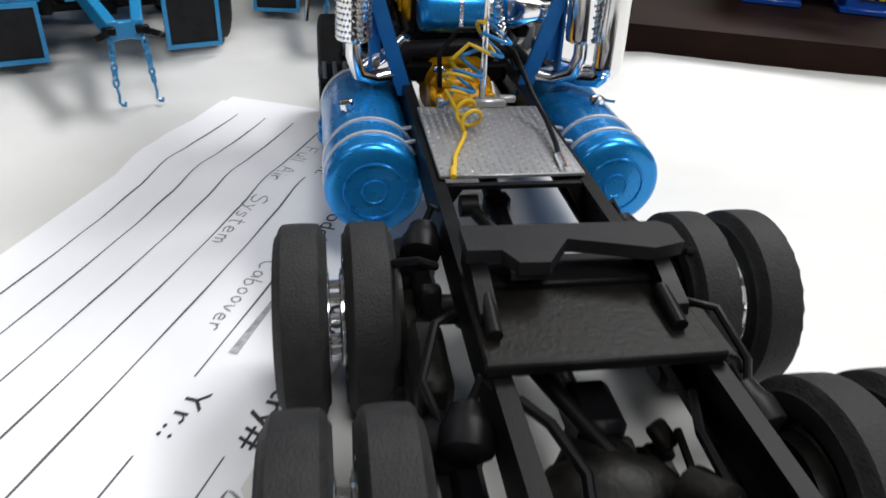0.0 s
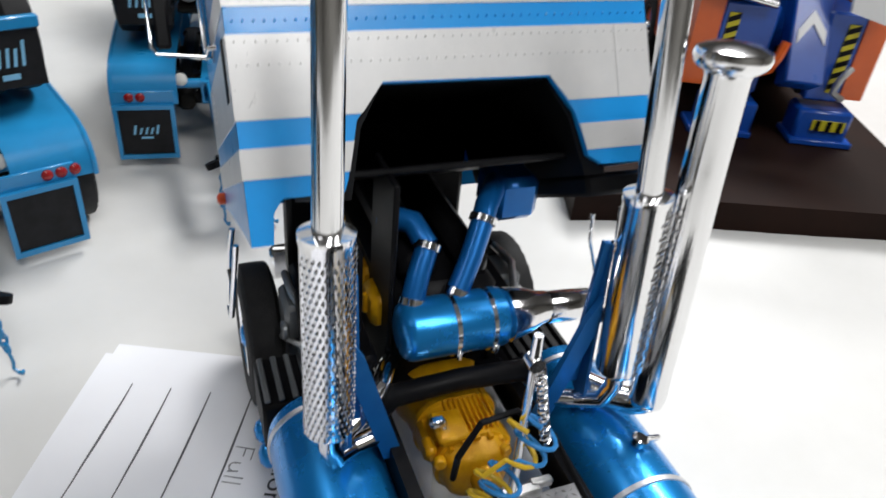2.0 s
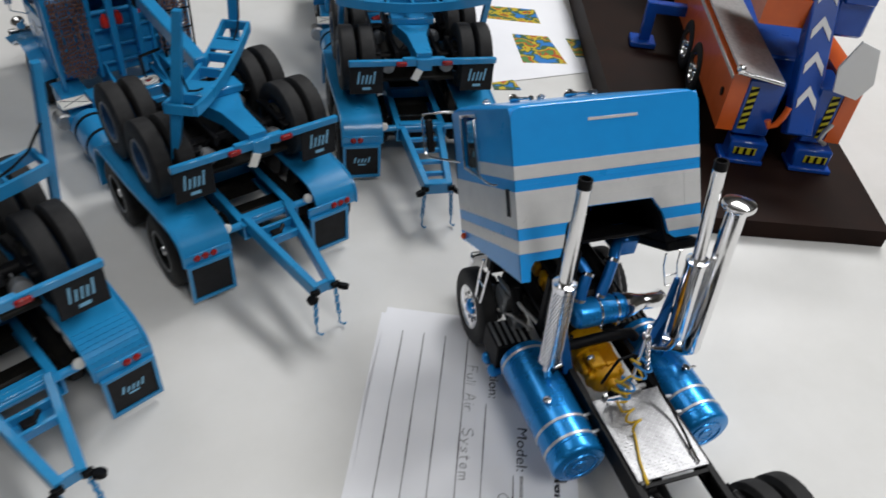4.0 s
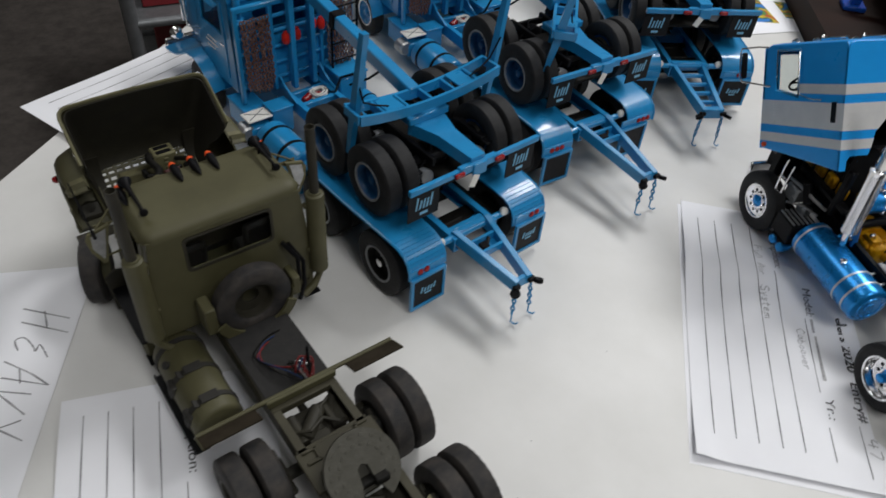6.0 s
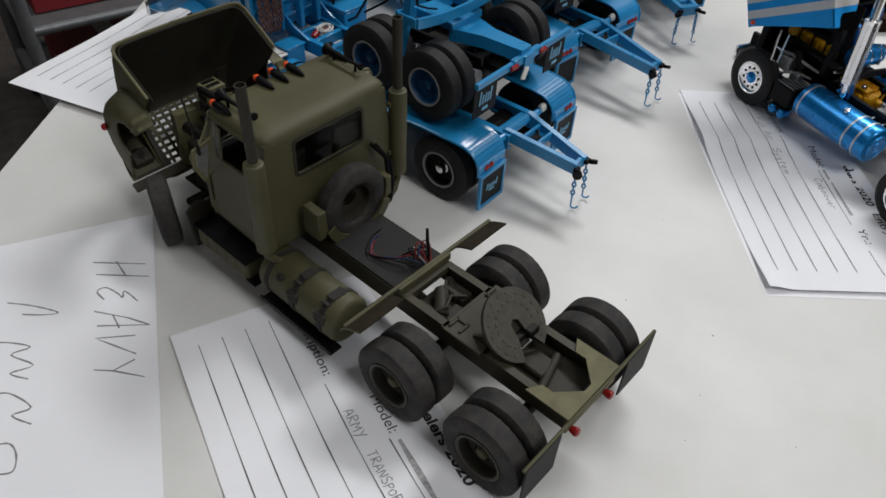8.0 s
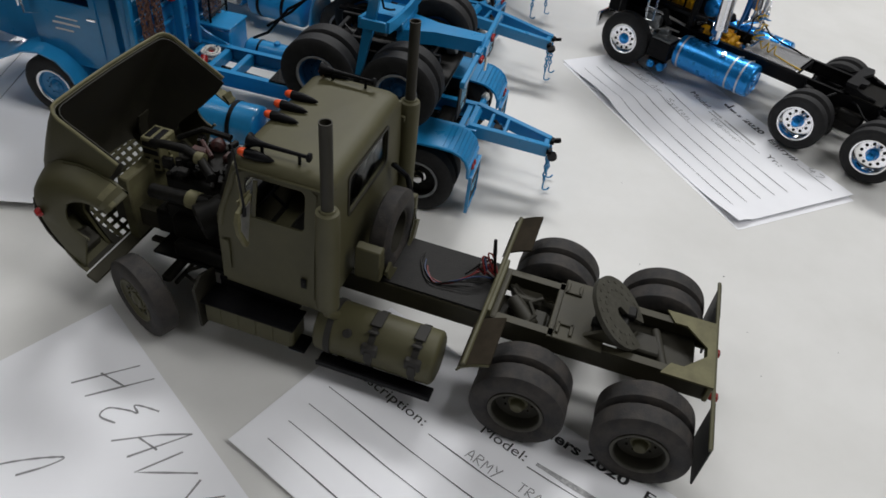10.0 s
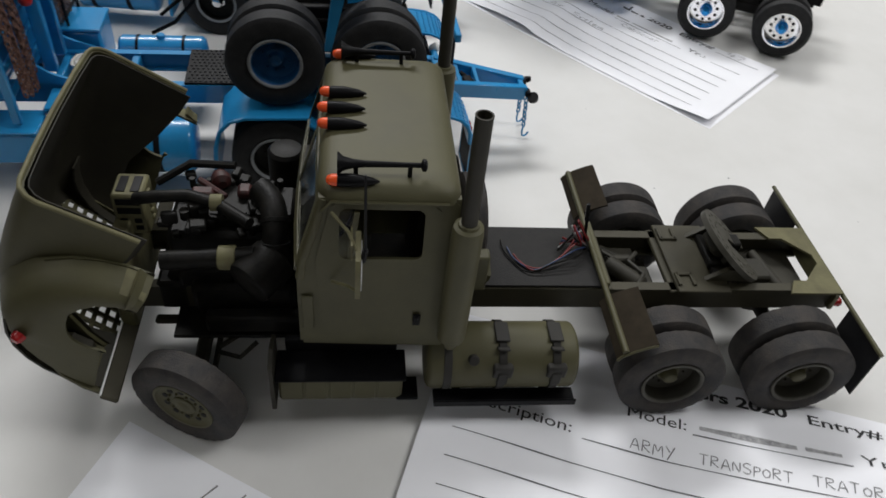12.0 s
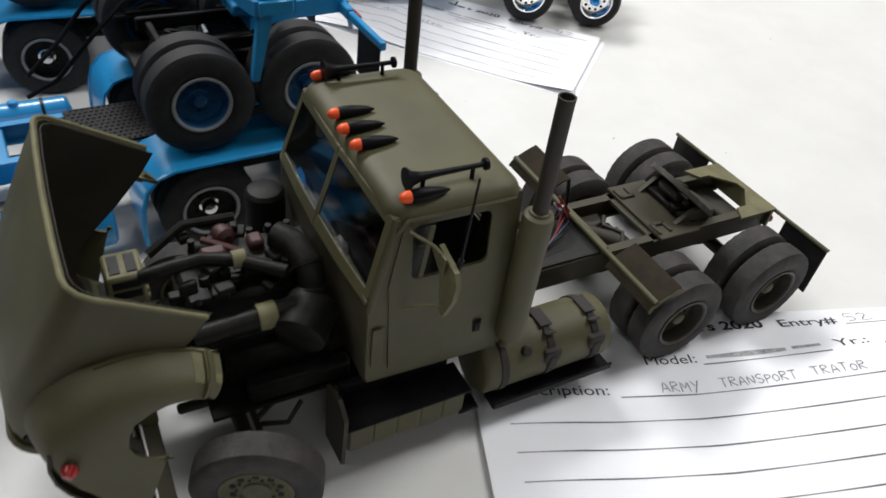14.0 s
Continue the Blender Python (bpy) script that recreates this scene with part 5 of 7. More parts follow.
    P("intake_elbow", Shape().tube([(-4, 137, 73.5), (-6, 142, 77), (-12, 147, 77)], 2.8, 14).tube([(10.5, 140, 77), (12.4, 143, 79), (16, 148, 79.4), (19, 153, 79)], 2.8, 14).box(23, 154, 76, 12, 14, 12, 2), M_PIPEBLUE)
    P("exhaust_pipe", Shape().tube([(-12, 134, 44), (-16, 126, 49), (-19, 120, 50), (-24, 116, 47), (-30, 113, 44)], 2.2, 12), M_CHROME, "chrome exhaust pipe")
    # stacks, with blue V brackets
    for s in (-1, 1):
        x = s * 33.0
        m = P("muffler", Shape().lathe([(0, 3.6), (0.6, 4.6), (1.4, 4.85), (42, 4.85), (42.6, 5.1), (44, 5.1), (44.4, 3.2)], (x, 108.2, 53.0), (-s * 0.02, 0.09, 1), 32), M_CHROME, "chrome muffler")
        hs = Shape()
        for j in range(26):
            for i in range(13):
                a = radians(-165 + i * 13.5 + (j % 2) * 6.7) if s < 0 else radians(-75 + i * 13.5 + (j % 2) * 6.7)
                c, q = math.cos(a), math.sin(a)
                z = 55.0 + j * 1.54
                o = Vector((x - s * 0.02 * (z - 53) + 5.0 * c, 108.2 + 0.09 * (z - 53) + 5.0 * q, z))
                t_ = Vector((-q, c, 0))
                hs.add([o + t_ * 0.42, o + Vector((0, 0, 0.55)), o - t_ * 0.42, o - Vector((0, 0, 0.55)), o + Vector((c, q, 0)) * 0.28], [(0, 1, 4), (1, 2, 4), (2, 3, 4), (3, 0, 4), (3, 2, 1, 0)])
        tagged(P("dimpled_shield", hs, M_CHROME, "dimpled chrome heat shield", m), kind="stuff")
        P("pipe", Shape().lathe([(0, 2.75), (40, 2.75), (42, 2.75), (46, 2.8), (46, 2.3), (38, 2.2)], (x - s * 0.9, 112.0, 96.6), (-s * 0.04, 0.125, 1), 22, caps=False), M_CHROME, "chrome stack pipe", m)
        P("pipe_tip", Shape().lathe([(0, 2.85), (4.0, 2.85), (4.0, 2.2), (0.5, 2.2)], (x - s * 2.65, 117.5, 140.6), (-s * 0.04, 0.125, 1), 22, caps=False), M_BLACK, "burnt black pipe tip", m)
        P("elbow", Shape().tube([(x, 108.4, 55), (x, 107.8, 49), (x - s * 1.5, 108.6, 44), (x - s * 6, 113, 41), (x - s * 12, 114, 42)], 2.2, 14), M_CHROME, "chrome elbow", m)
        P("stack_bracket", Shape().prism([(s * 24.8, 46), (s * 27.8, 46), (s * 28.2, 84), (s * 26.0, 85)], "y", 114.0, 115.2).prism([(s * 15.5, 36), (s * 20, 36), (s * 27.8, 62), (s * 27.8, 72), (s * 24.6, 66)], "y", 111.8, 113.4).prism([(110, 40), (116, 44), (116, 84), (113.8, 84)], "x", s * 27.6, s * 28.4), M_BRACKET, "blue sheet stack bracket")
        P("bracket_clip", Shape().box(s * 28.6, 113.6, 66, 2.0, 2.4, 4, 0.4).box(s * 28.6, 113.6, 84, 2.0, 2.4, 2.4, 0.4), M_CHROME)
    big = P("intake_riser", Shape().lathe([(1.6, 1.5), (2.0, 3.0), (3.0, 3.9), (4.4, 4.3), (60, 4.3), (77.6, 4.3), (78.6, 4.6), (79.2, 5.9), (80.2, 6.9), (81.6, 7.3), (82.8, 6.9), (83.8, 4.6), (84.4, 0.5)], (39.8, 103.4, 42.8), (0.05, 0.128, 1), 32), M_CHROME, "chrome flared intake riser")
    P("elbow", Shape().tube([(40.0, 104.0, 47.4), (39.8, 104.6, 45.2), (38.8, 106.4, 43.4), (35, 110.5, 42.6), (30, 116, 43)], 3.2, 18), M_CHROME, "chrome elbow", big)
    # air line post and coiled hoses
    P("air_line_post", Shape().cyl((0.9, 91.4, 40), (0.2, 91.8, 78), 0.95, 0.8, n=12).cyl((0.2, 91.8, 77), (0.1, 91.9, 84), 1.2, 0.9, n=10).lathe([(-1.4, 1.6), (1.4, 1.6)], (0.2, 91.8, 78), (0, 1, 0), 10), M_CHROME, "chrome air line post")
    P("spring", Shape().tube(coil((1.4, 91.6, 77), (5.0, 90, 58), 16, 0.9, n=8), 0.28, 5), M_CHROME, "thin steel spring")
    P("coiled_hose", Shape().tube(coil((5.0, 91, 62), (1.0, 90, 55.5), 2, 3.9) + coil((-2.4, 89, 54), (-6.4, 87, 46.5), 2, 3.7)[1:] + [Vector((-8.6, 88, 43)), Vector((-10.4, 89.4, 41.6))], 0.5, 7), M_HOSE_BLUE, "blue coiled air hose")
    P("coiled_hose", Shape().tube(coil((2.2, 91, 61), (-2.0, 90, 56), 1, 4.4) + coil((-5.0, 89, 53), (-8.4, 86, 46), 2, 3.9)[1:] + coil((-6.4, 82, 44.6), (-5.4, 71, 43.4), 2, 2.8)[1:] + [Vector((-8.6, 67, 41.4)), Vector((-12.0, 58, 41.3)), Vector((-13.6, 50, 41.2))], 0.52, 7), M_YELLOW, "yellow coiled air hose")
    P("hose_fitting", Shape().cyl((-13.6, 51.5, 41.2), (-14.2, 47.4, 41.0), 0.75, n=8), M_YELLOW, "yellow hose fitting")
    P("air_hose", Shape().tube([(-10, 97, 44), (-11, 94, 54), (-6, 96, 60), (2, 97, 60), (9, 93, 55), (13, 85, 46), (14.2, 74, 43), (13.2, 62, 42.2), (12.4, 56, 41.4)], 0.7, 8), M_BLACK, "black air hose")
    P("hose_fitting", Shape().cyl((12.4, 57, 41.4), (12.2, 51, 40.8), 0.9, n=8), M_CHROME)
    P("grommet", Shape().box(3, 91.5, 41.4, 9, 3, 2.6, 0.6).box(8, 92.5, 42, 5, 2, 2, 0.4).box(-10.5, 91.5, 41.2, 2.2, 2.2, 3, 0.4), M_SILVER)
    # ---- the tilted cab ----
    T = Matrix.Translation((2.2, 127.1, 85.4)) @ Matrix.Rotation(radians(-30), 4, "X")
    W, H, L = 45.4, 74.0, 75.0
    cab = P("cab", Shape(T).box(0, 40, 12, 90, 66, 1.6, 0.4), M_BLACK, "black cab floor")
    C = lambda name, s, mat=M_CABBLUE, label="", parent=cab: part(name, s, mat, parent, label)
    rear_out = [(-W, 0), (-41.2, 0), (-40.6, 6), (-38.6, 8.6), (-26.6, 8.6), (-25.6, 11), (-22.6, 22.4), (-16.8, 29.2), (20.4, 28.8), (25.8, 21), (28.2, 11.4), (31.5, 9.2), (W, 9.0), (W, H - 4), (W - 1.2, H - 1.2), (W - 4, H), (-W + 4, H), (-W + 1.2, H - 1.2), (-W, H - 4)]
    C("rear_wall", Shape(T).prism([(x, z) for x, z in rear_out], "y", 0, 1.6))
    for z0, z1 in ((44.4, 50.2), (23.6, 39.4), (12.6, 18.4)):
        if z0 > 30:
            polys = [[(-W - 0.05, z0), (W + 0.05, z0), (W + 0.05, z1), (-W - 0.05, z1)]]
        elif z0 > 20:
            polys = [[(-W - 0.05, z0), (-21.4, z0), (-16.6, 29.5), (-16.6, z1), (-W - 0.05, z1)], [(-16.6, 29.5), (20.2, 29.1), (20.2, z1), (-16.6, z1)], [(20.2, 29.1), (24.4, z0), (W + 0.05, z0), (W + 0.05, z1), (20.2, z1)]]
        else:
            polys = [[(-W - 0.05, z0), (-25.1, z0), (-23.6, z1), (-W - 0.05, z1)], [(28.0, z0), (W + 0.05, z0), (W + 0.05, z1), (26.6, z1)]]
        for p in polys:
            C("stripe", Shape(T).prism(p, "y", -0.25, 0.1), M_STRIPE, "silver grey painted stripe")
    for x0, x1 in ((-W, W),):
        for z in (45.4, 49.2, 33.7, 38.0, 41.8):
            rv = Shape(T)
            for i in range(46):
                rv.lathe([(0, 0.32), (0.2, 0.24), (0.28, 0.06)], (-44 + i * 1.96, -0.2, z), (0, -1, 0), 6)
            tagged(C("riveting", rv, M_STRIPE if z < 39.5 or z > 44.2 else M_CABBLUE, "fine raised rivets"), kind="stuff")
    C("seam", Shape(T).box(37, -0.3, 31.5, 0.4, 0.3, 15.6, 0.1), M_STRIPE, "raised sheet seam")
    C("name_bar", Shape(T).box(2, -0.2, 66.5, 24, 0.3, 1.3, 0.1), M_STRIPE, "small silver badge")
    for s in (-1, 1):
        side = [(0.8, 0), (20, 2.4), (50, 5.6), (L, 7.6), (L, 66), (L - 3, H - 1), (L - 6, H), (2, H), (0.8, H - 2)] if s < 0 else [(0.8, 9.0), (30, 8.0), (L, 7.6), (L, 66), (L - 3, H - 1), (L - 6, H), (2, H), (0.8, H - 2)]
        win = [(40.5, 43), (60.5, 46.5), (61.5, 70), (41.5, 70.5)]
        C("side_wall", Shape(T).pierced(side, win, (51, 57), "x", s * W, s * (W - 1.5)))
        for z0, z1 in ((44.4, 50.2), (23.6, 39.4), (12.6, 18.4)):
            y1 = 40.3 if z1 > 41 else L
            drop = 0.0
            C("stripe", Shape(T).prism([(-0.05, z0), (y1, z0 - drop), (y1, z1 - drop), (-0.05, z1)], "x", s * (W + 0.02), s * (W + 0.22)), M_STRIPE, "silver grey painted stripe")
        C("window_trim", Shape(T).pierced([(39.2, 41.4), (61.8, 45.2), (62.8, 71.4), (40.2, 72)], win, (51, 57), "x", s * (W + 0.5), s * (W - 0.2)), M_CHROME if s < 0 else M_BLACK, "chrome window trim" if s < 0 else "")
        C("pane", Shape(T).prism(win, "x", s * (W - 1.0), s * (W - 0.8)), M_GLASS, "clear side pane").visible_shadow = False
        C("grab_rail", Shape(T).tube([(s * (W + 0.4), 39, 70), (s * (W + 2), 38.6, 69), (s * (W + 2), 37.4, 44), (s * (W + 2), 28, 41.5), (s * (W + 2), 20, 41), (s * (W + 0.4), 19, 41)], 0.5, 8), M_CHROME, "chrome grab rail")
        C("vent", Shape(T).box(s * (W + 0.25), 8, 34, 0.5, 4, 12, 0.1), M_BLACK, "black side vent")
        for i in range(5):
            C("emblem_bar", Shape(T).box(s * (W + 0.3), 60, 30 + i * 1.7, 0.3, 7, 0.7, 0.1), M_STRIPE, "")
        mir = C("mirror", Shape(T).box(s * 56, 82, 62, 4.2, 2.2, 17, 0.8), M_BLACK, "tall door mirror")
        C("mirror_bracket", Shape(T).tube([(s * W, 72, 73), (s * 50, 76, 73.5), (s * 59, 81, 73), (s * 59.4, 81.6, 70), (s * 59.4, 81.6, 54), (s * 58, 80, 51.5), (s * W, 68, 48)], 0.6, 8), M_CHROME, "chrome mirror bracket", mir)
    C("front_wall", Shape(T).pierced([(-W, 7), (W, 7), (W, H - 1), (-W, H - 1)], [(-40, 40), (40, 40), (38, 68), (-38, 68)], (0, 54), "y", L - 1.6, L + 0.4))
    C("pane", Shape(T).prism([(-40, 40), (40, 40), (38, 68), (-38, 68)], "y", L - 0.8, L - 0.5), M_GLASS, "clear windshield").visible_shadow = False
    C("roof", Shape(T).rings([[(x, y, z) for x, y in round_rect(0, L / 2, 2 * W + 2 * g, L + 2 * g, 4, 4)] for z, g in ((H - 1.4, -0.2), (H - 0.2, -0.6), (H + 0.8, -2.0), (H + 1.4, -6))]))
    for x in (-30, -15, 0, 15, 30):
        C("marker_light", Shape(T).lathe([(0, 1.6), (1.5, 1.9), (4, 1.4), (5.4, 0.4)], (x, 64, H + 2.2), (0, 1, 0), 14).box(x, 65, H + 1.2, 2.2, 4, 1.6, 0.3), M_CHROME, "chrome roof marker light")
    for x in (-22, 8):
        C("air_horn", Shape(T).lathe([(0, 2.4), (1.5, 1.4), (8, 0.8), (18, 0.6), (20, 1.3), (21, 1.0)], (x, 50, H + 3), (0, -1, 0), 14).cyl((x, 44, H + 1), (x, 44, H + 3), 0.6, n=8), M_CHROME, "chrome air horn")
    C("tunnel", Shape(T).prism([(-27, 10), (-23.5, 23), (-17.5, 30.5), (21, 30), (27, 22), (29.5, 11), (33, 9), (33, 7), (28, 7), (25, 20), (20, 28.5), (-16.6, 29), (-21.6, 21), (-25, 7), (-27, 7)], "y", 1.8, 66), M_BLACK, "black engine tunnel")
    for s in (-1, 1):
        if s > 0:
            C("underbody", Shape(T).box(s * 37, 20, 4.6, 17, 36, 5, 1.0), M_BLACK)
        C("seat", Shape(T).box(s * 30, 46, 26, 17, 18, 8, 2).box(s * 30, 34, 44, 17, 6, 34, 2), M_BLACK, "dark seat")
    C("steering_wheel", Shape(T @ Matrix.Translation((-27, 60, 50)) @ Matrix.Rotation(radians(-35), 4, "X")).lathe([(-0.5, 8.2), (0.5, 8.2), (0.5, 9.3), (-0.5, 9.3), (-0.5, 8.2)], (0, 0, 0), (0, 0, 1), 28, caps=False).box(0, 0, 0, 17, 1.2, 0.8).box(0, 0, 0, 1.2, 17, 0.8), M_BLACK)
    C("hinge_lamp", Shape(T).lathe([(0, 1.6), (1.6, 1.6), (2.2, 0.8)], (-W, 70, 10), (-1, 0, 0), 12), M_ORANGE_LENS, "small amber side lamp")
    return root


cabover()


# ---- sky blue log trucks, each with its trailer carried on its back ----
FENDER = [(-9, 30), (-8.6, 36), (-6.5, 40.5), (-3, 43.7), (2, 45.6), (10, 46.4), (28, 46.5), (54, 46.5), (80, 46.5), (98, 46.2), (105, 44), (110, 38.5), (112.5, 30), (113.5, 20), (113.5, 12)]


def ease_in(y):
    return min(max(y / 60.0, 0.0), 1.0)


def chain_shape(pts, size=2.2, r=0.42):
    """A chain of oval links along a broken line."""
    s = Shape()
    pts = [Vector(p) for p in pts]
    k = 0
    for a, b in zip(pts, pts[1:]):
        d = b - a
        n = max(int(d.length / size), 1)
        q = d.normalized().to_track_quat("Z", "Y").to_matrix()
        for i in range(n):
            c = a + d * ((i + 0.5) / n)
            turn = Matrix.Rotation(radians(90 * (k % 2) + 20), 3, "Z")
            k += 1
            ring = []
            for u, w in circle(8):
                o = Vector((u * size * 0.42, 0, w * size * 0.72))
                e = Vector((u, 0, w))
                ring.append([c + q @ (turn @ (o + e * r * cc + Vector((0, r * ss, 0)))) for cc, ss in circle(4)])
            s.rings(ring, close=True)
    return s


def hook_shape(x, y, z0, z1):
    s = Shape()
    n = 7
    return s.tube([(x, y, z0), (x + 0.4, y, z1 + 4), (x, y - 0.3, z1 + 1.5), (x + 0.8, y - 1.5, z1 + 0.6), (x + 1.6, y - 3.2, z1 + 0.9), (x + 1.7, y - 4.2, z1 + 2.6)], 0.55, n)


def bars_mark(parent, x, y, z, w, h, facing=-1):
    """A maker's mark on a flap, as slanted strokes."""
    s = Shape()
    for i, (u, k) in enumerate(((-0.42, 1.0), (-0.22, 0.7), (-0.02, 0.75), (0.16, 0.7), (0.36, 1.0))):
        cx = x + u * w
        s.prism([(cx - w * 0.05, z - h * 0.5), (cx + w * 0.03, z - h * 0.5), (cx + w * 0.11, z - h * 0.5 + h * k), (cx + w * 0.03, z - h * 0.5 + h * k)], "y", y - 0.25, y + 0.1)
    s.box(x, y, z - h * 0.9, w * 0.42, 0.4, h * 0.22, 0.05)
    part("mark", s, M_MARK, parent, "pale blue slanted mark strokes")


def log_truck(at, label, lamps=2, marks=True, ladder=False, nose=0.0, reach=-50.0, flap_x=41.5, flap_off=0.0):
    root = empty("log_truck", at, label, "model truck", "log trucks")
    P = lambda name, s, mat=M_BLUE, label="", parent=root: part(name, s, mat, parent, label)
    rear = wheel_set(M_TYRE, M_ENGINE, M_CHROME, True, R=21.3, w=10.6, gap=12.4, dish=5.4, hub=4.5, nuts=10, rim_r=12.2, lip=M_GREY_RING)
    front = wheel_set(M_TYRE, M_BLUE, M_BLUE, False, R=20.5, w=10.6, dish=3.0, hub=2.4, nuts=10, lip=M_CHROME)
    for y in (20, 85):
        for s in (-1, 1):
            add_wheel(root, rear, s * 51.0, y, 21.3, s, spin=y)
        P("rear_axle", axle_shape(y, 21.3, 38), M_BLACK)
        for x in (-24, 24):
            P("air_spring", Shape().lathe([(0, 5), (1.5, 6.2), (3.5, 5.4), (5.5, 6.2), (7.5, 5)], (x, y + 12, 22), (0, 0, 1), 16), M_BLACK)
    for s in (-1, 1):
        add_wheel(root, front, s * 47, 259, 20.5, s, spin=17)
    P("front_axle", Shape().box(0, 262, 18, 76, 5, 4, 1), M_BLACK)
    for x in (-17, 17):
        P("frame_rail", rail_shape(x, -4, 300, 28, 38))
    for y in (6, 54, 108, 157, 173, 190):
        P("cross_member", Shape().box(0, y, 33, 32, 4, 8, 0.6))
    # plain dark masses added to deepen the shade between the wheels
    P("dark_underbody_fill", Shape().box(-25, 52, 25, 8, 92, 10, 2).box(25, 52, 25, 8, 92, 10, 2).box(0, 52, 24, 44, 14, 12, 2).box(0, 20, 27, 40, 10, 8, 1.5).box(0, 85, 27, 40, 10, 8, 1.5), M_ENGINE)
    P("drive_shaft", Shape().cyl((0, 84, 24), (0, 190, 31), 2.0, n=10).box(0, 120, 26, 6, 5, 5, 1), M_BLACK)
    # long fenders with a rolled edge
    for s in (-1, 1):
        f = Shape().sheet([[(s * 27, y, z), (s * 40, y, z), (s * (54 + 3.0 * ease_in(y)), y, z)] for y, z in (FENDER if s > 0 else FENDER[::-1])], -1.1)
        fender = P("fender", f)
        P("edge", Shape().tube([(s * (54 + 3.0 * ease_in(y)), y, z - 0.4) for y, z in FENDER], 1.0, 6), M_BLUE, "", fender)
        tread = Shape()
        for i in range(9):
            for j in range(13):
                y, z = [(-8.9, 35), (-8.0, 37.8), (-6.9, 40), (-5.2, 41.9), (-3.2, 43.6), (-1.0, 44.5), (1.5, 45.4), (4.5, 45.8), (7.5, 46.1)][i]
                tread.box(s * (29.2 + j * 1.9), y, z + 0.15, 1.0, 0.42, 0.5, 0, Matrix.Rotation(radians(35 if (i + j) % 2 else -35), 4, "Z"))
        if marks and not ladder:
            tagged(P("tread_plate", tread, M_BLUE, "", fender), kind="stuff")
        for j in range(lamps):
            x = s * (47 - j * 4.6)
            lamp = P("tail_lamp", Shape().lathe([(0, 2.0), (1.2, 2.0), (1.9, 1.3), (2.1, 0.3)], (x, -8.8, 33.5), (0, -1, 0), 14), M_RED, "dark red tail lamp")
        P("round_lamp", Shape().lathe([(-2, 1.0), (0, 2.6), (1.6, 2.9), (2.6, 2.3), (3.1, 1.0)], (s * 25.5, 0, 38), (0, -1, 0.25), 16), M_WHITE_LENS, "white round lamp")
        P("light_bar", Shape().box(s * flap_x + flap_off, -8.8, 33, 26, 1.4, 6.5, 0.4))
        flap = P("mud_flap", Shape().box(s * flap_x + flap_off, -10.4, 18, 22, 1.0, 22, 0.3), M_FLAP, "black rubber mud flap in a blue frame")
        P("flap_frame", Shape().pierced([(s * flap_x + flap_off - 12.7, 5), (s * flap_x + flap_off + 12.7, 5), (s * flap_x + flap_off + 12.7, 30.5), (s * flap_x + flap_off - 12.7, 30.5)],
                                        [(s * flap_x + flap_off - 10.9, 7), (s * flap_x + flap_off + 10.9, 7), (s * flap_x + flap_off + 10.9, 28.5), (s * flap_x + flap_off - 10.9, 28.5)], (s * flap_x + flap_off, 18), "y", -11.6, -9.6), M_BLUE, "", flap)
        if marks:
            bars_mark(flap, s * flap_x + flap_off, -11.1, 19, 12, 4.2)
    P("rear_tube", Shape().cyl((-30, 0, 36), (30, 0, 36), 2.2, n=12, b_=0.3))
    # drawbar with eyelets and hanging chains
    bar = P("drawbar", Shape().box(0, 1, 36, 30, 4, 6, 0.6))
    for s in (-1, 1):
        a, b = Vector((s * 13, 2, 36)), Vector((s * 4.6 + nose, reach, 29.5))
        if ladder:
            a, b = Vector((s * 13, 2, 34)), Vector((s * 7, -62, 29))
        d = b - a
        q = d.normalized().to_track_quat("Y", "Z").to_matrix().to_4x4()
        P("arm", Shape().box(*((a + b) / 2), 4.2, d.length, 8.0, 0.4, q), M_BLUE, "", bar)
        end = b + Vector((s * 1.5, -1, -0.5))
        P("eyelet", Shape().lathe([(-1.2, 1.2), (-1.2, 3.0), (1.2, 3.0), (1.2, 1.2)], (end.x + s * 3.2, end.y - 2.5, end.z), (0.4 * s, 0.3, 1), 14).box(end.x, end.y, end.z + 1, 5, 3, 3, 0.5), M_BLACK, "black eyelet", bar)
        chain = P("chain", chain_shape([(end.x, end.y, end.z - 2.5), (end.x + s, end.y - 1, 9)], 2.6, 0.62), M_BLUE, "pale blue hanging safety chain", bar)
        P("hook", hook_shape(end.x + s, end.y - 1, 9, 1.0), M_BLUE, "", chain)
    if ladder:
        for i, y in enumerate((-12, -24, -36, -48)):
            P("rung", Shape().box(0, y, 34.5 - (i + 1) * 1.0, 22 - i * 2.2, 2.6, 3, 0.4), M_BLUE, "", bar)
        P("nose_plate", Shape().box(0, -60, 29, 16, 6, 8, 0.6), M_BLUE, "", bar)
    else:
        P("box_plate", Shape().box(0, -20, 34.5, 17, 2.2, 5, 0.4).box(0, -10, 35, 19, 2.2, 5, 0.4).box(0, -15, 32, 17, 10, 1.2, 0.3), M_BLUE, "", bar)
        P("coupling", Shape().box(-3, -15, 35, 6, 5, 2.5, 0.6).cyl((-6, -20, 34), (3, -12, 36), 1.2, n=8), M_BLACK, "", bar)
        P("nose_plate", Shape().box(nose, reach + 2, 29.5, 13, 3, 7, 0.5), M_BLUE, "", bar)
    # deck, tanks and boxes behind the cab
    deck = Shape().box(0, 113, 38.6, 33, 34, 1.2, 0.3)
    deck_ob = P("deck_plate", deck, M_BLACK, "black deck plate with raised dots")
    dots = Shape()
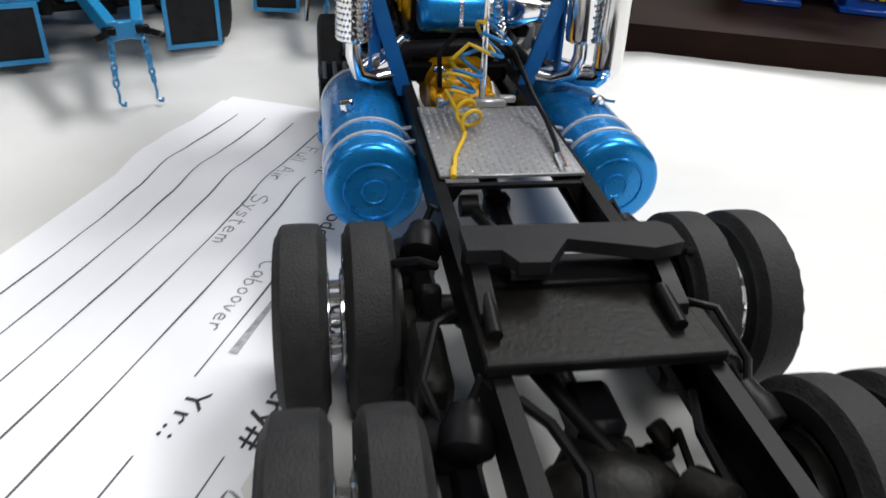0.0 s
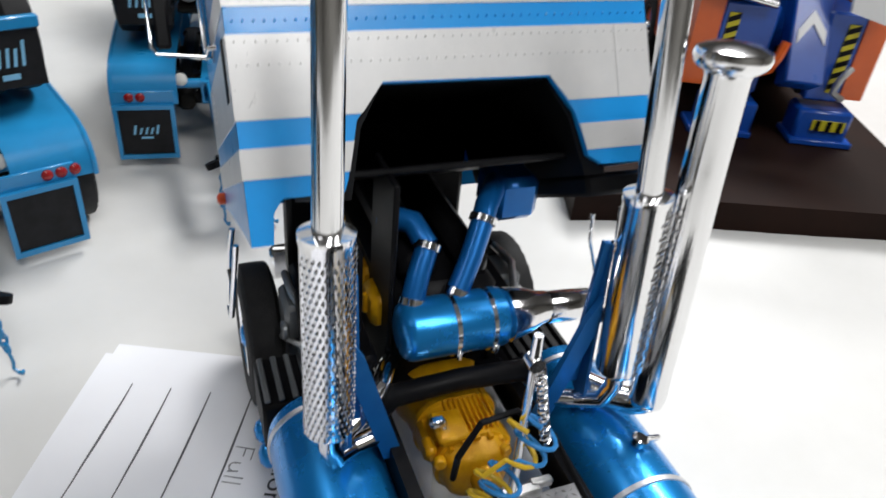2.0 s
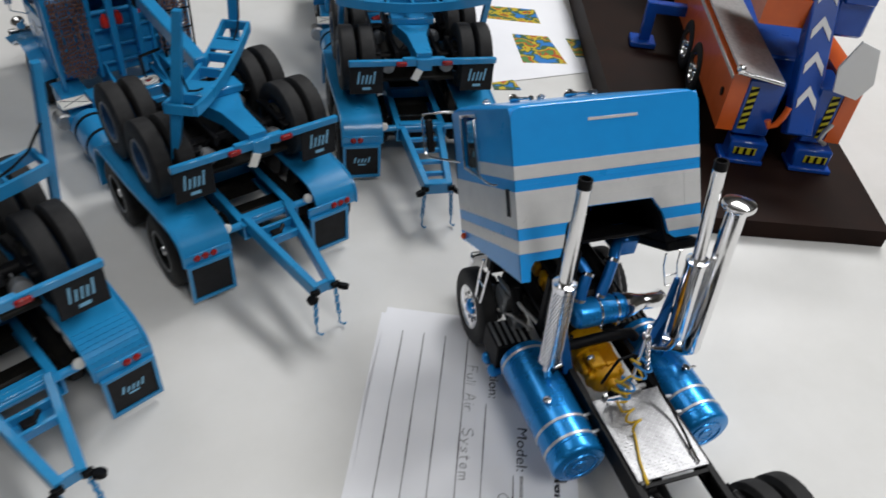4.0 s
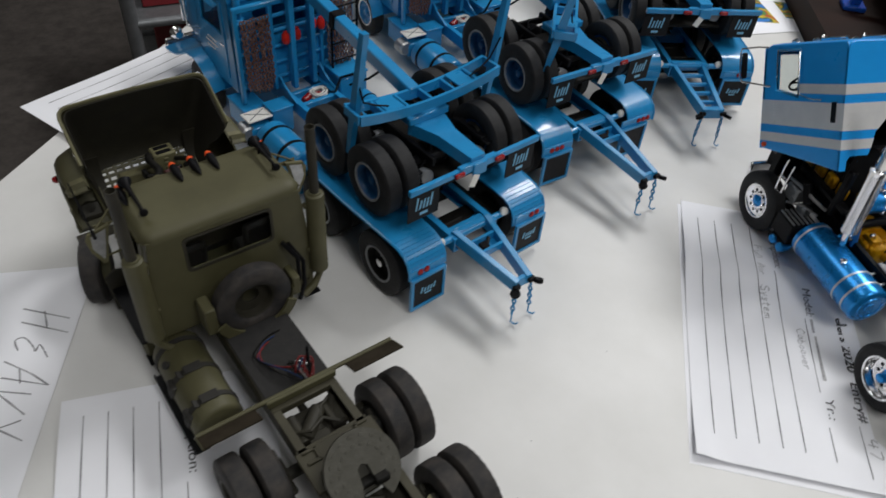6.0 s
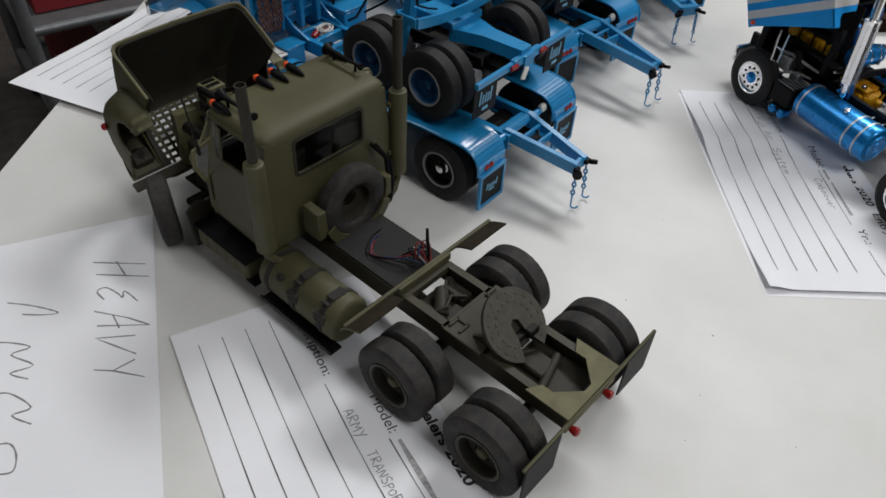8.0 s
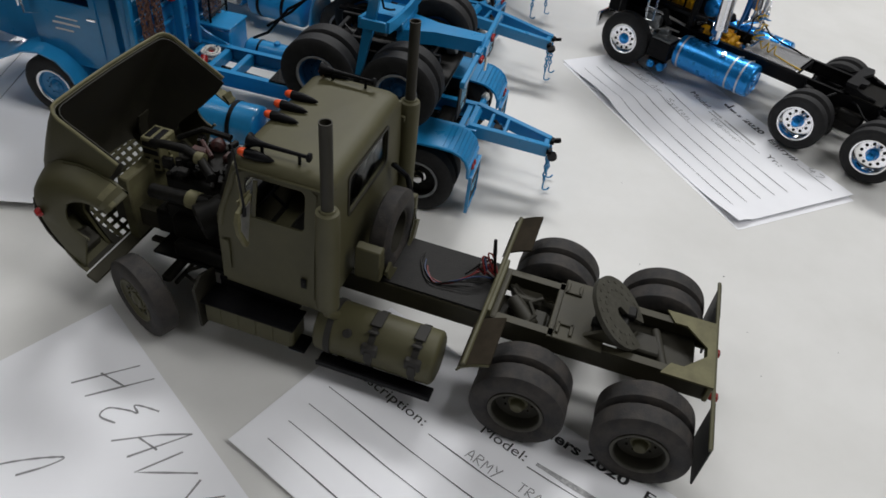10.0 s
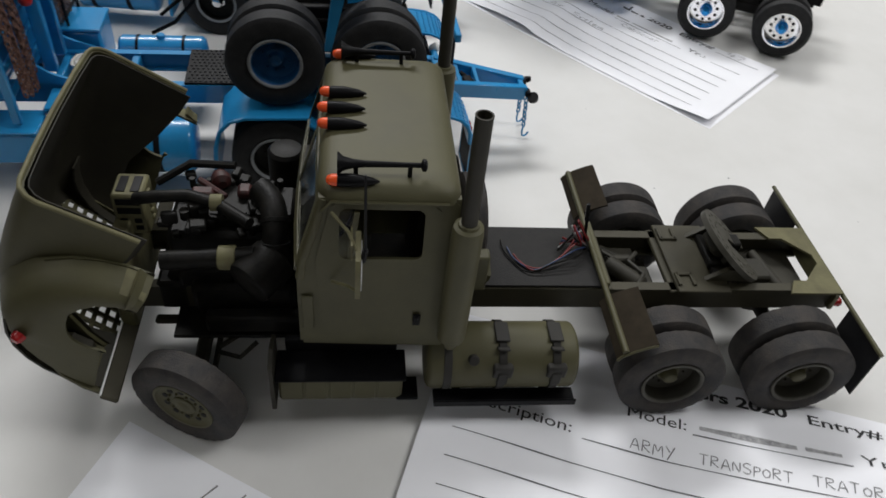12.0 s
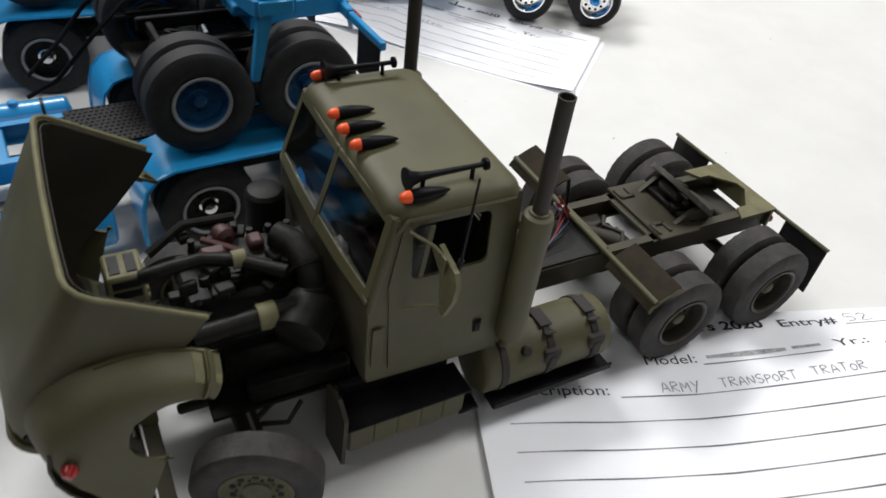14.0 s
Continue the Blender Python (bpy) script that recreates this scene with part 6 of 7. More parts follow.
    for i in range(11):
        for j in range(13):
            dots.lathe([(0, 0.8), (0.6, 0.5)], (-15 + i * 3, 98 + j * 2.4 + (i % 2) * 1.2, 39.1), (0, 0, 1), 6)
    P("dot_tread", dots, M_FLAP, "", deck_ob)
    tank = P("fuel_tank", Shape().lathe([(0, 5), (0.6, 11.5), (2, 13), (3, 13.2), (46, 13.2), (47, 13), (48.4, 11.5), (49, 5)], (-42, 123, 21), (0, 1, 0), 36))
    for y in (138.5, 160):
        P("strap", Shape().lathe([(0, 13.0), (0, 13.6), (2.6, 13.6), (2.6, 13.0)], (-42, y, 21), (0, 1, 0), 36, caps=False), M_BLACK, "black tank strap", tank)
    small = P("air_tank", Shape().lathe([(0, 3), (1, 7), (2.5, 8.2), (44.5, 8.2), (46, 7), (47, 3)], (36, 124.5, 27), (0, 1, 0), 28).cyl((36, 148.5, 34), (36, 148.5, 37), 2.2, n=14, b_=0.4))
    for y in (136, 160):
        P("strap", Shape().lathe([(0, 8.0), (0, 8.6), (1.4, 8.6), (1.4, 8.0)], (36, y, 27), (0, 1, 0), 28, caps=False), M_BLACK, "black tank strap", small)
    P("frame_box", Shape().box(-28, 183, 26, 17, 14, 20, 1.0).box(-28, 183, 36.4, 18, 15, 1.4, 0.4))
    P("step_box", Shape().box(-46, 181.5, 22, 17, 12, 12, 1.0).box(-42, 204, 24, 18, 26, 16, 1.0).box(-42, 204, 33, 19, 27, 1.4, 0.4))
    P("step_plate", Shape().box(-46.5, 181.5, 34.4, 19, 13.4, 1.4, 0.4), M_WHITE_LENS, "pale worn step plate")
    P("step_cross", Shape().box(-46.5, 181.5, 35.2, 18, 0.6, 0.3, 0, Matrix.Rotation(radians(32), 4, "Z")).box(-46.5, 181.5, 35.2, 18, 0.6, 0.3, 0, Matrix.Rotation(radians(-32), 4, "Z")), M_STEEL, "grey scored lines")
    P("battery_can", Shape().cyl((-56, 176, 24), (-56, 188, 24), 6.0, n=24, b_=1.2), M_SILVER, "bare aluminium battery can")
    P("tool_box", Shape().box(33, 190, 34, 24, 30, 22, 1.2).box(33, 190, 46, 25, 31, 1.8, 0.5))
    tray = P("tray", Shape().box(0, 181.5, 31.5, 32, 15, 1.4, 0.4))
    for s in (-1, 1):
        P("gusset", Shape().prism([(174, 38), (198, 38), (198, 50), (190, 44)], "x", s * 17 - 0.8, s * 17 + 0.8), M_BLUE, "", tray)
    coil_turns = Shape()
    for r, z in ((6.4, 34.6), (5.8, 36.2), (6.6, 37.6), (4.2, 37.8)):
        coil_turns.tube([(5 + r * math.cos(k * 0.35), 181 + r * 0.86 * math.sin(k * 0.35), z + 0.5 * math.sin(k * 0.9)) for k in range(18)], 0.7, 6)
    P("cable_coil", coil_turns, M_WHITE_LENS, "pale coiled cable", tray)
    P("motor", Shape().cyl((-9, 179, 35), (-2, 182, 36), 2.6, n=12, b_=0.4).box(5, 181, 35, 5, 4, 4, 0.8), M_RED, "dark red motor", tray)
    # headache rack with draped chains
    rack = P("headache_rack", Shape().box(-46, 199, 70, 3, 4, 70, 0.6).box(46, 199, 70, 3, 4, 70, 0.6).box(0, 199, 105, 95, 4, 4, 0.8))
    P("rack_panel", Shape().box(0, 201, 62, 44, 1.6, 44, 0.4), M_BLUE, "", rack)
    for z in (48, 60, 72, 84, 95):
        P("rung", Shape().cyl((-46, 199, z), (46, 199, z), 1.5, n=10), M_BLUE, "", rack)
    for x in (-20, 20):
        P("post", Shape().box(x, 199, 72, 3, 4, 66, 0.5), M_BLUE, "", rack)
    rnd = random.Random(5)
    for s in (-1, 1):
        for i in range(9):
            x = s * (43.5 - i * 2.45)
            y = 194.2 - rnd.random() * 1.8
            z1 = 42 + rnd.random() * 7
            P("chain", chain_shape([(x, y + 1, 99), (x + rnd.uniform(-0.5, 0.5), y, 72), (x + rnd.uniform(-0.6, 0.6), y, z1)], 2.5, 0.5), M_RUST if s < 0 or i % 3 == 0 else M_CHAIN_PALE, "rusty brown hanging chain", rack)
    for x in (24, 46):
        P("wire_post", Shape().cyl((x, 190, 40), (x, 190, 108), 0.8, n=8), M_BLACK, "thin black wire post", rack)
    for z in (52, 66, 80, 94, 106):
        P("wire_rung", Shape().cyl((24, 190, z), (46, 190, z), 0.7, n=8), M_BLACK, "thin black wire rung", rack)
    for x, z in ((-12, 76), (-3, 77), (10, 82), (17, 80)):
        P("lantern", Shape().lathe([(0, 2.4), (1.5, 3.0), (6, 2.8), (7.5, 1.6), (8.5, 1.6)], (x, 193, z), (0, 0, 1), 14), M_RED_BRIGHT, "bright red lantern", rack)
    for s in (-1, 1):
        P("exhaust_pipe", Shape().cyl((s * 40, 206, 46), (s * 40, 206, 96), 4.2, n=18, b_=0.5).cyl((s * 40, 206, 96), (s * 40, 206, 146), 2.6, n=14), M_BLUE)
    # cab
    cab = P("cab", Shape().pierced([(212, 38), (266, 38), (268, 70), (263, 106), (212, 106)], [(226, 76), (258, 76), (255, 99), (226, 99)], (241, 87), "x", -44, -42.6)
            .pierced([(212, 38), (266, 38), (268, 70), (263, 106), (212, 106)], [(226, 76), (258, 76), (255, 99), (226, 99)], (241, 87), "x", 42.6, 44)
            .pierced([(-44, 38), (44, 38), (44, 106), (-44, 106)], [(-26, 80), (26, 80), (26, 99), (-26, 99)], (0, 90), "y", 212, 213.4)
            .pierced([(-44, 38), (44, 38), (44, 106), (-44, 106)], [(-38, 76), (38, 76), (38, 99), (-38, 99)], (0, 88), "y", 265, 266.4)
            .box(0, 239, 37, 88, 55, 2, 0.4))
    P("cab_roof", Shape().prism([(-44.6, 105), (-44.6, 108), (-41, 111), (0, 112.5), (41, 111), (44.6, 108), (44.6, 105)], "y", 210, 268), M_BLUE, "", cab)
    for s in (-1, 1):
        door = P("door", Shape().pierced([(222, 44), (262, 44), (263, 72), (258, 102), (222, 102)], [(226, 76), (258, 76), (255, 99), (226, 99)], (241, 86), "x", min(s * 44, s * 44.8), max(s * 44, s * 44.8)), M_BLUE, "", cab)
        P("handle", Shape().box(s * 45.2, 226, 69, 1, 6, 1.6, 0.3), M_CHROME, "chrome handle", door)
        P("door_emblem", Shape().box(s * 45, 244, 63, 0.5, 18, 1.2, 0.1).box(s * 45, 246, 59, 0.5, 12, 1.0, 0.1).box(s * 45, 243, 66.5, 0.5, 14, 0.8, 0.1), M_WHITE, "faint white door strokes", door)
        P("window_pane", Shape().box(s * 43.3, 241, 87.5, 0.5, 32, 23, 0.1), M_GLASS, "", door)
        P("mirror", Shape().box(s * 54, 264, 84, 5, 1.6, 20, 0.7).tube([(s * 44, 262, 98), (s * 54, 263, 97), (s * 54, 263, 70), (s * 44, 262, 66)], 0.6, 6), M_CHROME, "chrome mirror", cab)
    P("seat", Shape().box(-20, 228, 52, 24, 8, 34, 3).box(-20, 238, 44, 24, 24, 8, 3).box(20, 228, 52, 24, 8, 34, 3).box(20, 238, 44, 24, 24, 8, 3), M_BLACK, "", cab)
    hood = P("hood", Shape().rings([[(x * w, y, 40 + (z - 40) * h) for x, z in ((-38, 40), (-38, 66), (-32, 77), (-18, 80), (18, 80), (32, 77), (38, 66), (38, 40))] for y, w, h in
                                    ((266, 1, 1), (300, 0.9, 0.98), (324, 0.78, 0.95), (328, 0.72, 0.88))]))
    P("grille", Shape().box(0, 329, 58, 42, 2.5, 34, 0.8), M_CHROME, "chrome grille", hood)
    for s in (-1, 1):
        arch = [(238, 26), (242, 36), (250, 44), (262, 47), (274, 45), (284, 40), (296, 34), (308, 31), (318, 30)]
        P("front_fender", Shape().sheet([[(s * 30, y, z), (s * 46, y, z), (s * 55, y, z - 1.5)] for y, z in (arch if s > 0 else arch[::-1])], -1.2), M_BLUE, "", hood)
        P("head_lamp", Shape().lathe([(0, 3), (3, 5), (7, 5.4), (8, 4.6), (8.6, 2)], (s * 42, 316, 36), (0, 1, 0), 18), M_CHROME, "chrome head lamp", hood)
    P("bumper", Shape().box(0, 330, 22, 100, 4, 14, 1.5), M_CHROME, "polished steel bumper")
    return root


def log_trailer(at, label, turned=False):
    """A short pole trailer that rides on the truck; its bolster lies across, or is turned lengthways and tipped up."""
    root = empty("log_trailer", at, label, "model trailer", "log trailers")
    P = lambda name, s, mat=M_BLUE, label="", parent=root: part(name, s, mat, parent, label)
    wheel = wheel_set(M_TYRE, M_BLUE_DIM, M_BLUE_DIM, True, R=21.8, w=10.8, gap=12.6, dish=7.0, hub=4.2, nuts=10, lip=M_GREY_RING)
    for y in (37.0, 83.0):
        for s in (-1, 1):
            add_wheel(root, wheel, s * 46.5, y, 67.3, s, spin=y * 2)
        P("axle", axle_shape(y, 67.5, 38, 3.4, 6.5), M_BLACK)
        for x in (-20, 20):
            P("brake_chamber", Shape().lathe([(0, 2), (0.5, 4.4), (3, 4.8), (6, 4.4), (7, 2)], (x, y - 10, 66), (0, -1, 0.2), 16).cyl((x, y - 10, 66), (x, y, 68), 0.8, n=6), M_STEEL, "grey steel brake chamber")
        P("air_line", Shape().tube([(-26, y - 4, 62), (-20, y - 9, 70), (-10, y - 6, 76), (-4, y + 2, 78)], 0.6, 6), M_BLACK)
        for x in (-27, 27):
            P("leaf_spring", Shape().box(x, y, 73, 5, 34, 2, 0.6).box(x, y, 74.6, 5, 24, 1.6, 0.5), M_BLACK)
    P("under_frame", Shape().box(0, 58, 60, 50, 82, 3, 0.8).box(0, 58, 65, 22, 40, 7, 1), M_ENGINE)
    P("walking_beam", Shape().box(-14, 58, 74, 3, 70, 6, 0.6).box(14, 58, 74, 3, 70, 6, 0.6).box(0, 30, 73, 28, 3, 5, 0.5).box(0, 88, 73, 28, 3, 5, 0.5), M_BLACK)
    # rear bar with lamps and flaps
    bar = P("rear_bar", Shape().box(-31, 2, 80, 35, 3, 4, 0.5).box(31, 2, 80, 35, 3, 4, 0.5).box(0, 2, 80.4, 28, 4, 5.4, 0.6))
    for s in (-1, 1):
        P("marker_lamp", Shape().box(s * 15, -0.6, 80, 7, 2.4, 3, 0.7), M_RED, "dark red marker lamp", bar)
        flap = P("mud_flap", Shape().box(s * 37, 3.4, 68.5, 22, 1, 21.5, 0.3), M_FLAP, "black rubber mud flap", bar)
        bars_mark(flap, s * 37, 2.8, 69.5, 13, 8.5)
    beam = P("stem_beam", Shape().prism([(-5, 2), (5, 2), (6.5, 30), (13, 50), (-13, 50), (-6.5, 30)], "z", 78, 86).box(0, 52, 88, 30, 12, 5, 0.8))
    P("end_plate", Shape().box(0, -0.4, 79, 10, 1.6, 8, 0.4), M_BLUE, "", beam)
    P("hanger", Shape().box(-5, -2, 73, 5, 0.8, 8, 0.2, Matrix.Rotation(radians(25), 4, "Y")), M_WHITE_LENS, "small white paper tag", beam)
    hold = Matrix()
    if turned:
        hold = Matrix.Translation((0, 52, 0)) @ Matrix.Rotation(radians(48), 4, "Z") @ Matrix.Translation((0, -52, 0))
    curve = lambda x: 98.5 + 5.5 * (abs(x) / 51.0) ** 2
    xs = [-51 + i * 102 / 16.0 for i in range(17)]
    bolster = P("bolster", Shape(hold).rings([[(x, 43, curve(x) - 3), (x, 45, curve(x) - 3), (x, 45, curve(x) + 3), (x, 43, curve(x) + 3)] for x in xs])
                .rings([[(x, 58, curve(x) - 3), (x, 60, curve(x) - 3), (x, 60, curve(x) + 3), (x, 58, curve(x) + 3)] for x in xs]))
    for x in (-51, -34, -17, 0, 17, 34, 51):
        P("spreader", Shape(hold).box(x, 51.5, curve(x), 2, 14, 5.4, 0.3), M_BLUE, "", bolster)
    for x in (-26, 26):
        P("top_plate", Shape(hold).box(x, 51.5, curve(x) + 2.6, 12, 14, 1, 0.2), M_BLUE, "", bolster)
    for s in (-1, 1):
        lo, mid, hi = (Vector((-47.5, 60, 73)), Vector((-47.5, 55, 100)), Vector((-46, 47, 153))) if s < 0 else (Vector((51, 54, 73)), Vector((55, 54, 104)), Vector((61.5, 55, 146)))
        P("stake", Shape(hold).rings([[(p.x - 1.8, p.y - w, p.z), (p.x + 1.8, p.y - w, p.z), (p.x + 1.8, p.y + w, p.z), (p.x - 1.8, p.y + w, p.z)] for p, w in ((lo, 1.5), (mid, 2.8), (hi, 2.0))]))
        P("cable", Shape(hold).tube([(mid.x, 50, 122), (s * 46, 48, 112), (s * 38, 47, 108), (s * 30, 47, 105)], 0.6, 6), M_BLACK, "thin black cable")
    # reach beam forward over the cab
    a, b = (Vector((-3, 58, 98)), Vector((-3, 206, 121))) if not turned else (Vector((-2, 60, 100)), Vector((-5, 200, 121)))
    d = b - a
    q = d.normalized().to_track_quat("Y", "Z").to_matrix().to_4x4()
    reach = P("reach_beam", Shape().box(*((a + b) / 2), 8, d.length, 9, 0.8, q))
    P("reach_clamp", Shape().box(*(a + d * 0.55), 10, 6, 11, 0.8, q), M_BLACK, "", reach)
    P("front_saddle", Shape().box(0, 192, 112, 24, 10, 5, 0.8))
    for x in (-8, 8):
        P("saddle_post", Shape().box(x, 192, 74, 4, 6, 74, 0.5))
    P("air_hose", Shape().tube([(8, 100, 96), (16, 112, 84), (12, 126, 70), (6, 140, 60)], 0.9, 6).tube([(-10, 100, 95), (-18, 114, 86), (-12, 130, 66), (-8, 142, 58)], 0.9, 6), M_BLACK)
    return root


A_AT, B_AT, C_AT = mm(-47.4, 106.8, 0, 0, 0, 27.5), mm(69.8, 208.4, 0, 0, 0, 21.0), mm(183, 284, 0, 0, 0, -6)
RAISED = mm(0, 0, 3.2)
log_truck(A_AT, "sky blue log truck model with marked mud flaps", 2, True, False, -1.3, -48.0)
log_trailer(A_AT @ RAISED, "sky blue log trailer riding on a truck, bolster across")
log_truck(B_AT, "sky blue log truck model with plain mud flaps", 3, False, nose=-2.0, reach=-63.0, flap_x=37.5, flap_off=-3.5)
log_trailer(B_AT @ RAISED, "sky blue log trailer riding on a truck, bolster upright", True)
log_truck(C_AT, "sky blue log truck model with a ladder drawbar", 2, True, True)
log_trailer(C_AT @ RAISED, "sky blue log trailer riding on the ladder drawbar truck")


# ---- entry forms, a hand-written sign, printed flyers ----
GLYPHS = {
    "F": [[(0, 0), (0.05, 1)], [(0, 1), (0.6, 1)], [(0, 0.55), (0.45, 0.55)]], "u": [[(0, 0.55), (0.02, 0.12), (0.2, 0), (0.4, 0.15), (0.42, 0.55)], [(0.42, 0.5), (0.46, 0)]],
    "l": [[(0.08, 1), (0.05, 0)]], "A": [[(0, 0), (0.32, 1), (0.62, 0)], [(0.12, 0.35), (0.55, 0.38)]], "i": [[(0.1, 0.55), (0.1, 0)], [(0.1, 0.8), (0.12, 0.84)]],
    "r": [[(0, 0.55), (0.04, 0)], [(0.02, 0.35), (0.2, 0.56), (0.38, 0.5)]], "S": [[(0.55, 0.88), (0.35, 1), (0.08, 0.85), (0.1, 0.6), (0.48, 0.42), (0.5, 0.12), (0.25, 0), (0, 0.12)]],
    "y": [[(0, 0.55), (0.2, 0.08)], [(0.42, 0.58), (0.2, 0.0), (0.05, -0.35), (-0.1, -0.3)]], "s": [[(0.38, 0.5), (0.15, 0.56), (0.06, 0.4), (0.34, 0.2), (0.2, 0), (0, 0.06)]],
    "t": [[(0.15, 0.9), (0.13, 0.1), (0.28, 0)], [(0, 0.6), (0.34, 0.62)]], "e": [[(0.02, 0.28), (0.36, 0.32), (0.28, 0.54), (0.06, 0.46), (0.04, 0.12), (0.22, 0), (0.42, 0.1)]],
    "m": [[(0, 0.55), (0.03, 0)], [(0.02, 0.4), (0.17, 0.56), (0.26, 0.4), (0.27, 0)], [(0.27, 0.4), (0.42, 0.56), (0.5, 0.4), (0.52, 0)]], "C": [[(0.55, 0.85), (0.3, 1), (0.04, 0.7), (0.05, 0.25), (0.3, 0), (0.58, 0.14)]],
    "a": [[(0.38, 0.45), (0.18, 0.56), (0.02, 0.3), (0.12, 0.02), (0.34, 0.16), (0.4, 0.52), (0.44, 0)]], "b": [[(0.03, 1), (0, 0.02), (0.24, 0), (0.38, 0.25), (0.22, 0.5), (0.04, 0.4)]],
    "o": [[(0.2, 0.55), (0.03, 0.35), (0.1, 0.03), (0.32, 0.08), (0.38, 0.4), (0.2, 0.55)]], "v": [[(0, 0.55), (0.18, 0), (0.38, 0.56)]], "R": [[(0, 0), (0.04, 1)], [(0, 0.98), (0.42, 0.95), (0.48, 0.66), (0.06, 0.5), (0.55, 0)]],
    "M": [[(0, 0), (0.08, 1), (0.34, 0.4), (0.6, 1), (0.68, 0)]], "Y": [[(0, 1), (0.28, 0.5)], [(0.6, 1), (0.12, -0.2)]], "T": [[(0, 1), (0.62, 0.98)], [(0.32, 1), (0.28, 0)]], "N": [[(0, 0), (0.04, 0.85), (0.46, 0), (0.52, 0.9)]],
    "P": [[(0, -0.1), (0.05, 0.85)], [(0.03, 0.85), (0.42, 0.8), (0.4, 0.5), (0.04, 0.4)]], "O": [[(0.28, 0.75), (0.02, 0.45), (0.14, 0.02), (0.44, 0.08), (0.52, 0.5), (0.28, 0.75)]],
    "4": [[(0.12, 1), (0, 0.45), (0.5, 0.5)], [(0.42, 0.9), (0.36, 0)]], "7": [[(0, 1), (0.5, 1), (0.18, 0)]], "5": [[(0.5, 1), (0.1, 1), (0.06, 0.6), (0.4, 0.55), (0.4, 0.12), (0, 0.02)]], "2": [[(0.02, 0.8), (0.25, 1), (0.45, 0.75), (0.02, 0.02), (0.55, 0.05)]], ".": [[(0.02, 0), (0.06, 0.03)]], " ": [],
}


def surface_mesh(name, verts, faces, mat, to):
    me = bpy.data.meshes.new(name)
    me.from_pydata([tuple(c * 0.001 for c in to(*p)) for p in verts], [], faces)
    me.materials.append(mat)
    return me


def ribbon(lines, width, to, mat, name, rise=0.16):
    """Pen lines: flat strips along polylines in page coordinates."""
    vs, fs = [], []
    for line in lines:
        pts = []
        for (x0, y0), (x1, y1) in zip(line, line[1:]):
            n = max(int(math.hypot(x1 - x0, y1 - y0) / 4.0), 1)
            pts += [(x0 + (x1 - x0) * i / n, y0 + (y1 - y0) * i / n) for i in range(n)]
        pts.append(line[-1])
        k = len(vs)
        for i, (x, y) in enumerate(pts):
            ax, ay = pts[max(i - 1, 0)]
            bx, by = pts[min(i + 1, len(pts) - 1)]
            d = math.hypot(bx - ax, by - ay) or 1.0
            w = width * (0.42 + 0.12 * math.sin(i * 1.7 + x))
            nx, ny = -(by - ay) / d * w, (bx - ax) / d * w
            vs += [(x + nx, y + ny, rise), (x - nx, y - ny, rise)]
        fs += [(k + 2 * i, k + 2 * i + 1, k + 2 * i + 3, k + 2 * i + 2) for i in range(len(pts) - 1)]
    return surface_mesh(name, vs, fs, mat, to)


def smooth_line(line, n=4):
    """Rounds a hand-drawn polyline."""
    if len(line) < 3:
        return line
    out = [line[0]]
    p = [line[0]] + line + [line[-1]]
    for i in range(1, len(p) - 2):
        for j in range(1, n + 1):
            t = j / n
            out.append(tuple(0.5 * (2 * p[i][k] + (p[i + 1][k] - p[i - 1][k]) * t + (2 * p[i - 1][k] - 5 * p[i][k] + 4 * p[i + 1][k] - p[i + 2][k]) * t * t
                                    + (3 * p[i][k] - p[i - 1][k] - 3 * p[i + 1][k] + p[i + 2][k]) * t ** 3) for k in (0, 1)))
    return out


def hand_lines(word, u, v, h, width=None):
    lines, x = [], 0.0
    for c in word:
        g = GLYPHS[c]
        for line in g:
            lines.append(smooth_line([(x + p, q + 0.04 * math.sin(x * 3)) for p, q in line], 3))
        x += (max([p for line in g for p, q in line] or [0.35]) + 0.2)
    k = (width or x * h) / x
    return [[(u + p * k, v + q * h) for p, q in line] for line in lines]


def printed(word, u0, u1, v, h, to, mat, name, bold=0.0):
    """A printed word in the built-in font, fitted between u0 and u1 and laid on the sheet."""
    cu = bpy.data.curves.new(name, "FONT")
    cu.body, cu.size, cu.resolution_u, cu.offset = word, 1.0, 3, bold
    tmp = bpy.data.objects.new(name, cu)
    scene.collection.objects.link(tmp)
    me = bpy.data.meshes.new_from_object(tmp.evaluated_get(bpy.context.evaluated_depsgraph_get()))
    bpy.data.objects.remove(tmp)
    xs = [p.co.x for p in me.vertices]
    lo, hi = min(xs), max(xs)
    for p in me.vertices:
        x, y, z = to(u0 + (p.co.x - lo) / (hi - lo) * (u1 - u0), v + p.co.y * h / 0.7, 0.16)
        p.co = (x * 0.001, y * 0.001, z * 0.001)
    me.materials.clear()
    me.materials.append(mat)
    return me


def sheet_mesh(w, h, to, mat, nu=44, nv=24):
    grid = [[to(w * i / nu, h * j / nv, 0) for j in range(nv + 1)] for i in range(nu + 1)]
    return Shape().sheet(grid, 0.14).mesh("sheet", mat)


def page(x, y, deg, lift, gap=0.7):
    """Maps page millimetres (u right, v up, rise) into the scene."""
    c, s = math.cos(radians(deg)), math.sin(radians(deg))

    def to(u, v, r):
        px_, py_ = x + u * c - v * s, y + u * s + v * c
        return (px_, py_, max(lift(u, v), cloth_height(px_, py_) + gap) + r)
    return to


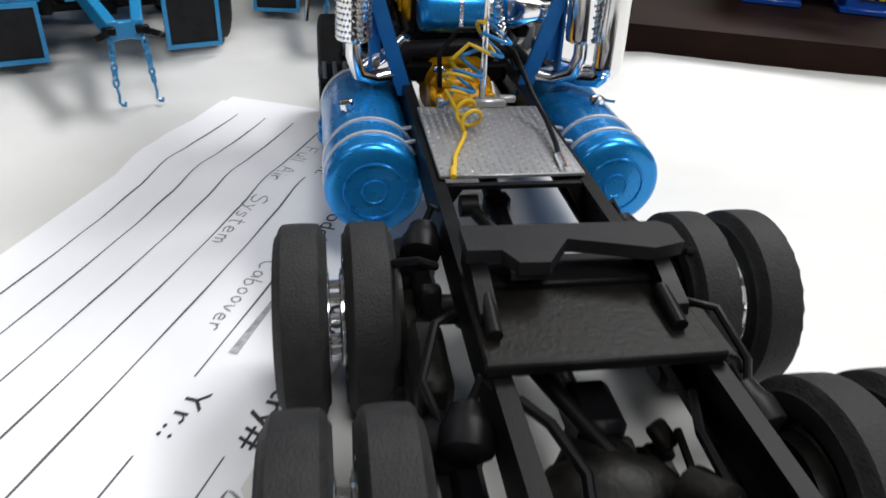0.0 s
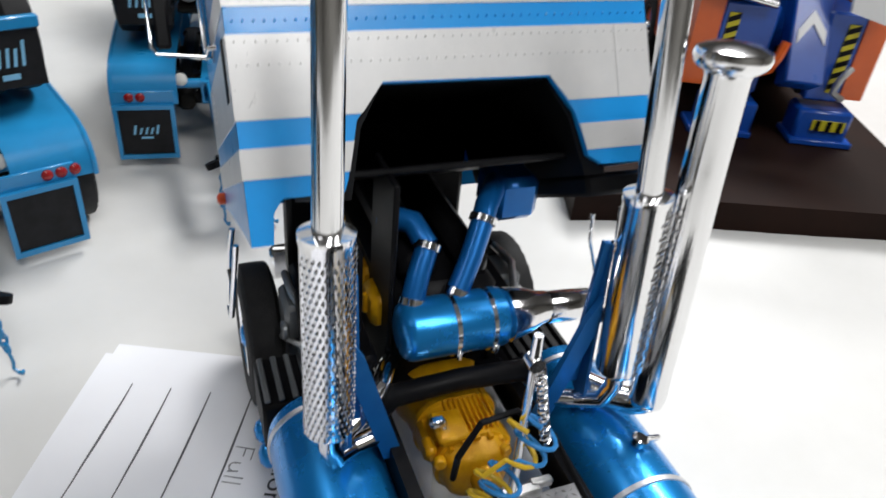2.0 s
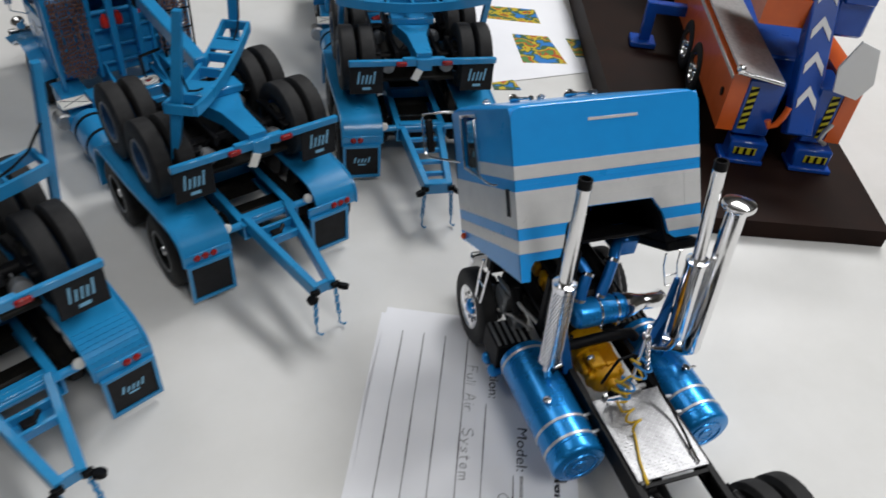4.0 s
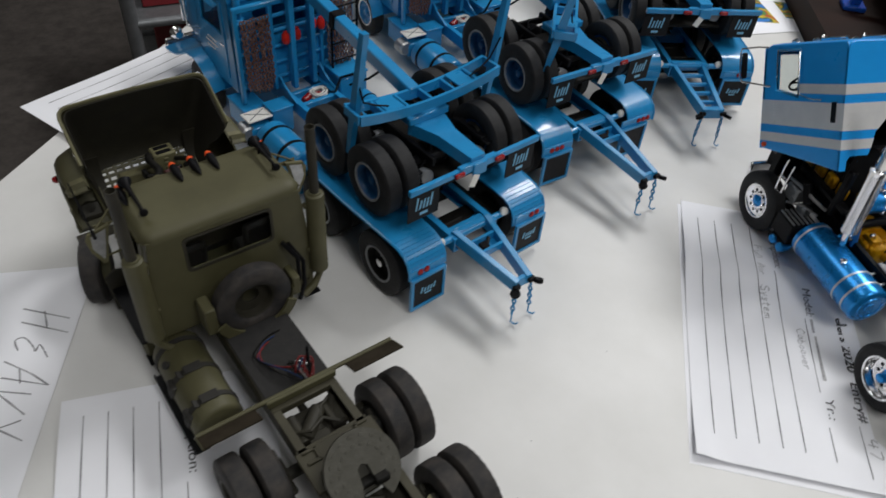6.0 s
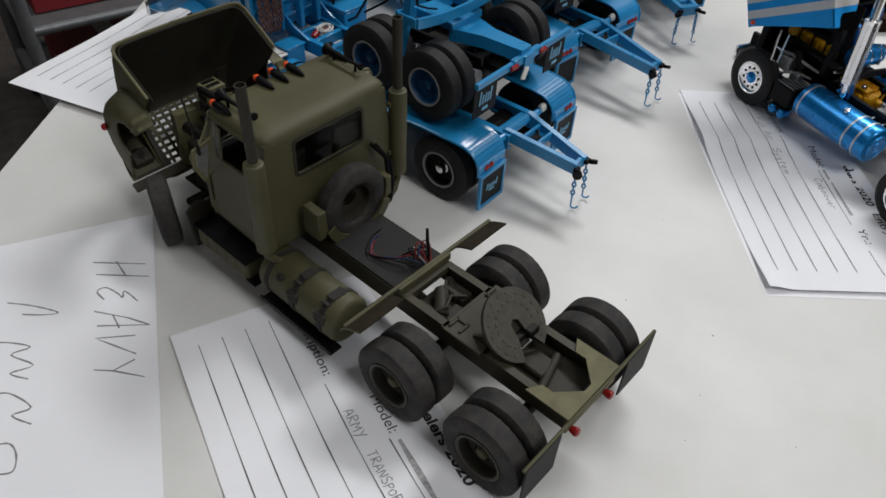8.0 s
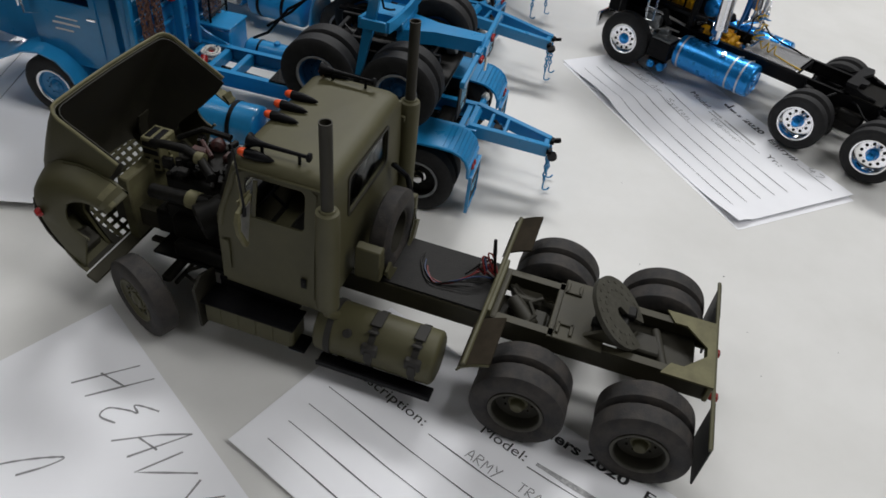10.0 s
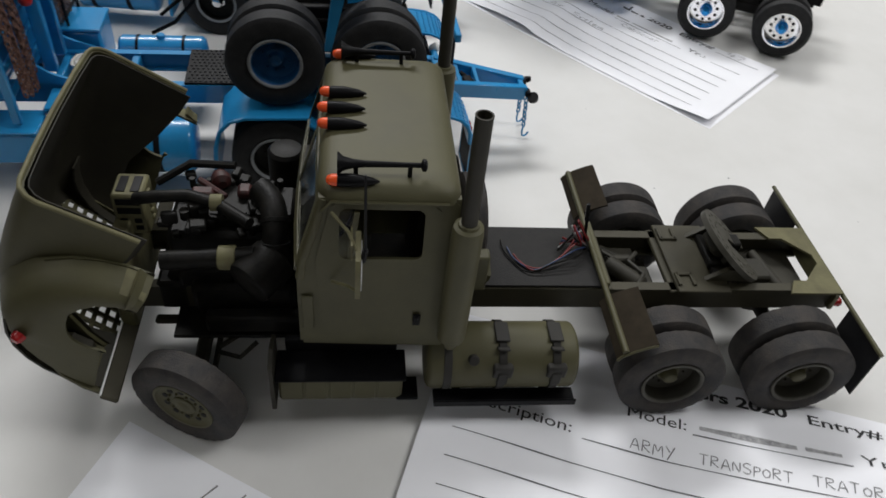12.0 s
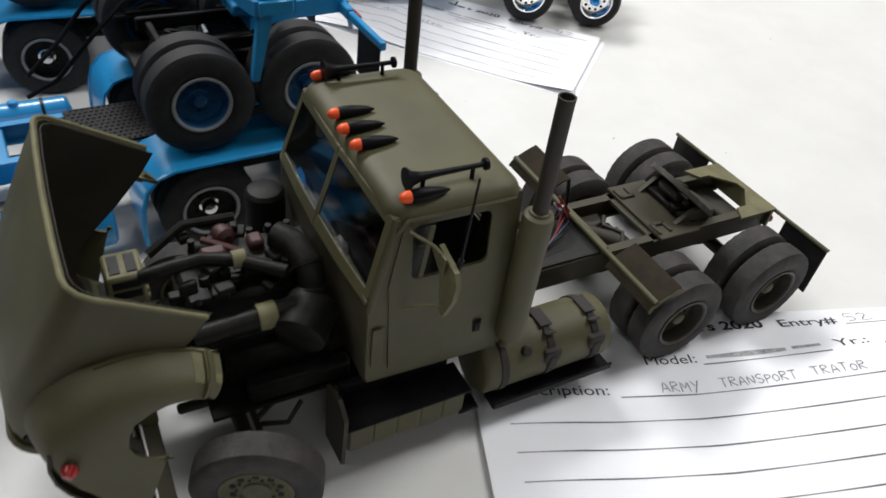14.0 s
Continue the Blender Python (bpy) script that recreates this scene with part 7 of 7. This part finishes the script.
def form(label, to, w=216, h=104, start=11.8, shift=0.0, hand=(), bars=(), entry="", group="entry forms", top=True):
    root = empty("entry_form", Matrix(), label, "paper form", group)
    part("sheet", sheet_mesh(w, h, to, M_PAPER), None, root)
    rules = [(start, 199.5, v) for v in (11.2, 23, 35, 47.5)] + [(60.5, 199.5, 59.3)]
    if top:
        rules += [(102.5 + shift, 160 + shift, 74.2), (184 + shift, 206 + shift, 75), (179 + shift, 212 + shift, 92)]
    for a, b, v in rules:
        part("ruled_line", ribbon([[(a, v), (b, v)]], 0.62, to, M_RULE, "ruled_line", 0.12), None, root)
    part("printed_word", printed("Description:", 12.5, 56, 60.5, 5.0, to, M_INK, "printed_word"), None, root, "printed word in black toner")
    if top:
        part("printed_word", printed("Model:", 77 + shift, 100 + shift, 75.5, 5.0, to, M_INK, "printed_word"), None, root, "printed word in black toner")
        part("printed_word", printed("Yr.:", 163.5 + shift, 178 + shift, 76, 5.0, to, M_INK, "printed_word"), None, root, "printed word in black toner")
        part("printed_word", printed("Entry#", 148 + shift, 176 + shift, 93, 5.2, to, M_INK, "printed_word", 0.01), None, root, "printed word in black toner")
        part("printed_word", printed("elers 2020", 97 + shift, 140 + shift, 93.5, 5.4, to, M_INK, "printed_word", 0.03), None, root, "bold printed words")
    for word, u, v, hh, width in hand:
        part("pencil_word", ribbon(hand_lines(word, u, v, hh, width), 0.5, to, M_PEN, "pencil_word"), None, root, "hand-written word in grey pencil")
    for u, v, width, hh in bars:
        part("pencil_bar", ribbon([[(u, v), (u + width, v)]], hh, to, M_PEN_PALE, "pencil_bar"), None, root, "illegible grey pencil bar")
    if entry:
        part("pencil_word", ribbon(hand_lines(entry, 182, 94, 6, 14), 0.62, to, M_PEN, "pencil_word"), None, root, "hand-written number in grey pencil")
    return root


def ease(a, b, x):
    k = min(max((x - a) / (b - a), 0.0), 1.0)
    return k * k * (3 - 2 * k)


def lerp_list(us, zs, u):
    for (a, p), (b, q) in zip(zip(us, zs), zip(us[1:], zs[1:])):
        if u <= b:
            k = ease(a, b, u)
            return p + (q - p) * k
    return zs[-1]


# the form under the cabover is wavy
WAVE_U = (-5, 12, 24, 38, 52, 66, 84, 105, 130, 160, 190, 220)
WAVE_Z = (0.3, 0.3, 0.3, 0.5, 1.2, 2.4, 0.0, -1.4, -2.0, -2.2, -1.9, -0.6)


def wave(u, v):
    edge = 1 - ease(2, 16, v)
    return lerp_list(WAVE_U, WAVE_Z, u) * (1 - 0.3 * ease(0, 70, v)) + edge * (2.2 * math.exp(-((u - 45) / 22) ** 2) + 2.4 * ease(165, 216, u))


FORM_1 = page(126.9, 155.4, -113.3, wave)
form("white entry form, wavy, under the cabover truck", FORM_1, start=16.6, shift=-4.4, hand=[("Full", 36, 48.6, 5.2, 14), ("Air", 55, 48.6, 5.2, 13), ("System", 76, 48.8, 5.2, 29), ("Caboover", 108, 67.5, 4.6, 33)],
     bars=[(98, 78.0, 11, 2.4), (112, 78.4, 34, 2.4)], entry="47")
second = empty("spare_form", Matrix(), "second white sheet lying beneath the wavy entry form", "paper form")
part("sheet", sheet_mesh(216, 104, page(122.9, 152.6, -113.3, lambda u, v: -9.0, 0.2), M_PAPER, 22, 14), None, second)


def curl(u, v):
    return 14 * max(u - 86, 0) ** 1.3 / 100 ** 1.3 * (1 - 0.8 * ease(66, 108, v)) + 0.4 + 2.2 * (1 - ease(16, 70, u))


FORM_2 = page(-266.0 - 11.8 * 0.086 - 11.2 * 0.996, 28.4 + 11.8 * 0.996 - 11.2 * 0.086, -85.1, curl)
form("white entry form lying under the army truck", FORM_2, hand=[("ARMY", 79, 61, 5.0, 18), ("TRANSPORT", 105, 61.5, 4.6, 34), ("TRATOR", 145, 62, 4.4, 24)],
     bars=[(105, 78, 36, 2.8), (144, 78.5, 13, 2.6)], entry="52")

FORM_3 = page(-351.1 + 216 * 0.727, 323.3 + 216 * 0.686, 223.3, lambda u, v: 1.2 + 2.5 * ease(120, 216, u))
form("white entry form hanging over the table edge", FORM_3, h=140, top=False)

# hand-written sign
sign = empty("class_sign", Matrix(), "white paper sign with large handwriting on the table", "sign")
SIGN = page(-274.9, 141.7, 0, lambda u, v: 0.5 + 1.6 * ease(-60, -160, u) * 0.3)


def sign_to(u, v, r):
    return SIGN(u + v * 0.104 + 1.0, v * 0.996, r)


part("sheet", Shape().sheet([[sign_to(-190 * i / 20, -279 * j / 28, 0) for j in range(29)] for i in range(21)][::-1], 0.16).mesh("sheet", M_PAPER), None, sign)
LETTERS = [[[(-34.9, -31.7), (-8.6, -42.7)], [(-34.1, -42.1), (-7.9, -53.4)], [(-23, -35.2), (-19.2, -49.3)]],
           [[(-31.8, -63), (-34.7, -55.7), (-30.1, -54.2), (-24.7, -60.9), (-22.6, -64.9), (-21.7, -60.5), (-19.4, -62.9), (-15.7, -70.1)]],
           [[(-37.3, -69.8), (-21.8, -80.4)], [(-36.7, -80.8), (-11.9, -89.3)], [(-21.8, -80.4), (-11.9, -89.3)], [(-28.6, -75.6), (-26.4, -86)]],
           [[(-19.4, -94), (-38.1, -89.1), (-20.5, -106.4)]],
           [[(-40.3, -109.4), (-32, -113.2), (-18.5, -122.2)], [(-32, -113.2), (-21.4, -109.7)]],
           [[(-78.1, -48), (-68.8, -53), (-59.5, -59.5), (-54.3, -64.5), (-61.5, -63.2), (-71.2, -59.2)]],
           [[(-86, -74), (-77.8, -76.7), (-67.9, -83.5), (-76.6, -85.5), (-66.8, -95.9), (-77, -97.4), (-69.3, -103.9)]], [[(-86, -108), (-77.7, -109.4), (-68.4, -121.4), (-76.4, -123.2), (-68.5, -131.1)]],
           [[(-84, -137), (-77.5, -138.4), (-74.8, -145.5), (-76.4, -153.6), (-84, -152)]]]
for strokes in LETTERS:
    part("pen_letter", ribbon([smooth_line(l) if len(l) > 3 else l for l in strokes], 0.95, lambda u, v, r: (SIGN(u, v, r)), M_PEN, "pen_letter", 0.2), None, sign, "large hand-drawn pencil letter")

# flyers with colour prints
for pts, label in ((((262, 352), (318, 338), (442, 572), (300, 590)), "white flyer sheet with colour prints"),):
    flyer = empty("flyer", Matrix(), "white flyer sheet with small colour prints", "flyer", "flyers")
    q = [Vector((*p, 0.6)) for p in ((285, 398), (389, 403), (438, 600), (330, 610))]
    part("sheet", Shape().sheet([[q[0].lerp(q[3], i / 8).lerp(q[1].lerp(q[2], i / 8), j / 6) for j in range(7)] for i in range(9)], 0.2).mesh("sheet", M_PAPER), None, flyer)
    for quad in (((326.5, 430), (367, 420.5), (373.5, 478.5), (340, 490)), ((382, 432), (405.5, 426.5), (412, 464), (389.5, 472)), ((328.5, 528.5), (379, 508), (387, 542.5), (339.5, 560)), ((282, 387), (305, 382.5), (304.5, 400.5), (284, 398.5))):
        part("colour_print", Shape().prism([Vector(p) for p in quad], "z", 0.65, 0.85), M_PRINT, flyer, "glossy colour print")


# ---- orange and blue recovery truck on the dark board ----
def recovery_truck():
    root = empty("recovery_truck", mm(384, 216, 29, 0, 0, -25), "orange and royal blue recovery truck model on the board", "model truck")
    P = lambda name, s, mat=M_ROYAL, label="", parent=root: part(name, s, mat, parent, label)
    kind = wheel_set(M_TYRE, M_CHROME, M_CHROME, True, R=20, w=10, gap=12, dish=4, hub=4, nuts=8)
    for y in (96, 140, 300):
        for x, s in ((-8, -1), (66, 1)):
            add_wheel(root, kind, x, y, 20.0, s)
        P("axle", Shape().cyl((-2, y, 20), (60, y, 20), 3, n=12), M_BLACK)
    for x in (14, 46):
        P("frame_rail", Shape().box(x, 165, 26, 5, 322, 10, 0.6), M_BLACK)
    # rear outrigger boxes, each with hazard stripes and a foot
    for side, x0, x1, orange in ((-1, 0, 24, (-11, 0)), (1, 46, 62, (62, 72))):
        box = P("outrigger_box", Shape().box((x0 + x1) / 2, 16, 40, x1 - x0, 32, 40, 1))
        hx = 5 if side < 0 else 57
        P("hazard_plate", Shape().box(hx, -0.4, 40, 5, 0.8, 31, 0.1), M_HAZARD, "yellow hazard plate", box)
        for i in range(6):
            P("hazard_stripe", Shape().prism([(hx - 2.5, 26 + i * 5), (hx + 2.5, 28.2 + i * 5), (hx + 2.5, 30.6 + i * 5), (hx - 2.5, 28.4 + i * 5)], "y", -1.1, -0.6), M_BLACK, "black hazard stripe", box)
        foot = P("outrigger_foot", Shape().box((x0 + x1) / 2 - side * 2 + (0 if side < 0 else 6), 4, 9, 25, 16, 16, 1.5).box((x0 + x1) / 2 + (0 if side < 0 else 5), 4, 1.5, 29, 20, 3, 0.6))
        fx = (x0 + x1) / 2 + (0 if side < 0 else 6)
        P("hazard_plate", Shape().box(fx, -4.6, 10, 15, 0.8, 5, 0.1), M_HAZARD, "yellow hazard plate", foot)
        for i in range(3):
            P("hazard_stripe", Shape().box(fx - 5 + i * 5, -5.2, 10, 2, 0.6, 5), M_BLACK, "black hazard stripe", foot)
        P("side_panel", Shape().prism([(orange[0], 22), (orange[1], 22), (orange[1], 66), (orange[0] , 62)], "y", 0, 300), M_ORANGE, "orange side panel")
        P("trim_rail", Shape().box(orange[0] if side < 0 else orange[1], 150, 60, 1.6, 298, 3, 0.4), M_SILVER, "polished trim rail")
    P("reflector", Shape().cyl((-11.2, 12, 44), (-12, 12, 44), 3, n=14), M_BLACK)
    P("deck_plate", Shape().prism([(-10, 66), (20, 61), (20, 63), (-10, 68)], "y", -4, 250), M_SILVER, "bare aluminium deck plate")
    P("deck_lip", Shape().cyl((-10, -4, 66), (20, -4, 61), 1.6, n=10), M_CHROME)
    P("corner_lamp", Shape().lathe([(0, 2), (2, 3), (4, 2.6), (5, 1)], (-10, -3, 68), (0, -1, 0.4), 14), M_CHROME)
    P("body", Shape().box(31, 170, 42, 60, 250, 34, 2))
    # boom that slopes up and away, with white chevrons
    a, b = Vector((39, -6, 30)), Vector((39, 46, 120))
    q = (b - a).normalized().to_track_quat("Z", "X").to_matrix().to_4x4()
    tilt = Matrix.Translation((39, 20, 76)) @ Matrix.Rotation(radians(-30), 4, "X")
    boom = P("boom", Shape(tilt).box(0, 0, 0, 17, 12, 110, 1))
    for i in range(4):
        z = -38 + i * 22
        P("chevron", Shape(tilt).prism([(-6, z), (0, z + 9), (6, z), (6, z + 6), (0, z + 15), (-6, z + 6)], "y", -6.8, -6.1), M_WHITE, "white chevron", boom)
    P("boom_head", Shape().box(39, 52, 128, 26, 40, 22, 2))
    P("winch", Shape().cyl((24, 60, 112), (54, 60, 112), 9, n=20, b_=1), M_BLACK)
    P("lift_hook", Shape().tube([(29, -4, 46), (27, -6, 40), (24, -7, 34), (20, -7, 32), (18, -6, 36)], 2.2, 8), M_ORANGE)
    P("white_plate", Shape().prism([(50, 62), (66, 58), (72, 70), (66, 92), (54, 96), (47, 78)], "y", -7, -5), M_WHITE, "white angular plate")
    P("tow_shackle", Shape().tube([(60, -5, 38), (56, -7, 33), (55, -7, 27), (60, -7, 24)], 1.6, 8), M_SILVER)
    P("upper_arm", Shape().prism([(30, 86), (120, 96), (120, 112), (30, 104)], "x", 2, 40), M_ORANGE, "orange upper arm")
    P("control_box", Shape().box(58, 60, 100, 24, 60, 34, 2).box(58, 28, 112, 20, 4, 12, 1))
    P("gauge", Shape().cyl((60, 29, 118), (60, 27, 118), 4, n=16, b_=0.5), M_CHROME)
    leg = P("side_outrigger", Shape().box(-20, 178, 34, 34, 9, 9, 0.8).box(-40, 178, 22, 9, 9, 34, 0.8))
    P("foot_pad", Shape().box(-41, 178, 2.5, 22, 22, 5, 1), M_ROYAL, "", leg)
    cab = P("cab", Shape().box(31, 330, 66, 82, 70, 90, 4), M_ORANGE)
    P("windscreen", Shape().box(31, 294, 84, 60, 2, 30, 0.5), M_BLACK, "", cab)
    return root


recovery_truck()


# ---- grey steel trolley with boxes on the floor beyond the table ----
def trolley():
    root = empty("trolley", pose(-0.45, 1.32, -0.75, 0, 0, 12), "grey steel trolley standing on the carpet", "trolley")
    P = lambda name, s, mat=M_STEEL, label="": part(name, s, mat, root, label)
    for x in (0, 560):
        for y in (0, 380):
            P("post", Shape().cyl((x, y, 40), (x, y, 560), 14, n=18))
            P("caster", Shape().cyl((x - 10, y, 30), (x + 10, y, 30), 30, n=20, b_=4), M_BLACK)
    for z in (120, 330, 540):
        for y in (0, 380):
            P("rail", Shape().cyl((0, y, z), (560, y, z), 11, n=14))
        for x in (0, 560):
            P("rail", Shape().cyl((x, 0, z), (x, 380, z), 11, n=14))
    for z in (116, 326):
        P("shelf", Shape().box(280, 190, z, 548, 368, 8, 2))
    return root


trolley()
T = pose(-0.45, 1.32, -0.75, 0, 0, 12)
for x, y, z, sx, sy, sz, mat, label in ((150, 150, 380, 240, 160, 96, M_BOX_RED, "dark red carton on the trolley"), (400, 140, 372, 210, 150, 80, M_BOX_WHITE, "white carton on the trolley"),
                                        (300, 290, 366, 330, 110, 68, M_BOX_WHITE, "white carton on the trolley"), (180, 160, 160, 260, 200, 76, M_BOX_RED, "dark red carton on the trolley")):
    box = empty("carton", T @ mm(x, y, z - sz / 2), label, "box", "cartons")
    part("body", Shape().box(0, 0, sz / 2, sx, sy, sz, 2), mat, box)
    part("tape", Shape().box(0, 0, sz + 0.3, 40, sy + 1, 0.8, 0), M_BOX_WHITE, box)

# crumbs and faint smudges on the cover
CRUMBS = ((-12.4, -59.9, 0.55), (-42.2, -21.1, 0.4), (-67.1, -107.5, 0.35), (165.5, -235.7, 0.5), (165.0, -222.0, 0.4), (168.0, -229.0, 0.3), (-44.0, -89.2, 0.3), (20.0, 30.0, 0.3), (60.0, -40.0, 0.25), (-20.0, -130.0, 0.3))
crumbs = Shape()
for x, y, r in CRUMBS:
    crumbs.lathe([(0, r), (r * 0.5, r * 0.8), (r * 0.7, r * 0.2)], (x, y, cloth_height(x, y)), (0.1, 0, 1), 7)
tagged(new("crumb", crumbs.mesh("crumb", M_PEN)), "tiny dark crumbs scattered on the table cover", "crumbs", kind="stuff")
